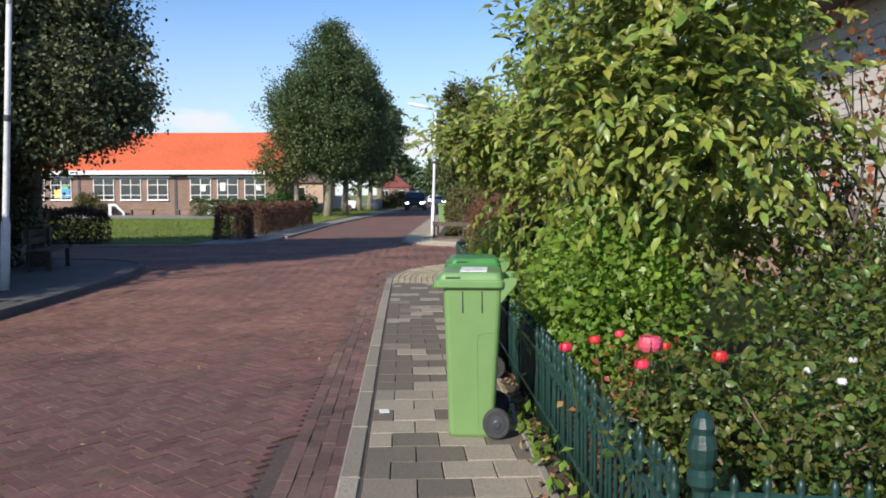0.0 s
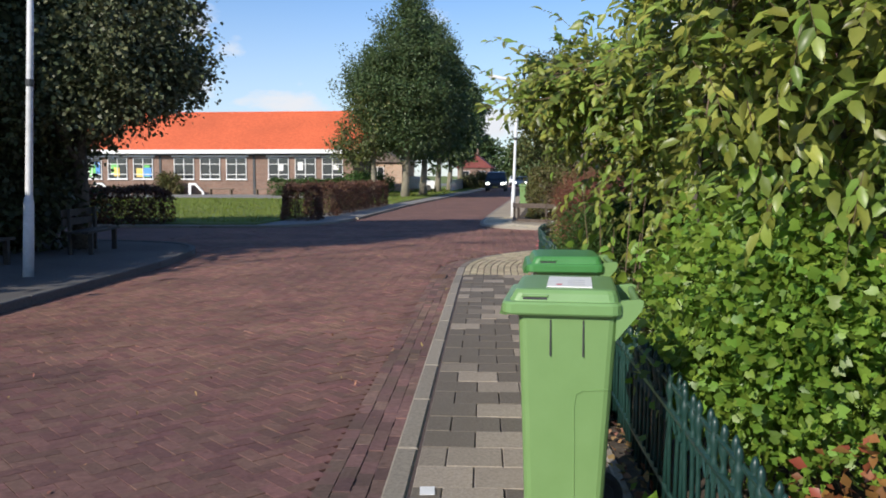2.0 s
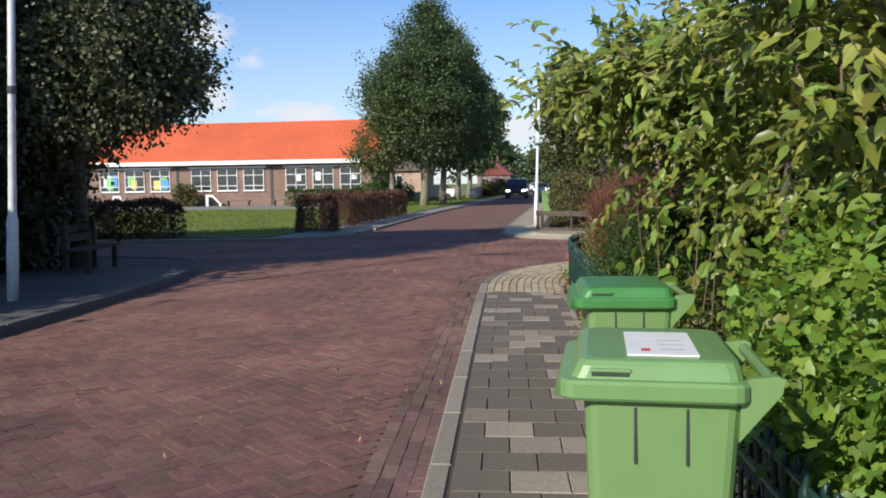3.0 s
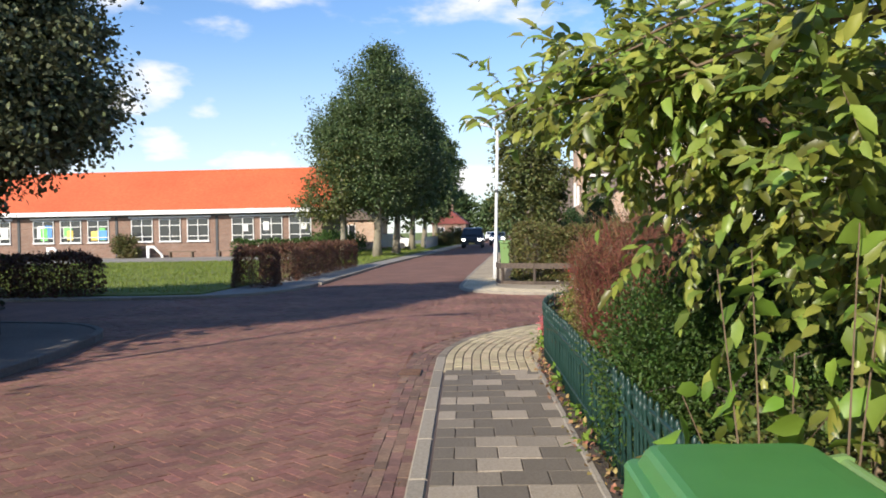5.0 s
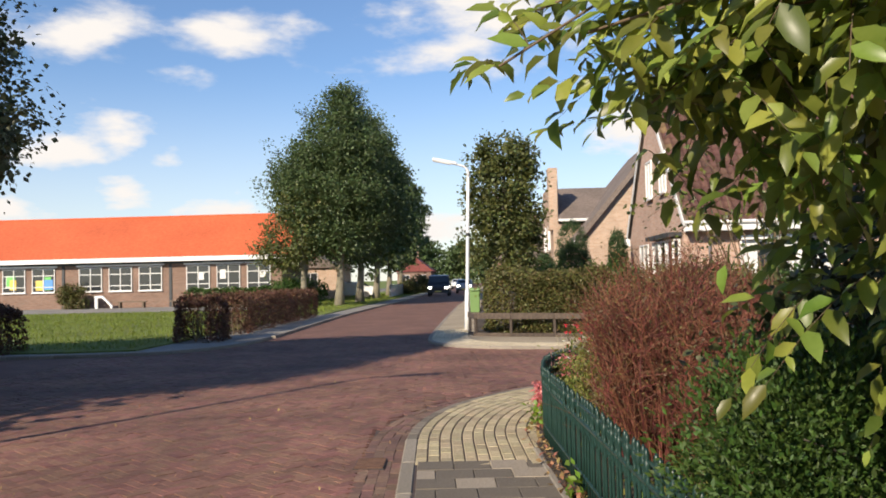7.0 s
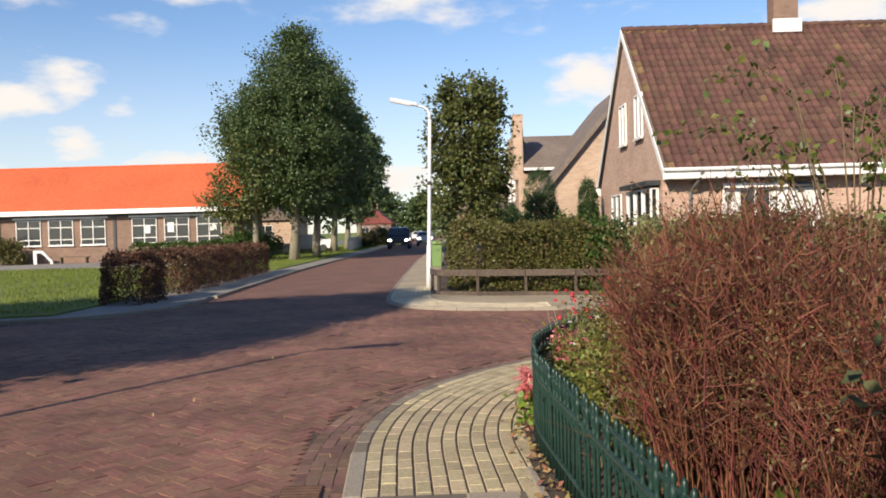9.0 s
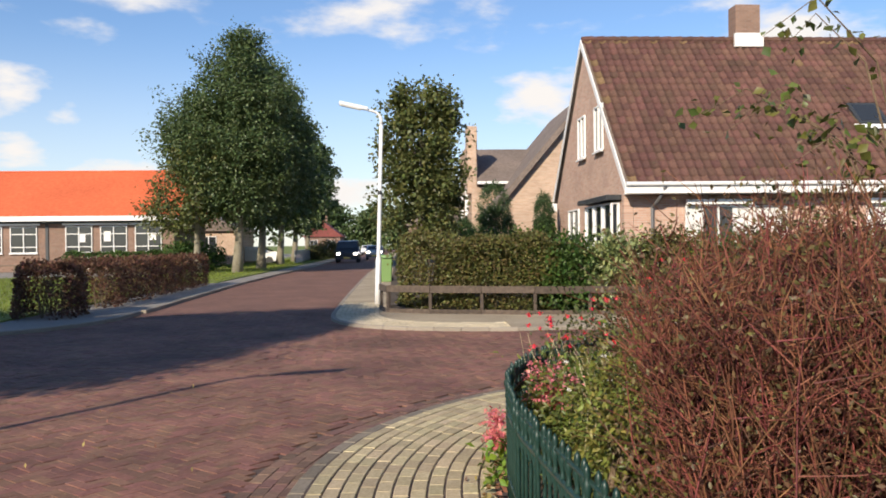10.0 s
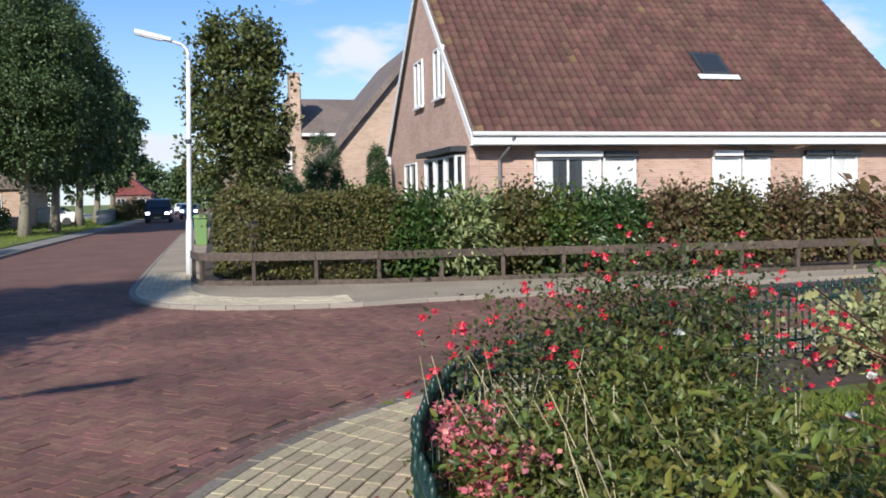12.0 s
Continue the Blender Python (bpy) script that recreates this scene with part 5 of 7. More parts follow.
for gi, gx in enumerate((-20.8, -28.25, -35.7, -43.2)):
    for k in range(3):
        m = Matrix.Translation((gx + 2.08 * k, SY, 1.22)) @ Matrix.Translation((0, -0.07, 0))
        win = window_unit(school, m, 1.6, 1.62, 2, (0.34, 1.12), curtain=0.0)
        rp = random.Random(gi * 10 + k)
        for q in range(3 if gi >= 2 else (0 if gi == 1 else 1)):
            pm = paper[(gi + k + q) % 4] if gi >= 2 else M_STICKER
            px, pz = rp.uniform(0.1, 0.9), rp.uniform(0.3, 0.75)
            wpx = rp.uniform(0.45, 0.65) if gi >= 2 else 0.4
            part("poster", cube(min(px, 1.5 - wpx), min(px, 1.5 - wpx) + wpx, 0.036 - 0.002 * q, 0.044 - 0.002 * q, pz - (0.2 if gi >= 2 else 0), pz + rp.uniform(0.35, 0.7), 0.0, m), pm, win)
    part("awning_box", cube(gx - 0.15, gx + 5.95, SY - 0.16, SY - 0.034, 2.9, 3.02, 0.01), M_WHITE, school)
    part("plinth_pier", cube(gx - 1.2, gx - 1.02, SY - 0.06, SY - 0.004, 0, 2.97), M_DARKTRIM, school)
# porch rails, flower benches
for px in (-18.9, -26.4, -33.8):
    e = empty("porch_rail", px, SY - 1.2, 0.08, 0, "white sloping porch rail by the school door", "rail", "porch rails")
    prism("panel", [(-0.2, 0), (-0.2, 0.86), (0.35, 0.86), (1.0, 0.2), (1.0, 0), (0.86, 0), (0.86, 0.16), (0.3, 0.7), (0.0, 0.7), (0.0, 0)], -0.06, 0.06, M_WHITE, e, "y")
for px in (-16.9, -20.6, -24.2, -28.0):
    e = empty("yard_bench", px, SY - 0.9, 0.08, 0, "low wooden bench against the school wall", "bench", "school benches")
    part("seat", cube(-1.0, 1.0, -0.2, 0.2, 0.38, 0.44, 0.01), M_WOOD, e)
    for sx in (-0.8, 0.8):
        part("leg", cube(sx - 0.05, sx + 0.05, -0.18, 0.18, 0, 0.38, 0.005), M_WOOD, e)

# corner house with the large tiled roof
HX0, HX1, HY0, HY1, HE, HR = 5.45, 19.0, 36.75, 46.1, 3.0, 8.05
house = empty("house", 0, 0, 0, 0, "brick house with a steep brown tiled roof and white fascia", "house")
HYM = (HY0 + HY1) / 2
prism("wall", [(HY0, 0), (HY0, HE - 0.1), (HYM, HR - 0.45), (HY1, HE - 0.1), (HY1, 0)], HX0, HX0 + 0.25, M_GABLEBRICK, house)
prism("wall", [(HY0, 0), (HY0, HE - 0.1), (HYM, HR - 0.45), (HY1, HE - 0.1), (HY1, 0)], HX1 - 0.35, HX1 - 0.1, M_GABLEBRICK, house)
part("wall", cube(HX0 + 0.26, HX1 - 0.36, HY0 + 0.004, HY0 + 0.25, 0, HE), M_HOUSEBRICK, house)
part("wall", cube(HX0 + 0.26, HX1 - 0.36, HY1 - 0.25, HY1 - 0.004, 0, HE), M_HOUSEBRICK, house)
EY = HY0 - 0.5
pitch = math.atan2(HR - 3.05, HYM - EY)
for sgn in (1, -1):
    y0 = EY if sgn > 0 else HY1 + 0.5
    prism("roof_deck", [(y0, 3.0), (HYM, HR - 0.05), (HYM, HR - 0.2), (y0, 2.86)], HX0 - 0.06, HX1 + 0.1, M_GREYROOF, house)
# roof tiles in courses
TW, TL = 0.24, 0.335
slope_len = math.hypot(HYM - EY, HR - 3.05)
rows_n, cols_n = int(slope_len / TL) + 1, int((HX1 - HX0 + 0.2) / TW)
tv = []
for k in range(7):
    u = k / 6
    zz = 0.028 * math.cos(2 * math.pi * u * 0.9 + 0.4) + 0.02
    tv.append(((u - 0.5) * TW * 1.04, 0.0, zz + 0.03))
    tv.append(((u - 0.5) * TW * 1.04, TL * 1.06, zz + 0.004))
    tv.append(((u - 0.5) * TW * 1.04, 0.0, zz - 0.006))
tf = [(3 * k, 3 * k + 3, 3 * k + 4, 3 * k + 1) for k in range(6)] + [(3 * k + 2, 3 * k + 5, 3 * k + 3, 3 * k) for k in range(6)]
tile_mesh = mesh_of("roof_tile", tv, tf, M_ROOFTILE_O)
tile_mesh.polygons.foreach_set("use_smooth", [True] * len(tile_mesh.polygons))
roof_m = Matrix.Translation((0, EY - 0.03, 3.02)) @ Matrix.Rotation(pitch, 4, "X")
SKX0, SKX1, SK0, SK1 = 12.65, 13.55, 2.55, 3.55
roof_spots = []
for r in range(rows_n):
    for c in range(cols_n):
        x = HX0 - 0.02 + TW * (c + 0.5)
        y = r * TL
        if SKX0 - 0.1 < x < SKX1 + 0.1 and SK0 - 0.2 < y < SK1 - 0.1:
            continue
        roof_spots.append((x, y, r, c))
tva, tfa = np.array(tv), np.array(tf)
roof_joined, roof_moss, roof_single = [], [], []
for x, y, r, c in roof_spots:
    if x < 8.6 and 1 <= r and c > 0 and r < rows_n - 1 and len(roof_single) < 280 and rt.random() > 0.004:
        roof_single.append((x, y))
        continue
    v = tva + np.array([x, y, rt.uniform(-0.003, 0.003)])
    R3 = np.array(roof_m.to_3x3())
    v = v @ R3.T + np.array(roof_m.translation)
    (roof_moss if (c == 0 and rt.random() < 0.3) or (r == rows_n - 1 and rt.random() < 0.3) or rt.random() < 0.004 else roof_joined).append(v)
for nm, lst, mm in (("roof_tiles", roof_joined, M_ROOFTILE), ("lichened_tiles", roof_moss, M_MOSSTILE)):
    vv = np.concatenate(lst)
    ff = (tfa[None] + (np.arange(len(lst)) * len(tva))[:, None, None]).reshape(-1, 4)
    tagged(part(nm, fast_mesh(nm, vv, ff, mm, True), None, house), kind="stuff")
for c in range(int((HX1 - HX0 + 0.1) / 0.36)):
    bm = bmesh.new()
    tube(bm, [(HX0 - 0.05 + 0.36 * c, HYM, HR + 0.0), (HX0 + 0.33 + 0.36 * c, HYM, HR + 0.015)], [0.12, 0.13], 8)
    part("ridge_tile", bm, M_ROOFTILE_O, house)
part("fascia", cube(HX0 - 0.08, HX1 + 0.1, EY - 0.06, EY - 0.02, 2.80, 3.07, 0.008), M_WHITE, house)
part("soffit", cube(HX0, HX1, EY - 0.02, HY0 - 0.002, 2.80, 2.835), M_WHITE, house)
bm = bmesh.new()
tube(bm, [(HX0 - 0.1, EY - 0.1, 3.05), (HX1 + 0.1, EY - 0.1, 3.05)], 0.055, 8)
part("gutter", bm, M_WHITE, house)
for sgn in (1, -1):
    y0 = EY if sgn > 0 else HY1 + 0.5
    prism("barge_board", [(y0, 3.02), (HYM, HR + 0.02), (HYM, HR - 0.22), (y0, 2.78)], HX0 - 0.1, HX0 - 0.065, M_WHITE, house)
part("barge_foot", cube(HX0 - 0.16, HX0 + 0.02, HY1 + 0.1, HY1 + 0.56, 2.72, 3.02, 0.01), M_WHITE, house)
bm = bmesh.new()
tube(bm, [(HX0 + 0.95, EY - 0.08, 2.98), (HX0 + 0.85, EY + 0.1, 2.7), (HX0 + 0.75, HY0 - 0.06, 2.45), (HX0 + 0.75, HY0 - 0.06, 0.1)], 0.045, 8)
part("downpipe", bm, M_GREYP, house)
# front windows
m0 = Matrix.Translation((0, HY0 - 0.066, 0))
for wx0, wx1, cols, cur, dark in ((7.1, 8.9, 2, 0.46, 0), (8.96, 9.88, 1, 0.49, 0), (12.1, 12.95, 1, 0.49, 0), (13.0, 13.85, 1, 0.49, 0), (14.9, 15.75, 1, 0.49, 0), (15.8, 16.65, 1, 0.49, 0)):
    m = m0 @ Matrix.Translation((wx0, 0, 0.75))
    window_unit(house, m, wx1 - wx0, 1.75, cols, (), True, 0.28 if cols == 2 else 0.5)
    part("awning_box", cube(wx0, wx1, HY0 - 0.2, HY0 - 0.08, 2.52, 2.66, 0.01), M_WHITE if wx0 < 12.99 and wx0 != 8.96 else M_DARKTRIM, house)
# dark strip painted for the unlit room between the curtains
part("dark_gap", cube(7.78, 8.22, HY0 - 0.03, HY0 - 0.028, 0.8, 2.45), M_DARKTRIM, house)
# gable windows
for yy0, yy1, z0, z1 in ((41.1, 42.1, 4.25, 5.6), (38.8, 39.8, 4.25, 5.6), (42.1, 43.7, 0.75, 2.65)):
    m = Matrix.Translation((HX0 - 0.066, yy1, z0)) @ Matrix.Rotation(radians(-90), 4, "Z")
    window_unit(house, m, yy1 - yy0, z1 - z0, 2, (), True, 0.0)
# flat-roofed bay
part("bay_roof", cube(HX0 - 0.42, HX0 - 0.004, 36.95, 40.6, 2.68, 2.82, 0.01), M_DARKTRIM, house)
part("bay_wall", cube(HX0 - 0.26, HX0 - 0.004, 37.1, 40.25, 0, 0.75), M_GABLEBRICK, house)
for k in range(3):
    m = Matrix.Translation((HX0 - 0.26, 40.25 - 1.05 * k, 0.76)) @ Matrix.Rotation(radians(-90), 4, "Z")
    window_unit(house, m, 1.04, 1.86, 1, (), False, 0.25)
m = Matrix.Translation((HX0 - 0.26, 37.1, 0.76))
window_unit(house, m, 0.24, 1.86, 1, (), False, 0.3)
# chimney
part("chimney", cube(10.35, 11.15, HYM - 0.3, HYM + 0.3, HR - 0.6, HR + 1.1, 0.01), M_SCHOOLBRICK, house)
part("flashing", cube(10.28, 11.22, HYM - 0.42, HYM - 0.31, HR - 0.28, HR + 0.16, 0.01), M_WHITE, house)
# roof window
sk = part("roof_window", cube(SKX0, SKX1, SK0, SK1, 0.03, 0.12, 0.01, roof_m), M_DARKTRIM, house)
part("pane", cube(SKX0 + 0.1, SKX1 - 0.1, SK0 + 0.12, SK1 - 0.1, 0.121, 0.126, 0, roof_m), M_GLASS, sk)
part("flashing", cube(SKX0 - 0.18, SKX1 + 0.2, SK0 - 0.22, SK0 - 0.02, 0.075, 0.10, 0.006, roof_m), M_WHITE, sk)

# tan brick house behind
h2 = empty("house", 0, 0, 0, 0, "tan brick house with a steep grey-brown roof", "house")
prism("wall", [(3.95, 0), (3.95, 3.1), (8.2, 8.1), (12.4, 3.1), (12.4, 0)], 52.0, 62.0, M_HOUSE2, h2, "y")
prism("roof", [(3.3, 2.75), (8.2, 8.5), (13.1, 2.75), (12.9, 2.6), (8.2, 8.15), (3.5, 2.6)], 51.7, 62.3, M_GREYROOF, h2, "y")
prism("barge_board", [(3.3, 2.72), (3.75, 3.25), (3.85, 3.1), (3.4, 2.55)], 51.6, 51.69, M_WHITE, h2, "y")
prism("wall", [(3.05, 0), (3.05, 6.6), (3.3, 6.6), (3.3, 4.3), (6, 4.3), (6, 0)], 55.5, 63.0, M_HOUSE2, h2, "y")
prism("roof", [(55.2, 4.55), (59.2, 6.55), (63.2, 4.55), (63.2, 4.4), (55.2, 4.4)], 3.31, 8.0, M_GREYROOF, h2)
part("chimney", cube(2.85, 3.35, 55.6, 56.6, 4.0, 7.3, 0.01), M_HOUSE2, h2)
part("gutter", cube(3.3, 6.2, 55.05, 55.2, 4.42, 4.55, 0.01), M_WHITE, h2)
m = Matrix.Translation((3.05 - 0.066, 58.6, 3.0)) @ Matrix.Rotation(radians(-90), 4, "Z")
window_unit(h2, m, 1.2, 1.4, 2, (), True, 0.2)
m = Matrix.Translation((3.05 - 0.066, 61.6, 3.0)) @ Matrix.Rotation(radians(-90), 4, "Z")
window_unit(h2, m, 1.2, 1.4, 2, (), True, 0.2)

# houses at the end of the street
def far_house(x, y, w, d, eave, ridge, wall_m, roof_m_, label):
    e = empty("house", x, y, 0, 0, label, "house", "houses down the street")
    part("wall", cube(-w / 2, w / 2, -d / 2, d / 2, 0, eave), wall_m, e)
    prism("roof", [(-w / 2 - 0.4, eave - 0.1), (0, ridge), (w / 2 + 0.4, eave - 0.1)], -d / 2 - 0.3, d / 2 + 0.3, roof_m_, e, "y")
    for k in (-1, 1):
        window_unit(e, Matrix.Translation((k * w * 0.25 - 0.6, -d / 2 - 0.066, 0.9)), 1.2, 1.4, 2, (), True)
    part("chimney", cube(-0.35, 0.35, 0.5, 1.2, ridge - 0.6, ridge + 0.9), wall_m, e)


M_REDROOF = mat("red_roof", (0.17, 0.04, 0.034), (0.22, 0.06, 0.05), 3.0, 0.8, 0.2, big=0.1)
far_house(-12.3, 150, 5.5, 8, 2.9, 5.3, M_SCHOOLBRICK, M_REDROOF, "small distant brick house with a red roof")
far_house(-17.5, 84, 9, 7, 2.8, 5.2, M_HOUSE2, M_GREYROOF, "low tan brick building behind the trees")
far_house(4.5, 100, 8, 10, 3.4, 7.5, M_SCHOOLBRICK, M_GREYROOF, "far brick house on the street's other side")
# pale low fence behind the trees
wf = empty("yard_fence", 0, 0, 0, 0, "pale grey slatted yard fence behind the trees", "fence")
for k in range(40):
    part("slat", cube(-8.6 - 0.02 * k, -8.45 - 0.02 * k, 80 + 0.55 * k, 80.42 + 0.55 * k, 0.05, 1.15, 0.01), M_CARGREY, wf)

# neighbouring house with white boards beside the start
nh = empty("house", 0, 0, 0, 0, "house clad in weathered white boards", "house")
part("wall", cube(5.0, 14, 8.5, 19.0, 0, 3.3), M_HOUSEBRICK, nh)
for k in range(19):
    part("board", cube(4.93, 4.99, 8.45, 19.05, 1.0 + 0.16 * k, 1.152 + 0.16 * k, 0.01, None), M_SIDING, nh)
prism("roof", [(4.3, 4.1), (9.5, 7.4), (14.7, 4.1), (14.7, 3.95), (4.3, 3.95)], 8.0, 19.6, M_GREYROOF, nh, "y")
prism("fascia", [(4.2, 3.9), (4.3, 3.9), (4.3, 4.17), (4.2, 4.17)], 8.0, 19.6, M_DARKTRIM, nh, "y")

# ---- trees, hedges and shrubs ----
def tree(x, y, trunk_h, trunk_r, blobs, count, per, clump_r, leaf_len, leaf_mat, bark, label, seed, group="", lean=(0, 0), shape=LEAF_FOLD, width=1.0, shell=0.5, rough=0.25, lobes=0, lobe_r=0.8):
    """A tree: tapered trunk with limbs, and a crown of many leaves in clumps. Blobs are relative to the foot."""
    e = empty("tree", x, y, 0.08, 0, label, "tree", group)
    rng = random.Random(seed)
    lp, ways, cen = clumps(blobs, count if not lobes else count // 4, per, clump_r, seed, shell, rough)
    if lobes:
        lp2, ways2, cen2 = clumps(lumps(blobs, lobes, lobe_r, seed + 7), count - count // 4, per, clump_r * 0.75, seed + 8, 0.55, 0.2)
        lp, ways, cen = np.vstack([lp, lp2]), np.vstack([ways, ways2]), np.vstack([cen, cen2])
        low = lp[:, 2] > trunk_h * 0.55
        lp, ways = lp[low], ways[low]
    top = max(b[2] + b[5] * 0.3 for b in blobs)
    bm = bmesh.new()
    pts = [(0, 0, -0.1), (lean[0] * 0.1, lean[1] * 0.1, trunk_h * 0.35), (lean[0] * 0.4, lean[1] * 0.4, trunk_h * 0.8), (lean[0] * 0.7, lean[1] * 0.7, (trunk_h + top) / 2), (lean[0], lean[1], top)]
    tube(bm, pts, [trunk_r * 1.35, trunk_r, trunk_r * 0.85, trunk_r * 0.5, trunk_r * 0.12], 9)
    part("trunk", bm, bark, e, smooth=True)
    for k in range(22 if count > 600 else 6):
        t = cen[rng.randrange(len(cen))]
        zz = min(max(trunk_h * 0.7, t[2] - rng.uniform(0.4, 1.6)), top)
        f = zz / top
        part("limb", limbs(bmesh.new(), (lean[0] * f, lean[1] * f, zz), [t], trunk_r * rng.uniform(0.22, 0.4), seed + k, 5), bark, e, smooth=True)
    part("crown", leaves("crown", lp, leaf_len, leaf_mat, shape, width, ways, seed=seed + 1), None, e)
    return e


def shrub(name, x, y, blobs, count, per, clump_r, leaf_len, leaf_mat, label, category, seed, shape=LEAF_FOLD, width=1.0, twig=M_TWIG, stems=14, shell=0.45, rough=0.25, up=0.5, droop=0.3, group=""):
    e = empty(name, x, y, 0.09, 0, label, category, group)
    lp, ways, cen = clumps(blobs, count, per, clump_r, seed, shell, rough)
    ok = lp[:, 2] > 0.0
    lp, ways = lp[ok], ways[ok]
    rng = random.Random(seed)
    bm = bmesh.new()
    for k in range(stems):
        t = cen[rng.randrange(len(cen))]
        b = blobs[rng.randrange(len(blobs))]
        limbs(bm, (b[0] * 0.8 + rng.uniform(-0.15, 0.15), b[1] * 0.9 + rng.uniform(-0.15, 0.15), 0.0), [t], rng.uniform(0.012, 0.03), seed + k, 5)
    if stems:
        tagged(part("stem_cluster", bm, twig, e, smooth=True), kind="stuff")
    part("foliage", leaves("foliage", lp, leaf_len, leaf_mat, shape, width, ways, up=up, droop=droop, seed=seed + 1), None, e)
    return e


def hedge(name, pts, half, h, count, leaf_len, leaf_mat, label, seed, twig=M_TWIG, category="hedge", shape=LEAF_FLAT, width=1.1, wave=0.08):
    """A clipped hedge along a line, leaves over its sides and top with an uneven skin."""
    line = Line(pts, 0.1)
    e = empty(name, 0, 0, 0, 0, label, category)
    rng = np.random.default_rng(seed)
    s = rng.uniform(0, line.length, count)
    skin = rng.random(count) ** 0.35
    peri = rng.random(count) * (2 * h + 2 * half)
    off = np.where(peri < h, -half, np.where(peri < 2 * h, half, (peri - 2 * h) - half))
    z = np.where(peri < h, peri, np.where(peri < 2 * h, peri - h, h))
    k = 0.55 + 0.45 * skin
    bump_ = wave * (np.sin(s * 2.3 + seed) + np.sin(s * 5.1 + z * 4) * 0.6 + np.sin(z * 7 + s * 1.3) * 0.5)
    ends = np.minimum(s, line.length - s)
    k = k * np.clip(0.72 + ends / 0.5 * 0.28, 0, 1)
    shoulder = np.clip((z - 0.72 * h) / (0.28 * h), 0, 1)
    off2 = off * k * (1 - 0.22 * shoulder ** 2) + np.sign(off) * bump_ * 0.5
    z2 = 0.09 + z * (0.75 + 0.25 * k) + np.where(z > 0.8 * h, bump_ * 0.6, 0) + rng.normal(0, 0.035, count)
    x, y, hd = line.at(s, off2)
    c = np.stack([x, y, z2], axis=1) + rng.normal(0, 0.03, (count, 3))
    out = np.stack([np.sin(hd) * np.sign(off) * (peri < 2 * h), -np.cos(hd) * np.sign(off) * (peri < 2 * h), (peri >= 2 * h) * 1.0], axis=1)
    part("foliage", leaves("foliage", c, leaf_len, leaf_mat, shape, width, out, up=0.4, droop=0.1, seed=seed), None, e)
    bm = bmesh.new()
    rr = random.Random(seed)
    for q in range(int(line.length / 0.22)):
        ss = rr.uniform(0.2, line.length - 0.2)
        px, py, _ = line.at(ss, rr.uniform(-half * 0.5, half * 0.5))
        tube(bm, [(float(px), float(py), 0.05), (float(px) + rr.uniform(-0.1, 0.1), float(py) + rr.uniform(-0.1, 0.1), h * 0.5), (float(px) + rr.uniform(-0.2, 0.2), float(py) + rr.uniform(-0.2, 0.2), h * 0.93)], [0.018, 0.012, 0.004], 4, False)
    tagged(part("stem_cluster", bm, twig, e), kind="stuff")
    return e


# dark tree and its neighbours by the benches
tree(-9.0, 21.3, 2.0, 0.17, [(0.4, 0.2, 4.3, 1.95, 2.5, 1.7), (1.3, -0.9, 3.5, 1.3, 2.0, 1.2), (-1.0, 0.4, 5.8, 2.6, 2.6, 1.8), (0.45, 0.2, 5.6, 1.6, 2.0, 1.4), (-0.1, 0, 7.0, 1.6, 1.9, 1.2), (-2.2, -1.2, 4.4, 2.2, 2.4, 1.9), (-1.0, -1.0, 3.2, 1.8, 2.0, 1.2), (-1.5, -0.3, 1.9, 1.0, 1.2, 1.2), (-0.5, 0.2, 2.5, 0.9, 1.2, 0.8)],
     6800, 34, 0.22, 0.088, L_DARKTREE, M_BARK, "dark broadleaf tree leaning over the benches", 31, shape=LEAF_FLAT, width=1.1, shell=0.3, lobes=150, lobe_r=0.6)
tree(-12.8, 18.0, 2.0, 0.2, [(0, 0, 3.8, 2.8, 3.0, 2.2), (0.5, 0.5, 6.4, 2.6, 2.8, 2.0), (0.6, -1.5, 2.6, 2.4, 2.4, 2.0)], 1900, 24, 0.32, 0.25, L_DARKTREE, M_BARK, "dark broadleaf tree at the edge of the park", 32, shape=LEAF_FLAT, width=1.1)
tree(-14.2, 23.0, 1.6, 0.2, [(0, 0, 3.3, 2.8, 2.4, 1.8), (0.3, 0, 4.6, 2.2, 2.2, 1.2), (1.5, 0, 2.2, 1.8, 1.8, 1.3)], 1900, 24, 0.32, 0.25, L_DARKTREE, M_BARK, "dark broadleaf tree at the corner of the park", 33, shape=LEAF_FLAT, width=1.1)
# next three stand out of view, added to shade the pavement and side street
tree(-14.2, 14.6, 2.0, 0.2, [(0, 0, 4.2, 3.0, 3.0, 2.4), (0.3, 0.5, 7.0, 2.6, 2.8, 2.0)], 1900, 24, 0.32, 0.25, L_DARKTREE, M_BARK, "unseen dark broadleaf tree inside the park, added for shade", 134, shape=LEAF_FLAT, width=1.1)
tree(-18.0, 20.0, 2.0, 0.2, [(0, 0, 3.4, 3.0, 3.2, 2.0), (0.3, 0.5, 4.8, 2.4, 2.4, 1.2)], 1900, 24, 0.32, 0.25, L_DARKTREE, M_BARK, "unseen dark broadleaf tree further along the side street, added for shade", 135, shape=LEAF_FLAT, width=1.1)
tree(-12.9, 11.0, 1.4, 0.2, [(0, 0, 2.9, 2.7, 2.8, 1.7), (0.3, 0.5, 3.4, 2.2, 2.4, 1.2)], 1500, 22, 0.34, 0.26, L_DARKTREE, M_BARK, "unseen dark broadleaf tree behind the park, added for shade", 34, shape=LEAF_FLAT, width=1.1)
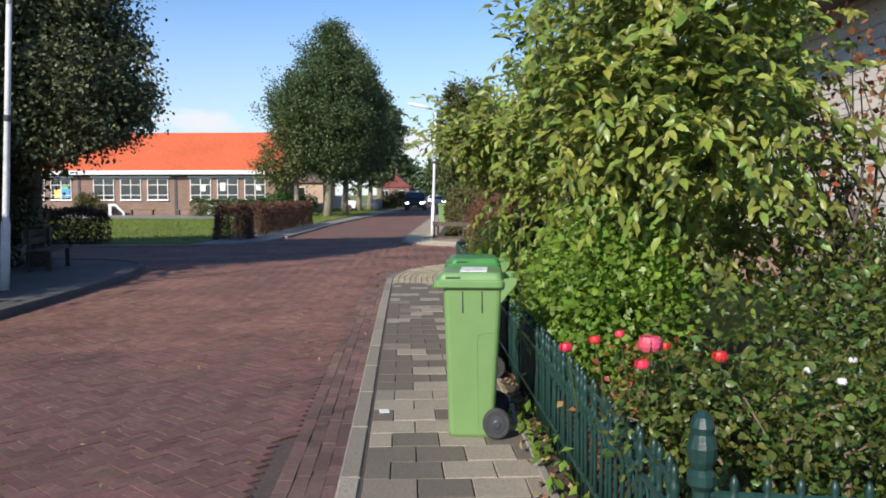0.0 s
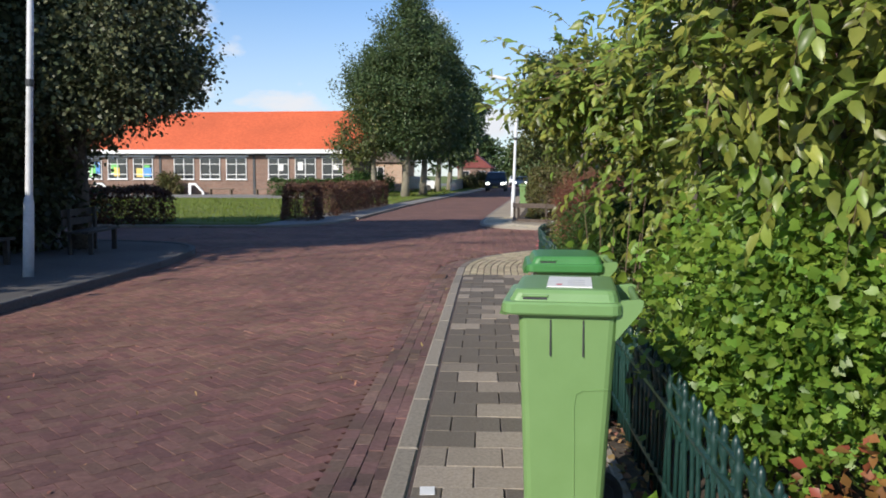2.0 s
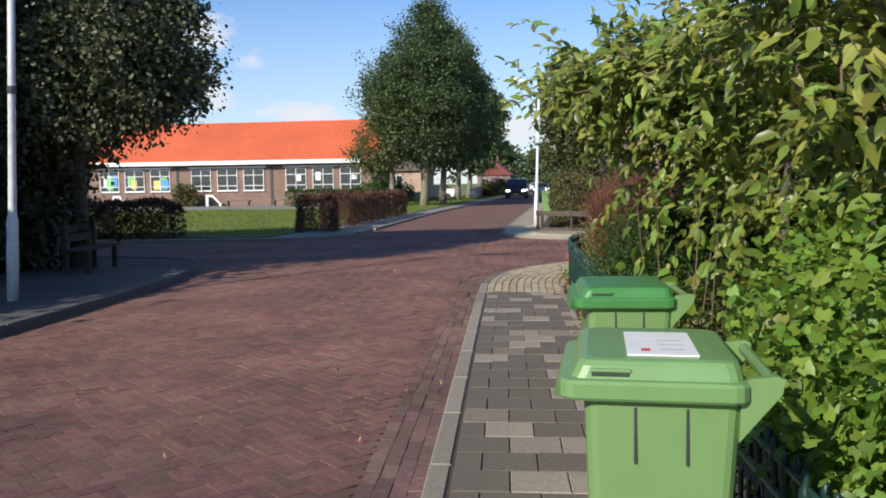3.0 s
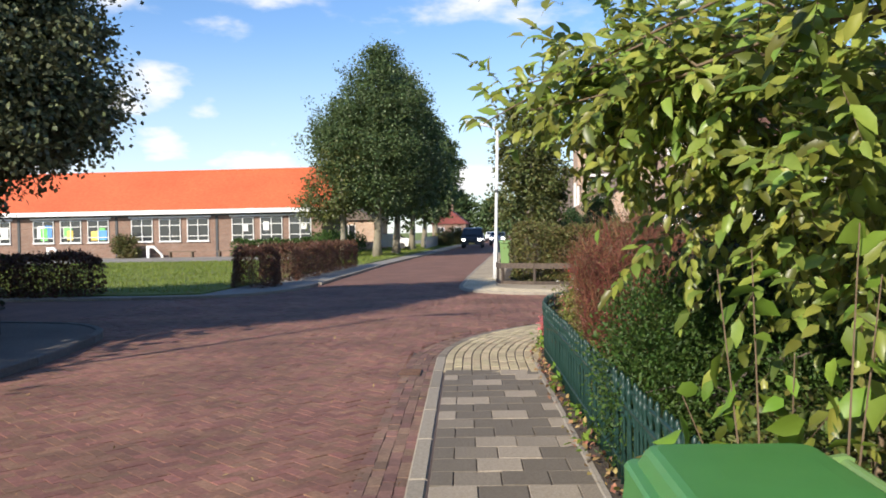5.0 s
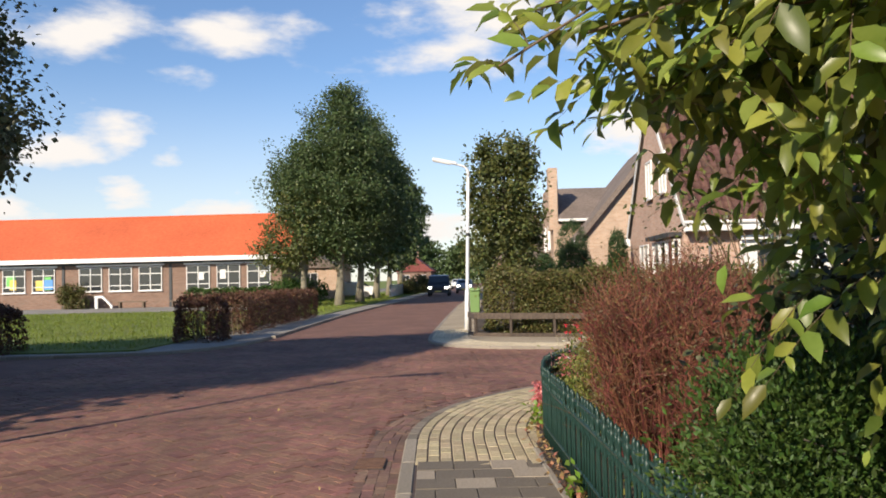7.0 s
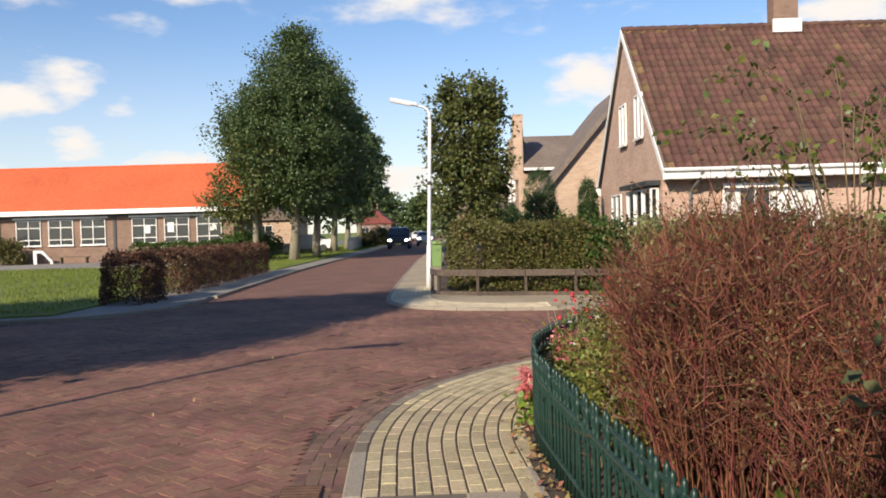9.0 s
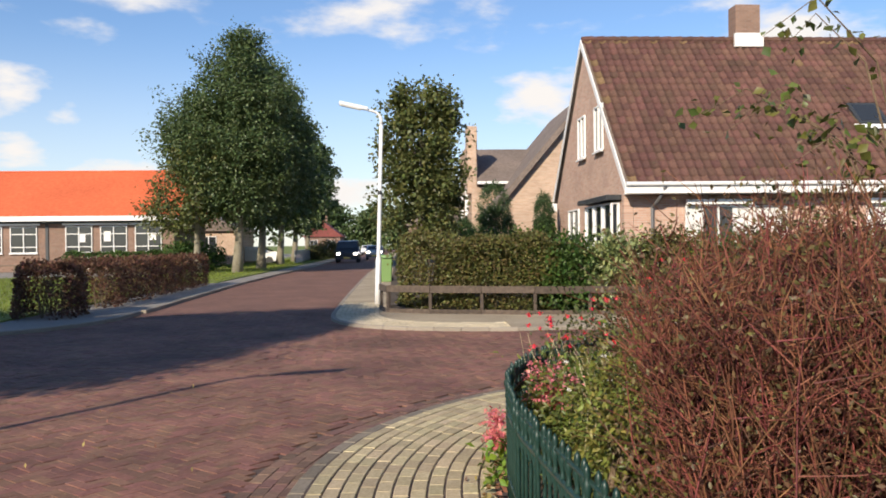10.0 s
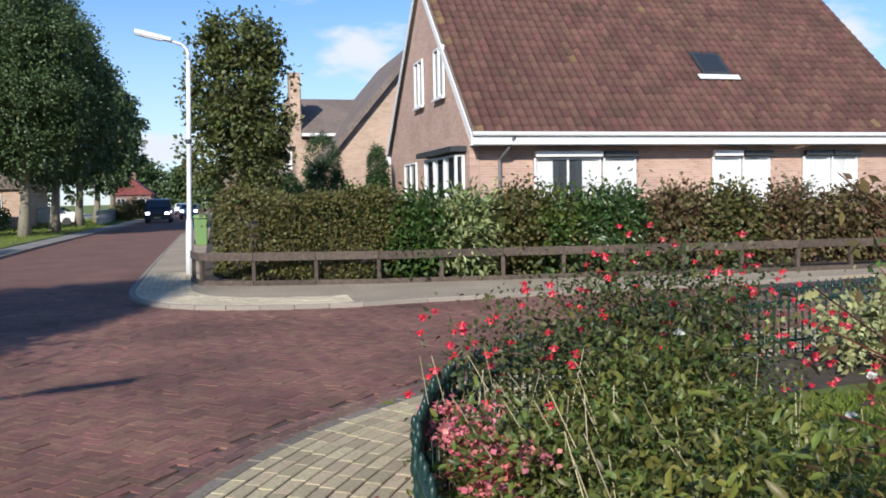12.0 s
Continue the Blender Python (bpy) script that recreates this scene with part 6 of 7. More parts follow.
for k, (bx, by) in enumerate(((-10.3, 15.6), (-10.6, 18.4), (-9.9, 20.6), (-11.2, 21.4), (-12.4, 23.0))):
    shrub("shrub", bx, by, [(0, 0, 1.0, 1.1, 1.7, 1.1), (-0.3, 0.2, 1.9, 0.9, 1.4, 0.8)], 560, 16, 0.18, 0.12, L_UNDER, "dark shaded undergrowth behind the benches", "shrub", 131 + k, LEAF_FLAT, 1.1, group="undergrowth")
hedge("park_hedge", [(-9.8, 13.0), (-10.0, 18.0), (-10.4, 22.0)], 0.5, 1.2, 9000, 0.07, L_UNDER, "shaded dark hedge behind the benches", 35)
hedge("beech_hedge", [(-19, 29.9), (-14, 29.9), (-11.3, 30.1)], 0.5, 1.0, 26000, 0.07, L_BEECH, "brown beech hedge along the lawn's edge", 36)

# red-brown beech hedges by the school corner
hedge("beech_hedge", [(-8.05, 32.3), (-8.1, 33.2), (-8.15, 34.3)], 0.55, 1.04, 9000, 0.055, L_BEECH, "clipped red-brown beech hedge by the pavement", 37)
hedge("beech_hedge", [(-8.2, 35.3), (-8.25, 40), (-8.4, 47.5)], 0.55, 1.06, 26000, 0.06, L_BEECH, "long clipped red-brown beech hedge by the pavement", 38)
hedge("hedge", [(-19.5, 63.5), (-11.5, 61.5)], 0.5, 1.1, 7000, 0.12, L_YEW, "dark green low hedge before the school wall", 39)

# street trees beyond the junction
CROWN = [(-0.5, 0, 6.8, 3.5, 3.2, 2.6), (0.0, 0.3, 8.8, 3.3, 2.9, 2.2), (0.3, 0, 10.8, 2.3, 2.1, 1.6), (-0.1, -0.3, 4.2, 2.2, 2.2, 1.8), (0.45, 0, 12.3, 1.0, 1.0, 1.0), (-2.3, -0.6, 7.6, 2.0, 1.8, 1.8), (-1.2, -0.8, 4.8, 1.7, 1.7, 1.5), (1.6, 0.3, 6.2, 2.0, 2.0, 1.9)]
for k, (tx, ty, sc) in enumerate(((-9.3, 60.6, 1.0), (-9.1, 67.2, 1.0), (-9.3, 77.0, 0.98), (-9.6, 88.0, 0.95), (-9.8, 100.0, 0.95))):
    bl = [tuple(v * sc for v in b) for b in CROWN]
    tree(tx, ty, 2.4, 0.26, bl, 3600 if k < 2 else 900, 26, 0.26, 0.125 if k < 2 else 0.26, L_TREE, M_BARKPALE, "tall dense street tree with an ovate crown", 41 + k, "street trees", (0.3, 0.0), LEAF_FLAT, 1.2, lobes=190 if k < 2 else 60, lobe_r=0.85)
tree(-11.2, 59.6, 2.0, 0.2, [(-0.6, 0, 4.0, 1.9, 1.9, 1.7), (0.2, 0, 5.8, 1.7, 1.7, 1.6), (-1.3, -0.3, 3.2, 1.4, 1.4, 0.9)], 330, 22, 0.28, 0.15, L_CORNER, M_BARKPALE, "small street tree before the school's end", 47, "street trees", shape=LEAF_FLAT, width=1.2)
for k, (tx, ty, hh) in enumerate(((-5.2, 172, 8.0), (1.5, 165, 8.0), (-14, 180, 9), (7, 150, 8), (-24, 130, 9), (-40, 120, 8), (14, 120, 9), (26, 90, 9))):
    tree(tx, ty, 2.0, 0.3, [(0, 0, hh * 0.5, 4, 4, hh * 0.34), (0.5, 0, hh * 0.75, 2.8, 2.8, hh * 0.26)], 320, 16, 0.6, 0.6, L_TREE, M_BARK, "distant dark green roadside tree", 51 + k, "distant trees", shape=LEAF_FLAT, width=1.2)
for k, (bx, by, br, bh) in enumerate(((-7.9, 104, 1.1, 1.8), (-8.5, 96, 0.8, 1.2), (-12.0, 63.0, 1.5, 1.5), (-13.6, 64.0, 1.2, 1.4))):
    shrub("bush", bx, by, [(0, 0, bh * 0.5, br, br, bh * 0.5)], 240, 14, 0.2, 0.16, L_YEW if k > 1 else L_HEDGE, "rounded green bush under the street trees", "bush", 61 + k, LEAF_FLAT, group="bushes")

shrub("bush", -27.9, 65.4, [(0, 0, 0.75, 0.95, 0.6, 0.75), (-0.4, 0, 1.0, 0.6, 0.5, 0.6)], 260, 14, 0.14, 0.13, L_HEDGE, "rounded olive bush against the school wall", "bush", 68, LEAF_FLAT, group="bushes")
shrub("shrub", -10.4, 16.9, [(0, 0, 0.8, 0.7, 0.9, 0.75), (0.1, 0.9, 0.6, 0.6, 0.8, 0.6)], 380, 14, 0.12, 0.08, L_PALE, "light-leaved shrub at the park's edge", "shrub", 69, LEAF_FLAT, 1.0, group="undergrowth")

# corner tree beside the lamp, far garden
tree(0.15, 40.0, 1.2, 0.13, [(-0.15, 0, 2.4, 1.35, 1.2, 1.3), (-0.1, 0, 4.0, 1.4, 1.2, 1.4), (0.45, 0, 5.6, 0.6, 0.7, 1.0), (-0.6, 0, 5.5, 0.65, 0.6, 0.9), (0.75, 0, 2.9, 0.65, 0.8, 0.9)], 850, 26, 0.15, 0.11, L_CORNER, M_BARK, "loose upright ivy-green tree behind the corner hedge", 71, shape=LEAF_FLAT, width=1.2, rough=0.25, lobes=75, lobe_r=0.42)
hedge("hedge", [(0.05, 36.5), (0.1, 34.4), (0.55, 33.3), (2.3, 32.75), (2.9, 32.6)], 0.56, 1.56, 40000, 0.06, L_HEDGE, "clipped mixed green and brown corner hedge", 72, wave=0.13)
for k, (bx, by, rx, hh, lm, ll, wd) in enumerate(((2.95, 32.45, 0.5, 1.5, L_YEW, 0.09, 0.9), (3.9, 32.45, 0.68, 1.5, L_VARIEG, 0.15, 0.5), (4.85, 32.35, 0.5, 1.55, L_HEDGE, 0.085, 1.0), (5.6, 32.3, 0.5, 1.5, L_GARDEN, 0.1, 0.8), (6.75, 32.3, 0.95, 1.58, L_LAURELDARK, 0.12, 0.6), (8.1, 32.2, 0.7, 1.5, L_BROWNED, 0.09, 1.0), (9.3, 32.2, 0.85, 1.55, L_HEDGE, 0.1, 0.9), (10.8, 32.1, 0.95, 1.5, L_BROWNED, 0.09, 1.0), (12.4, 32.0, 1.0, 1.45, L_BROWNED, 0.1, 1.0), (14.2, 31.9, 1.1, 1.5, L_HEDGE, 0.1, 1.0), (16.2, 31.8, 1.2, 1.5, L_HEDGE, 0.1, 1.0), (18.4, 31.8, 1.2, 1.6, L_YEW, 0.1, 1.0))):
    shrub("shrub", bx, by, [(0, 0, hh * 0.45, rx, 0.75, hh * 0.5), (0.3, 0.1, hh * 0.7, rx * 0.7, 0.6, hh * 0.34)], 420, 14, 0.13, ll, lm,
          {L_VARIEG: "cream and green variegated shrub behind the rail fence", L_BROWNED: "reddish-brown autumn shrub behind the rail fence", L_LAURELDARK: "glossy dark green shrub behind the rail fence"}.get(lm, "mixed green garden shrub behind the rail fence"), "shrub", 73 + k, LEAF_FOLD, wd, group="shrubs behind the rail fence")
for k, (bx, by, br, bh) in enumerate(((3.1, 46.5, 0.85, 3.8), (2.0, 47.5, 0.6, 2.4), (4.75, 45.0, 0.45, 3.2))):
    shrub("cypress", bx, by, [(0, 0, bh * 0.35, br, br, bh * 0.4), (0, 0, bh * 0.68, br * 0.72, br * 0.72, bh * 0.32)], 1300, 16, 0.055, 0.07, L_CYPRESS, "dense dark green clipped cypress", "conifer", 91 + k, LEAF_FLAT, 0.6, shell=0.8, rough=0.07, up=0.2, droop=-0.8, group="cypresses")
for k in range(3):
    shrub("shrub", 1.8 + 1.4 * k, 42.5 + k, [(0, 0, 0.9, 0.9, 0.8, 0.9)], 260, 14, 0.15, 0.12, L_YEW, "dark green shrub in the far garden", "shrub", 95 + k, LEAF_FLAT, group="far garden shrubs")

# the large olive-green shrub over the fence
MAG = [(1.3, 0.2, 2.3, 1.2, 1.4, 0.9), (0.75, -1.2, 1.9, 0.8, 0.9, 0.8), (0.95, 1.2, 2.0, 1.0, 0.9, 0.6), (1.15, -1.9, 2.2, 0.95, 1.0, 1.1), (1.6, -0.4, 2.9, 1.2, 1.5, 0.7), (1.05, -0.4, 2.7, 0.75, 1.2, 0.5),
       (0.25, 2.0, 2.3, 0.6, 0.7, 0.36), (1.1, -1.6, 3.0, 0.95, 1.1, 0.6), (1.7, 1.4, 1.7, 0.9, 1.0, 0.7),
       (0.25, 2.5, 2.2, 0.6, 0.55, 0.36), (1.0, 2.3, 1.9, 0.8, 0.7, 0.5), (1.35, 2.8, 2.1, 0.9, 0.6, 0.6),
       (2.2, -0.6, 1.7, 0.8, 1.0, 1.0), (2.2, 0.3, 2.4, 0.8, 1.0, 0.8), (0.62, 2.6, 1.62, 0.36, 0.45, 0.36), (0.58, 0.85, 1.35, 0.22, 0.3, 0.36), (1.3, 3.1, 1.55, 0.7, 0.5, 0.5), (0.4, 2.6, 2.3, 0.6, 0.5, 0.4), (-0.5, 2.5, 1.98, 0.3, 0.3, 0.2), (-0.15, 2.45, 2.0, 0.34, 0.36, 0.24)]


def overhead_clear(x, y, z):
    """The pavement under the boughs stays free."""
    px = 0.18 - 0.065 * np.clip(y - 5.0, 0, 20)
    gap = np.where(y < 11.4, 1.0, np.where(y > 12.6, 0.46, 1.0 - 0.45 * (y - 11.4)))
    return np.hypot(x - px, z - 1.55) > gap


mag = empty("large_shrub", 0.3, 11.2, 0.09, 0, "tall olive-green broadleaf shrub hanging over the fence", "shrub")
lp, ways, cen = clumps(lumps(MAG, 330, 0.36, 99, 0.6) + MAG, 3500, 1, 0.04, 101, 0.6, 0.3)
SPRIG = 11
BOUGHS = [((1.0, 1.1, 2.3), tip_) for tip_ in ((-0.72, 2.5, 2.08), (-0.5, 2.35, 2.12), (-0.25, 2.7, 2.0), (-0.35, 2.2, 2.2), (0.1, 2.5, 2.35), (0.15, 2.75, 2.0), (-0.6, 2.7, 2.3), (0.0, 2.9, 2.2))]
for root_, tip_ in BOUGHS:
    f_ = np.linspace(0.35, 1.0, 13)[:, None]
    way_ = (np.array(tip_) - np.array(root_)) / np.linalg.norm(np.array(tip_) - np.array(root_))
    lp = np.vstack([lp, np.array(root_) * (1 - f_) + np.array(tip_) * f_])
    ways = np.vstack([ways, np.tile(way_, (13, 1))])
sp, sw = sprigs(lp, ways, 0.34, SPRIG, 0.1, 104, 0.3)
clear = overhead_clear(sp[:, :, 0] + 0.3, sp[:, :, 1] + 11.2, sp[:, :, 2] + 0.09).all(axis=1) & (sp[:, -1, 2] > 0.5) & ((sp[:, :, 0].min(axis=1) > 0.0) | (sp[:, -1, 1] > 1.5))
sp, sw = sp[clear], sw[clear]
part("foliage", set_leaves("foliage", sp.reshape(-1, 3), sw.reshape(-1, 3), 0.086, L_MAG, LEAF_FINE_TRI, 0.6, 102, 0.45), None, mag)
# the leafy twigs themselves: three-sided, tapered
tw_off = np.array([(0.0026, 0, 0), (-0.0013, 0.0022, 0), (-0.0013, -0.0022, 0)])
tw_at = sp[:, [0, 3, 6, 10], :][:, :, None, :] + tw_off[None, None] * np.array([1.0, 0.8, 0.6, 0.3])[None, :, None, None]
tw_f = np.array([(3 * a_ + b_, 3 * a_ + (b_ + 1) % 3, 3 * a_ + 3 + (b_ + 1) % 3, 3 * a_ + 3 + b_) for a_ in range(3) for b_ in range(3)])
tagged(part("leafy_twig", fast_mesh("leafy_twig", tw_at.reshape(-1, 3), (tw_f[None] + (np.arange(len(sp)) * 12)[:, None, None]).reshape(-1, 4), M_TWIG), None, mag), kind="stuff")
mr = random.Random(103)
okc = cen[overhead_clear(cen[:, 0] + 0.3, cen[:, 1] + 11.2, cen[:, 2] + 0.09)]
for k in range(9):
    a, b = mr.uniform(0.9, 1.7), mr.uniform(-1.4, 1.2)
    stem_top = (a + mr.uniform(-0.2, 0.3), b + mr.uniform(-0.3, 0.3), mr.uniform(1.6, 2.4))
    part("stem", limbs(bmesh.new(), (a, b, 0), [stem_top], 0.045, 110 + k, 7, 0.0), M_BARK, mag, smooth=True)
    bm = bmesh.new()
    near = sorted(okc.tolist(), key=lambda c: (Vector(c) - Vector(stem_top)).length)
    for q in range(14):
        limbs(bm, stem_top, [near[min(len(near) - 1, 12 + q * 22)]], 0.016, 130 + k * 20 + q, 5, 0.05)
    tagged(part("twig_tangle", bm, M_TWIG, mag, smooth=True), kind="stuff")
for k, (root_, tip_) in enumerate(BOUGHS):
    part("bough", limbs(bmesh.new(), root_, [tip_], 0.013, 260 + k, 5, 0.05), M_TWIG, mag, smooth=True)
# bright sapling in front of the dark gap
sap = empty("sapling", 0.52, 11.85, 0.09, 0, "thin sapling with large bright yellow-green leaves", "sapling")
sl = []
for k, (dx, dy, hh) in enumerate(((-0.12, 0.0, 1.36), (0.0, 0.05, 1.42), (0.1, -0.05, 1.1), (-0.22, 0.1, 0.95), (0.2, -0.3, 1.5), (0.3, -0.2, 1.35), (0.26, -0.45, 1.2))):
    pts = [(0.02 * k, 0, 0), (dx * 0.4 + 0.02 * k, dy, hh * 0.5), (dx, dy, hh)]
    bm = bmesh.new()
    tube(bm, pts, [0.006, 0.004, 0.002], 5)
    part("stem", bm, M_TWIG, sap)
    for q in range(11):
        f = 0.35 + 0.065 * q
        sl.append((dx * f + mr.uniform(-0.03, 0.03), dy * f + mr.uniform(-0.03, 0.03), hh * f))
part("foliage", leaves("foliage", sl, 0.108, L_IVY, LEAF_FINE_TRI, 0.75, None, up=0.6, droop=0.3, seed=140), None, sap)
# climber with fresh green leaves on the fence
shrub("climber", 1.12, 9.75, [(-0.05, 0.0, 0.75, 0.36, 0.7, 0.5), (0.1, -0.5, 0.8, 0.38, 0.5, 0.45), (0.0, 0.6, 0.8, 0.38, 0.55, 0.45)], 1350, 14, 0.08, 0.040, L_IVY, "fresh light green climber spilling over the fence", "climber", 102, LEAF_LOBE, 1.0, M_TWIG, 14, 0.6)
# mixed shrubs at the near end
shrub("shrub", 2.9, 8.6, [(0, 0, 0.7, 0.9, 0.9, 0.65), (0.5, 0.8, 0.9, 0.9, 1.0, 0.6), (-0.6, -0.2, 0.65, 0.7, 0.7, 0.55)], 620, 15, 0.14, 0.048, L_GARDEN, "green shrub with ragged twigs in the front garden", "shrub", 103, LEAF_FINE_TRI, 0.75, M_BARK, 30, group="front garden shrubs")
shrub("shrub", 1.6, 7.7, [(0, 0, 0.42, 0.5, 0.6, 0.38), (0.5, -0.3, 0.4, 0.6, 0.5, 0.36), (1.0, 0.1, 0.45, 0.6, 0.6, 0.4)], 460, 14, 0.10, 0.042, L_GARDEN, "low green leafy shrub in the front garden", "shrub", 104, LEAF_FINE_TRI, 0.75, M_TWIG, 20, group="front garden shrubs")
rose = shrub("rose_bush", 1.15, 6.78, [(0, 0.1, 0.58, 0.32, 0.26, 0.36), (-0.14, 0.2, 0.62, 0.16, 0.26, 0.34), (0.5, 0.1, 0.5, 0.45, 0.32, 0.36), (-0.1, 0.25, 0.72, 0.2, 0.3, 0.2)], 430, 11, 0.075, 0.036, L_GARDEN, "rose bush with green leaves and red blooms", "rose bush", 107, LEAF_FINE_TRI, 0.9, M_TWIG, 20)


def bloom(owner, x, y, z, r, material, seed, petals=34, name="bloom"):
    """A flower head: cupped petals round a centre, and its stalk."""
    rng = np.random.default_rng(seed)
    d = rng.normal(0, 1, (petals, 3))
    d[:, 2] = abs(d[:, 2]) * 0.8
    d /= np.linalg.norm(d, axis=1)[:, None]
    c = np.array([x, y, z]) + d * r * 0.25
    part(name, leaves(name, c, r * 0.8, material, LEAF_LOBE, 1.15, d * 1.5, up=0.8, droop=-0.3, seed=seed, spread=0.2), None, owner)


def rose_bloom(owner, x, y, z, r, material, seed):
    """A full rose: three rings of cupped petals, the tips rolled outwards."""
    rng = random.Random(seed)
    v, f = [], []
    for size, petals, low, high in ((1.0, 6, 125, 48), (0.8, 5, 120, 30), (0.52, 4, 110, 12)):
        turn = rng.uniform(0, 6.28)
        for p in range(petals):
            mid, span, base = turn + 6.28 * p / petals, 6.28 / petals * 0.72, len(v)
            for i in range(4):
                polar = radians(low + (high - low) * i / 3)
                for j in range(4):
                    az = mid + span * (j / 3 - 0.5) * (1.0 if i else 0.7) * 1.25
                    rad = r * size * (1.0 + 0.10 * (i == 3) + rng.uniform(-0.03, 0.03)) * (1 + 0.06 * (p % 2))
                    v.append((x + rad * math.sin(polar) * math.cos(az), y + rad * math.sin(polar) * math.sin(az), z + rad * math.cos(polar) * 0.85))
            f += [(base + 4 * i + j, base + 4 * i + j + 1, base + 4 * i + j + 5, base + 4 * i + j + 4) for i in range(3) for j in range(3)]
    part("bloom", mesh_of("bloom", v, f, material), None, owner, smooth=True)


for k, (fx, fy, fz, fr, fm) in enumerate(((-0.30, -0.08, 0.99, 0.052, P_ROSE), (-0.58, 0.07, 0.95, 0.03, P_RED), (-0.49, -0.05, 1.0, 0.026, P_RED), (-0.04, -0.05, 0.94, 0.034, P_RED), (-0.24, -0.06, 0.98, 0.024, P_RED), (-0.41, -0.1, 1.03, 0.022, P_RED), (0.34, 0.1, 0.86, 0.022, P_WHITE), (0.42, 0.0, 0.84, 0.022, P_WHITE), (-0.33, -0.1, 0.92, 0.03, P_RED), (0.55, 0.2, 0.88, 0.02, P_WHITE))):
    rose_bloom(rose, fx, fy, fz, fr * 0.82, fm, 150 + k)
    bm = bmesh.new()
    tube(bm, [(fx + 0.06, fy + 0.12, fz - 0.26), (fx + 0.03, fy + 0.05, fz - 0.12), (fx, fy, fz - 0.02)], [0.003, 0.0026, 0.002], 5)
    part("stalk", bm, M_STALK, rose)
shrub("shrub", 1.2, 8.1, [(0, 0, 0.36, 0.28, 0.6, 0.3)], 120, 12, 0.08, 0.045, L_RUST, "rusty brown autumn shrub behind the fence", "shrub", 105, LEAF_FOLD, 1.0, group="front garden shrubs")
shrub("shrub", 3.2, 6.9, [(0, 0, 0.35, 0.7, 0.4, 0.35)], 160, 12, 0.1, 0.06, L_IVY, "light green low shrub by the near fence", "shrub", 106, LEAF_FOLD, 1.0, group="front garden shrubs")
shrub("shrub", 3.1, 9.8, [(0, 0, 1.9, 0.8, 0.8, 1.0), (0.6, 0.6, 2.6, 0.8, 0.8, 0.8)], 130, 7, 0.12, 0.06, L_RUST, "sparse dark-branched shrub with a few autumn leaves", "shrub", 112, LEAF_FOLD, 1.0, M_BARK, 60, group="front garden shrubs")
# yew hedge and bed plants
# added shrub: its dark leaves stand for the deep shade behind the yew
shrub("shrub", 1.85, 15.55, [(0, 0, 0.95, 0.95, 0.6, 0.95), (0.7, -0.3, 1.0, 0.8, 0.7, 0.95), (-0.45, 0.0, 0.95, 0.45, 0.5, 0.7)], 950, 16, 0.1, 0.06, L_UNDER, "dark evergreen shrub added for the shade behind the yew", "shrub", 109, LEAF_FLAT, 0.9, M_BARK, 16, group="front garden shrubs")
shrub("yew_bush", 1.24, 14.8, [(0.0, 0.0, 0.6, 0.8, 0.75, 0.56), (-0.62, -0.25, 0.62, 0.36, 0.55, 0.58), (0.8, -0.3, 0.55, 0.8, 0.7, 0.55), (-0.68, -0.4, 0.36, 0.28, 0.5, 0.42), (-0.3, -0.1, 0.85, 0.4, 0.5, 0.36)], 2700, 20, 0.06, 0.032, L_YEW, "dense dark green yew bush overhanging the fence", "bush", 107, LEAF_FLAT, 0.6, M_BARK, 12, 0.7, 0.12, up=0.2, droop=-0.5)
shrub("shrub", 1.35, 13.0, [(0, 0, 0.35, 0.75, 0.9, 0.32)], 260, 14, 0.09, 0.045, L_BED, "low mottled green ground shrub", "shrub", 108, LEAF_FLAT, 1.0, group="front garden shrubs")

# ---- corner flower bed ----
def twig_bush(name, x, y, h, spread, count, material, label, seed):
    """Many forked upright twigs fanning from one stool."""
    e = empty(name, x, y, 0.09, 0, label, "bush")
    rng = np.random.default_rng(seed)
    bm = bmesh.new()
    tips = []
    for k in range(count):
        a, f = rng.uniform(0, 2 * math.pi), math.sqrt(rng.random())
        tip = Vector((spread * f * math.cos(a), spread * f * math.sin(a), h * (0.72 + 0.28 * rng.random()) * (1.0 - 0.22 * f * f)))
        root = Vector((0.4 * spread * f * math.cos(a) + rng.normal(0, 0.1), 0.4 * spread * f * math.sin(a) + rng.normal(0, 0.1), 0.0))
        mid = root.lerp(tip, 0.5) + Vector((rng.normal(0, 0.11), rng.normal(0, 0.11), 0.05))
        tube(bm, [root, root.lerp(mid, 0.5), mid, mid.lerp(tip, 0.55) + Vector((rng.normal(0, 0.03), rng.normal(0, 0.03), 0)), tip], [0.0052, 0.0044, 0.0034, 0.0023, 0.0012], 4, False)
        for q in range(13):
            s = mid.lerp(tip, rng.uniform(-0.6, 0.9))
            t = s + Vector((rng.normal(0, 0.13), rng.normal(0, 0.13), rng.uniform(0.02, 0.24)))
            tube(bm, [s, s.lerp(t, 0.5) + Vector((rng.normal(0, 0.015), rng.normal(0, 0.015), 0)), t], [0.0024, 0.0019, 0.001], 3, False)
            tips.append(t)
    tagged(part("twig_tangle", bm, material, e), kind="stuff")
    tips = np.array(tips)
    pick = rng.choice(len(tips), int(len(tips) * 1.8))
    part("foliage", leaves("foliage", tips[pick] + rng.normal(0, 0.05, (len(pick), 3)), 0.024, L_BROWNED, LEAF_FLAT, 0.7, None, seed=seed), None, e)
    return e


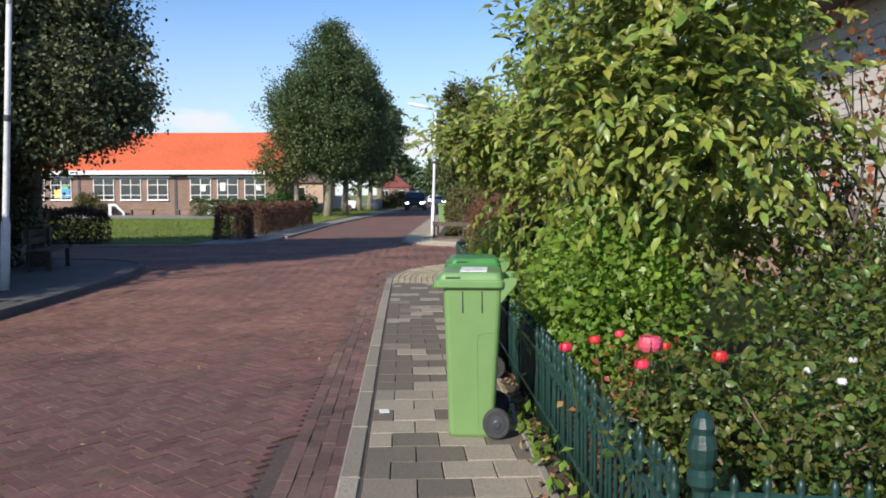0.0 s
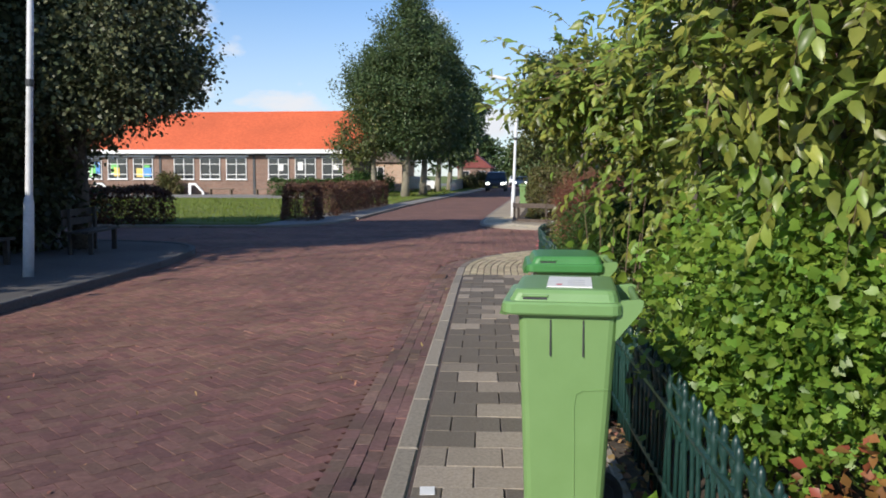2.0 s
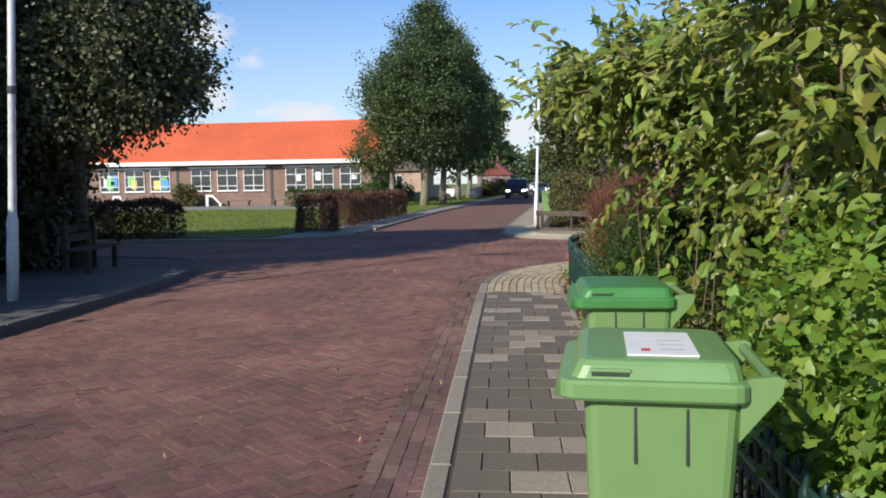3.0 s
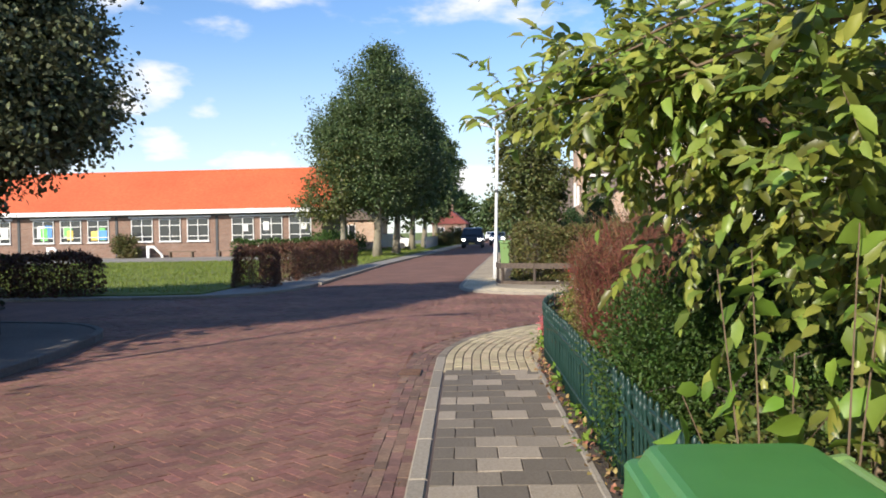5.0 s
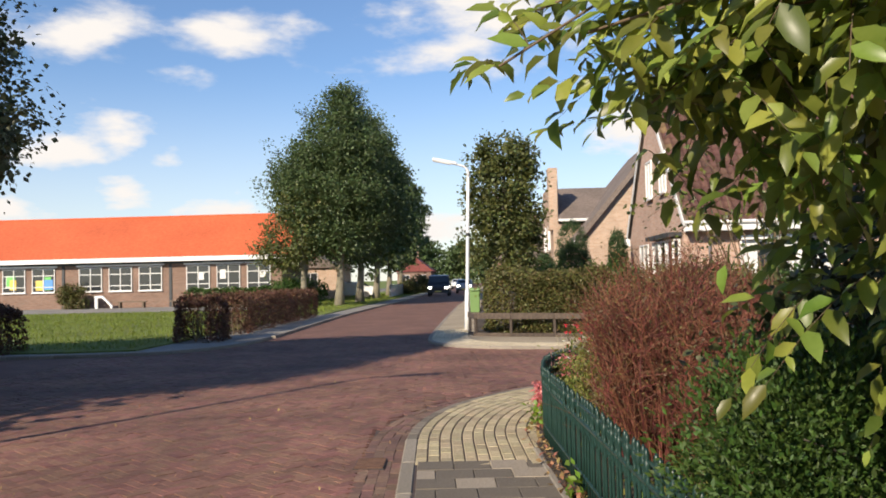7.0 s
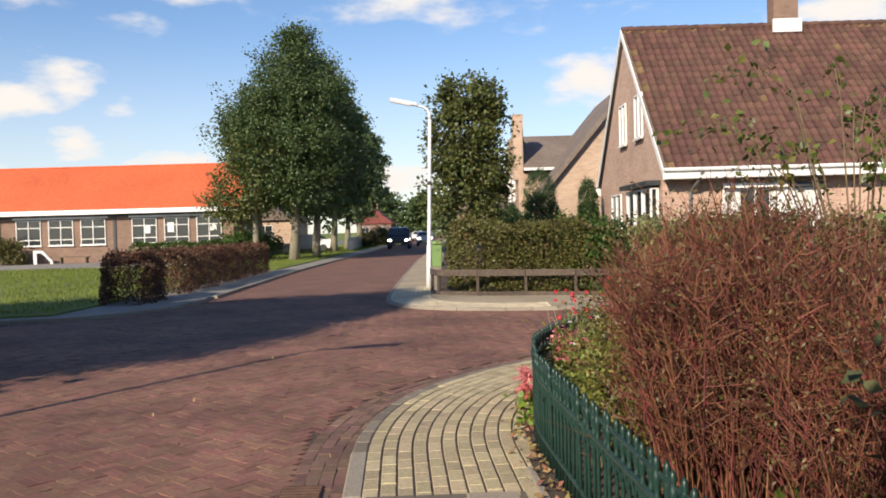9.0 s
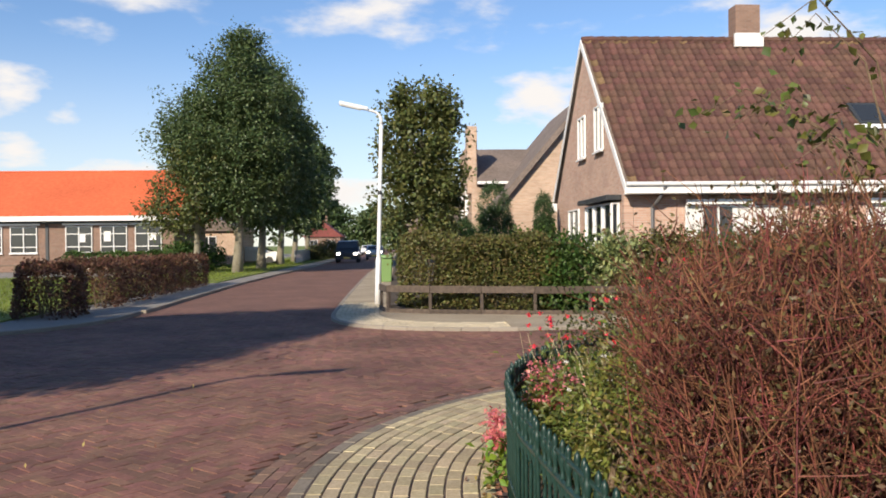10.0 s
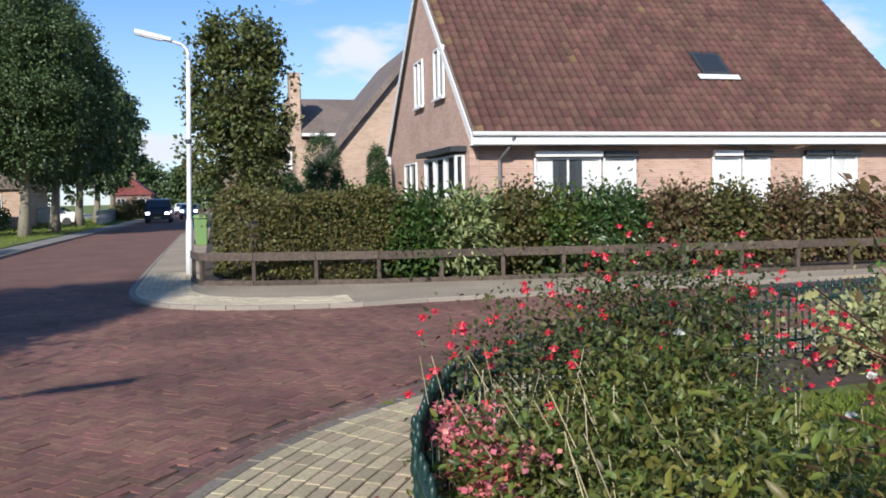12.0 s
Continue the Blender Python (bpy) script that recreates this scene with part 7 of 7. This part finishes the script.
twig_bush("red_twig_bush", 0.95, 17.72, 1.76, 0.76, 640, M_TWIGRED, "dense bush of bare red-brown autumn twigs", 161)
twig_bush("red_twig_bush", 1.2, 16.95, 1.3, 0.42, 170, M_TWIGRED, "smaller bush of bare red-brown autumn twigs", 160)
shrub("shrub", 0.75, 16.6, [(0, 0, 0.16, 0.32, 0.35, 0.16), (0.5, 0.3, 0.18, 0.4, 0.4, 0.18)], 80, 12, 0.07, 0.06, L_PEREN, "low leafy plants under the red twigs", "plant", 162, LEAF_FOLD, 1.0, group="flower bed plants")
shrub("shrub", 1.35, 18.5, [(0, 0, 0.7, 0.4, 0.36, 0.55), (-0.2, 0.0, 0.5, 0.36, 0.36, 0.45), (0.0, 0.0, 1.15, 0.34, 0.32, 0.42)], 520, 11, 0.085, 0.04, L_ROSELEAF, "dull green rose shrub with white blooms", "shrub", 163, LEAF_FOLD, 0.9, M_TWIG, 40, group="flower bed shrubs")
bed = shrub("perennial_bed", 0.95, 19.9, [(0, 0, 0.35, 0.5, 0.75, 0.38), (0.3, 0.5, 0.42, 0.42, 0.5, 0.42), (-0.4, 0.2, 0.32, 0.35, 0.6, 0.34), (0.0, -0.6, 0.35, 0.5, 0.5, 0.36)], 2000, 13, 0.07, 0.04, L_PEREN, "yellow-green perennials with dry straw stalks", "flower bed", 164, LEAF_FINE_TRI, 0.55, M_TWIG, 0)
bm = bmesh.new()
br_ = random.Random(165)
for k in range(64):
    x, y = br_.uniform(-0.6, 0.7), br_.uniform(-0.6, 0.9)
    h = br_.uniform(0.62, 0.84)
    tube(bm, [(x, y, 0.3), (x + br_.uniform(-0.05, 0.05), y, h * 0.7), (x + br_.uniform(-0.14, 0.06), y + br_.uniform(-0.08, 0.08), h)], [0.0024, 0.0021, 0.0017], 4, False)
tagged(part("dry_stalks", bm, M_STRAW, bed), kind="stuff")
for k, (fx, fy, fz) in enumerate(((0.75, -0.35, 0.86), (0.95, -0.2, 0.9), (0.85, -0.05, 0.78), (1.1, 0.1, 0.95), (1.4, -0.3, 0.8), (0.35, 0.45, 0.9))):
    bloom(bed, fx, fy, fz, 0.024, P_WHITE, 170 + k, 20)
fuchsia = shrub("fuchsia_bush", 1.75, 21.35, [(-0.15, 0, 0.55, 0.75, 0.5, 0.5), (-0.75, -0.1, 0.5, 0.5, 0.45, 0.42), (0.3, 0.35, 0.45, 0.55, 0.45, 0.42), (-0.1, -0.3, 0.6, 0.6, 0.5, 0.45), (0.1, 0.0, 0.92, 0.5, 0.4, 0.32)], 1400, 12, 0.085, 0.032, L_ROSELEAF, "loose fuchsia bush covered in red flowers", "bush", 166, LEAF_FOLD, 0.85, M_TWIG, 40)


def fuchsia_bell(owner, x, y, z, seed):
    """A hanging flower: slim tube, four flared sepals and a short skirt."""
    rng = random.Random(seed)
    size, tx, ty = rng.uniform(0.65, 1.0), rng.uniform(-0.012, 0.012), rng.uniform(-0.012, 0.012)
    bm = bmesh.new()
    tube(bm, [(x, y, z), (x + tx * 0.5, y + ty * 0.5, z - 0.008 * size), (x + tx, y + ty, z - 0.016 * size)], [0.004 * size, 0.008 * size, 0.011 * size], 5)
    turn = rng.uniform(0, 6.28)
    for q in range(4):
        a = turn + 1.571 * q
        c, s_n = math.cos(a), math.sin(a)
        v = [bm.verts.new((x + tx + size * (r_ * c - w_ * s_n), y + ty + size * (r_ * s_n + w_ * c), z + size * h_)) for r_, w_, h_ in ((0.004, 0, -0.012), (0.022, 0.012, -0.010), (0.040, 0, -0.022), (0.022, -0.012, -0.010))]
        bm.faces.new(v)
    tube(bm, [(x + tx, y + ty, z - 0.016 * size), (x + tx * 1.3, y + ty * 1.3, z - 0.036 * size)], [0.011 * size, 0.017 * size], 6, False)
    part("bloom", bm, P_RED, owner)


fl_c, fl_w, fl_k = clumps([(0, 0, 0.65, 1.1, 0.6, 0.5), (-0.9, -0.2, 0.6, 0.5, 0.5, 0.4), (0.75, -0.1, 0.5, 0.55, 0.5, 0.4), (0.1, 0.0, 0.95, 0.55, 0.45, 0.32)], 200, 1, 0.02, 167, 0.9, 0.2)
k = 0
for c in fl_c:
    if c[2] > 0.25:
        fuchsia_bell(fuchsia, float(c[0]), float(c[1]), float(c[2]) + 0.06, 180 + k)
        k += 1
sed_ = empty("sedum", 0.42, 20.35, 0.09, 0, "pink sedum in bloom along the fence", "flower", "sedum plants")
sd = np.random.default_rng(190)
heads = np.stack([sd.normal(0, 0.055, 60), sd.normal(0, 0.22, 60), sd.uniform(0.38, 0.62, 60)], axis=1)
petal_at = (heads[:, None, :] + sd.normal(0, 1, (60, 26, 3)) * np.array([0.032, 0.032, 0.012])).reshape(-1, 3)
tagged(part("flower_cluster", leaves("flower_cluster", petal_at, 0.024, P_PINK, LEAF_FOLD, 1.3, None, up=1.6, droop=-0.5, seed=191), None, sed_), kind="stuff")
part("foliage", leaves("foliage", np.stack([np.random.default_rng(9).normal(0, 0.1, 160), np.random.default_rng(10).normal(0, 0.28, 160), np.random.default_rng(11).uniform(0.05, 0.45, 160)], axis=1), 0.06, L_IVY, LEAF_FOLD, 1.2, None, seed=168), None, sed_)
sed2 = empty("sedum", 0.05, 20.22, 0.07, 0, "pink flowers outside the fence foot", "flower", "sedum plants")
heads = np.stack([sd.normal(0, 0.025, 20), sd.normal(0, 0.07, 20), sd.uniform(0.14, 0.38, 20)], axis=1)
petal_at = (heads[:, None, :] + sd.normal(0, 1, (20, 26, 3)) * np.array([0.03, 0.03, 0.014])).reshape(-1, 3)
tagged(part("flower_cluster", leaves("flower_cluster", petal_at, 0.024, P_PINK, LEAF_FOLD, 1.3, None, up=1.6, droop=-0.5, seed=192), None, sed2), kind="stuff")
part("foliage", leaves("foliage", np.stack([np.random.default_rng(12).normal(0, 0.05, 60), np.random.default_rng(13).normal(0, 0.12, 60), np.random.default_rng(14).uniform(0.0, 0.2, 60)], axis=1), 0.06, L_IVY, LEAF_FOLD, 1.2, None, seed=169), None, sed2)
shrub("shrub", 4.9, 22.9, [(0, 0, 0.32, 0.8, 0.6, 0.32), (0.8, 0.1, 0.35, 0.7, 0.6, 0.34)], 300, 12, 0.1, 0.07, L_PALE, "pale cream variegated low shrub", "shrub", 171, LEAF_FOLD, 0.9, group="flower bed shrubs")
shrub("shrub", 6.4, 24.0, [(0, -0.3, 0.5, 0.8, 0.5, 0.5)], 240, 12, 0.12, 0.11, L_LAUREL, "glossy green laurel by the side street", "shrub", 172, LEAF_FOLD, 0.8, group="flower bed shrubs")

wrose = shrub("white_rose", 0.5, 18.6, [(0, -0.05, 0.45, 0.26, 0.4, 0.4), (-0.05, 0.0, 0.75, 0.22, 0.26, 0.24), (0.25, 0.2, 0.55, 0.3, 0.28, 0.36)], 420, 12, 0.075, 0.038, L_YROSE, "yellow-green rose shrub with small white blooms", "rose bush", 199, LEAF_FINE_TRI, 0.5, M_TWIG, 26)
for k, (fx, fy, fz) in enumerate(((-0.34, -0.15, 1.02), (-0.18, -0.2, 1.05), (-0.12, -0.05, 0.92), (0.05, -0.25, 1.08), (-0.28, 0.1, 0.85), (0.2, 0.1, 1.12))):
    bloom(wrose, fx, fy, fz - 0.1, 0.014, P_WHITE, 400 + k, 18)
# tall arching rose canes beside the red twigs
canes = empty("climbing_rose", 1.75, 18.15, 0.09, 0, "tall arching rose canes with sparse leaves", "rose")
cane_leaf = []
cr = random.Random(195)
for k in range(15):
    tx, ty, tz = cr.uniform(-0.95, 0.5), cr.uniform(-0.5, 0.5), cr.uniform(1.7, 2.55)
    bm = bmesh.new()
    pts = [(cr.uniform(-0.15, 0.15), cr.uniform(-0.15, 0.15), 0), (tx * 0.15, ty * 0.2, tz * 0.5), (tx * 0.5, ty * 0.6, tz * 0.9), (tx * 0.85, ty * 0.9, tz), (tx * 1.15, ty * 1.1, tz * 0.93)]
    tube(bm, pts, [0.007, 0.006, 0.0045, 0.003, 0.0015], 5)
    part("cane", bm, M_TWIG, canes)
    for q in range(26):
        f = cr.uniform(1.6, 4.0)
        a_, b_ = Vector(pts[int(f)] if f < 4 else pts[3]), Vector(pts[min(4, int(f) + 1)])
        p = a_.lerp(b_, f - int(f))
        cane_leaf.append((p.x + cr.gauss(0, 0.04), p.y + cr.gauss(0, 0.04), p.z + cr.gauss(0, 0.04)))
part("foliage", leaves("foliage", cane_leaf, 0.05, L_BED, LEAF_FOLD, 1.0, None, seed=196), None, canes)

# weeds and fallen leaves along the fence foot
fr_ = np.random.default_rng(181)
ss = fr_.uniform(0.3, FENCE.s_at_y(20.5), 900)
fx, fy, _ = FENCE.at(ss, 0)
fo = fr_.normal(-0.04, 0.07, 900)
fx2, fy2, _ = FENCE.at(ss, 0)
pts_ = np.stack([fx2 + fo, fy2, np.full(900, 0.085) + fr_.uniform(0, 0.02, 900)], axis=1)
litter = part("leaf_litter", leaves("leaf_litter", pts_, 0.05, L_FALLEN, LEAF_FOLD, 1.0, None, up=2.0, droop=0.0, seed=182))
tagged(litter, "dry brown leaves fallen along the fence foot", "leaf litter", kind="stuff")
wd = np.concatenate([np.stack([FENCE.at(np.full(26, s), 0)[0] - 0.06 + fr_.normal(0, 0.05, 26), FENCE.at(np.full(26, s), 0)[1] + fr_.normal(0, 0.08, 26), 0.08 + abs(fr_.normal(0, 0.07, 26))], axis=1) for s in (1.0, 1.5, 2.1, 2.5, 3.0, 8.6, 9.4, 10.6, 13.4, 13.9)])
weeds = part("weeds", leaves("weeds", wd, 0.07, L_IVY, LEAF_FOLD, 0.7, None, up=0.8, droop=-0.4, seed=183))
tagged(weeds, "small green and yellow weeds at the fence foot", "weeds", kind="stuff")
rl = np.stack([fr_.uniform(-5.5, -0.9, 420), fr_.uniform(7, 24, 420), np.full(420, 0.008)], axis=1)
rl = rl[rl[:, 0] < 0.05 - 0.0704 * rl[:, 1]]
roadlit = part("road_litter", leaves("road_litter", rl, 0.042, L_FALLEN, LEAF_FLAT, 0.5, None, up=4.0, droop=0.0, seed=184))
tagged(roadlit, "scattered dry leaves and twigs on the road", "leaf litter", kind="stuff")
note = part("paper_scrap", cube(-0.035, 0.035, -0.05, 0.05, 0.0, 0.003, 0.0, pose(-0.39, 9.57, 0.0745, 0, 0, 8)), M_STICKER)
tagged(note, "small white paper scrap on the pavement", "litter")
# thin dark slab laid in place of a lamp head's cast shadow
patch = slab("road_patch", [(-4.45, 34.45), (-3.75, 34.3), (-3.72, 34.42), (-4.42, 34.62)], -0.003, 0.003, M_RUBBER)
tagged(patch, "dark oblong slab as a lamp head's shadow on the road", "road cover", kind="structure")

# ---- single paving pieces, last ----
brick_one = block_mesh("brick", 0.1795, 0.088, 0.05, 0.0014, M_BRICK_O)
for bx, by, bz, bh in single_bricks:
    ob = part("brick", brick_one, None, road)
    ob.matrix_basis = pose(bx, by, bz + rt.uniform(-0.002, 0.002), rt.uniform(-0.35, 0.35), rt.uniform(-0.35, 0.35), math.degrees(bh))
for bx, by, bz, bh in tan_places[tan_order[:300]]:
    ob = part("clinker", tan_me, None, pave_right)
    ob.matrix_basis = pose(bx, by, bz + rt.uniform(-0.002, 0.002), rt.uniform(-0.6, 0.6), rt.uniform(-0.6, 0.6), math.degrees(bh))
roof_tile_R = roof_m.copy()
for rx_, ry_ in roof_single:
    ob = part("roof_tile", tile_mesh, None, house)
    ob.matrix_basis = roof_tile_R @ Matrix.Translation((rx_, ry_, rt.uniform(-0.003, 0.003)))
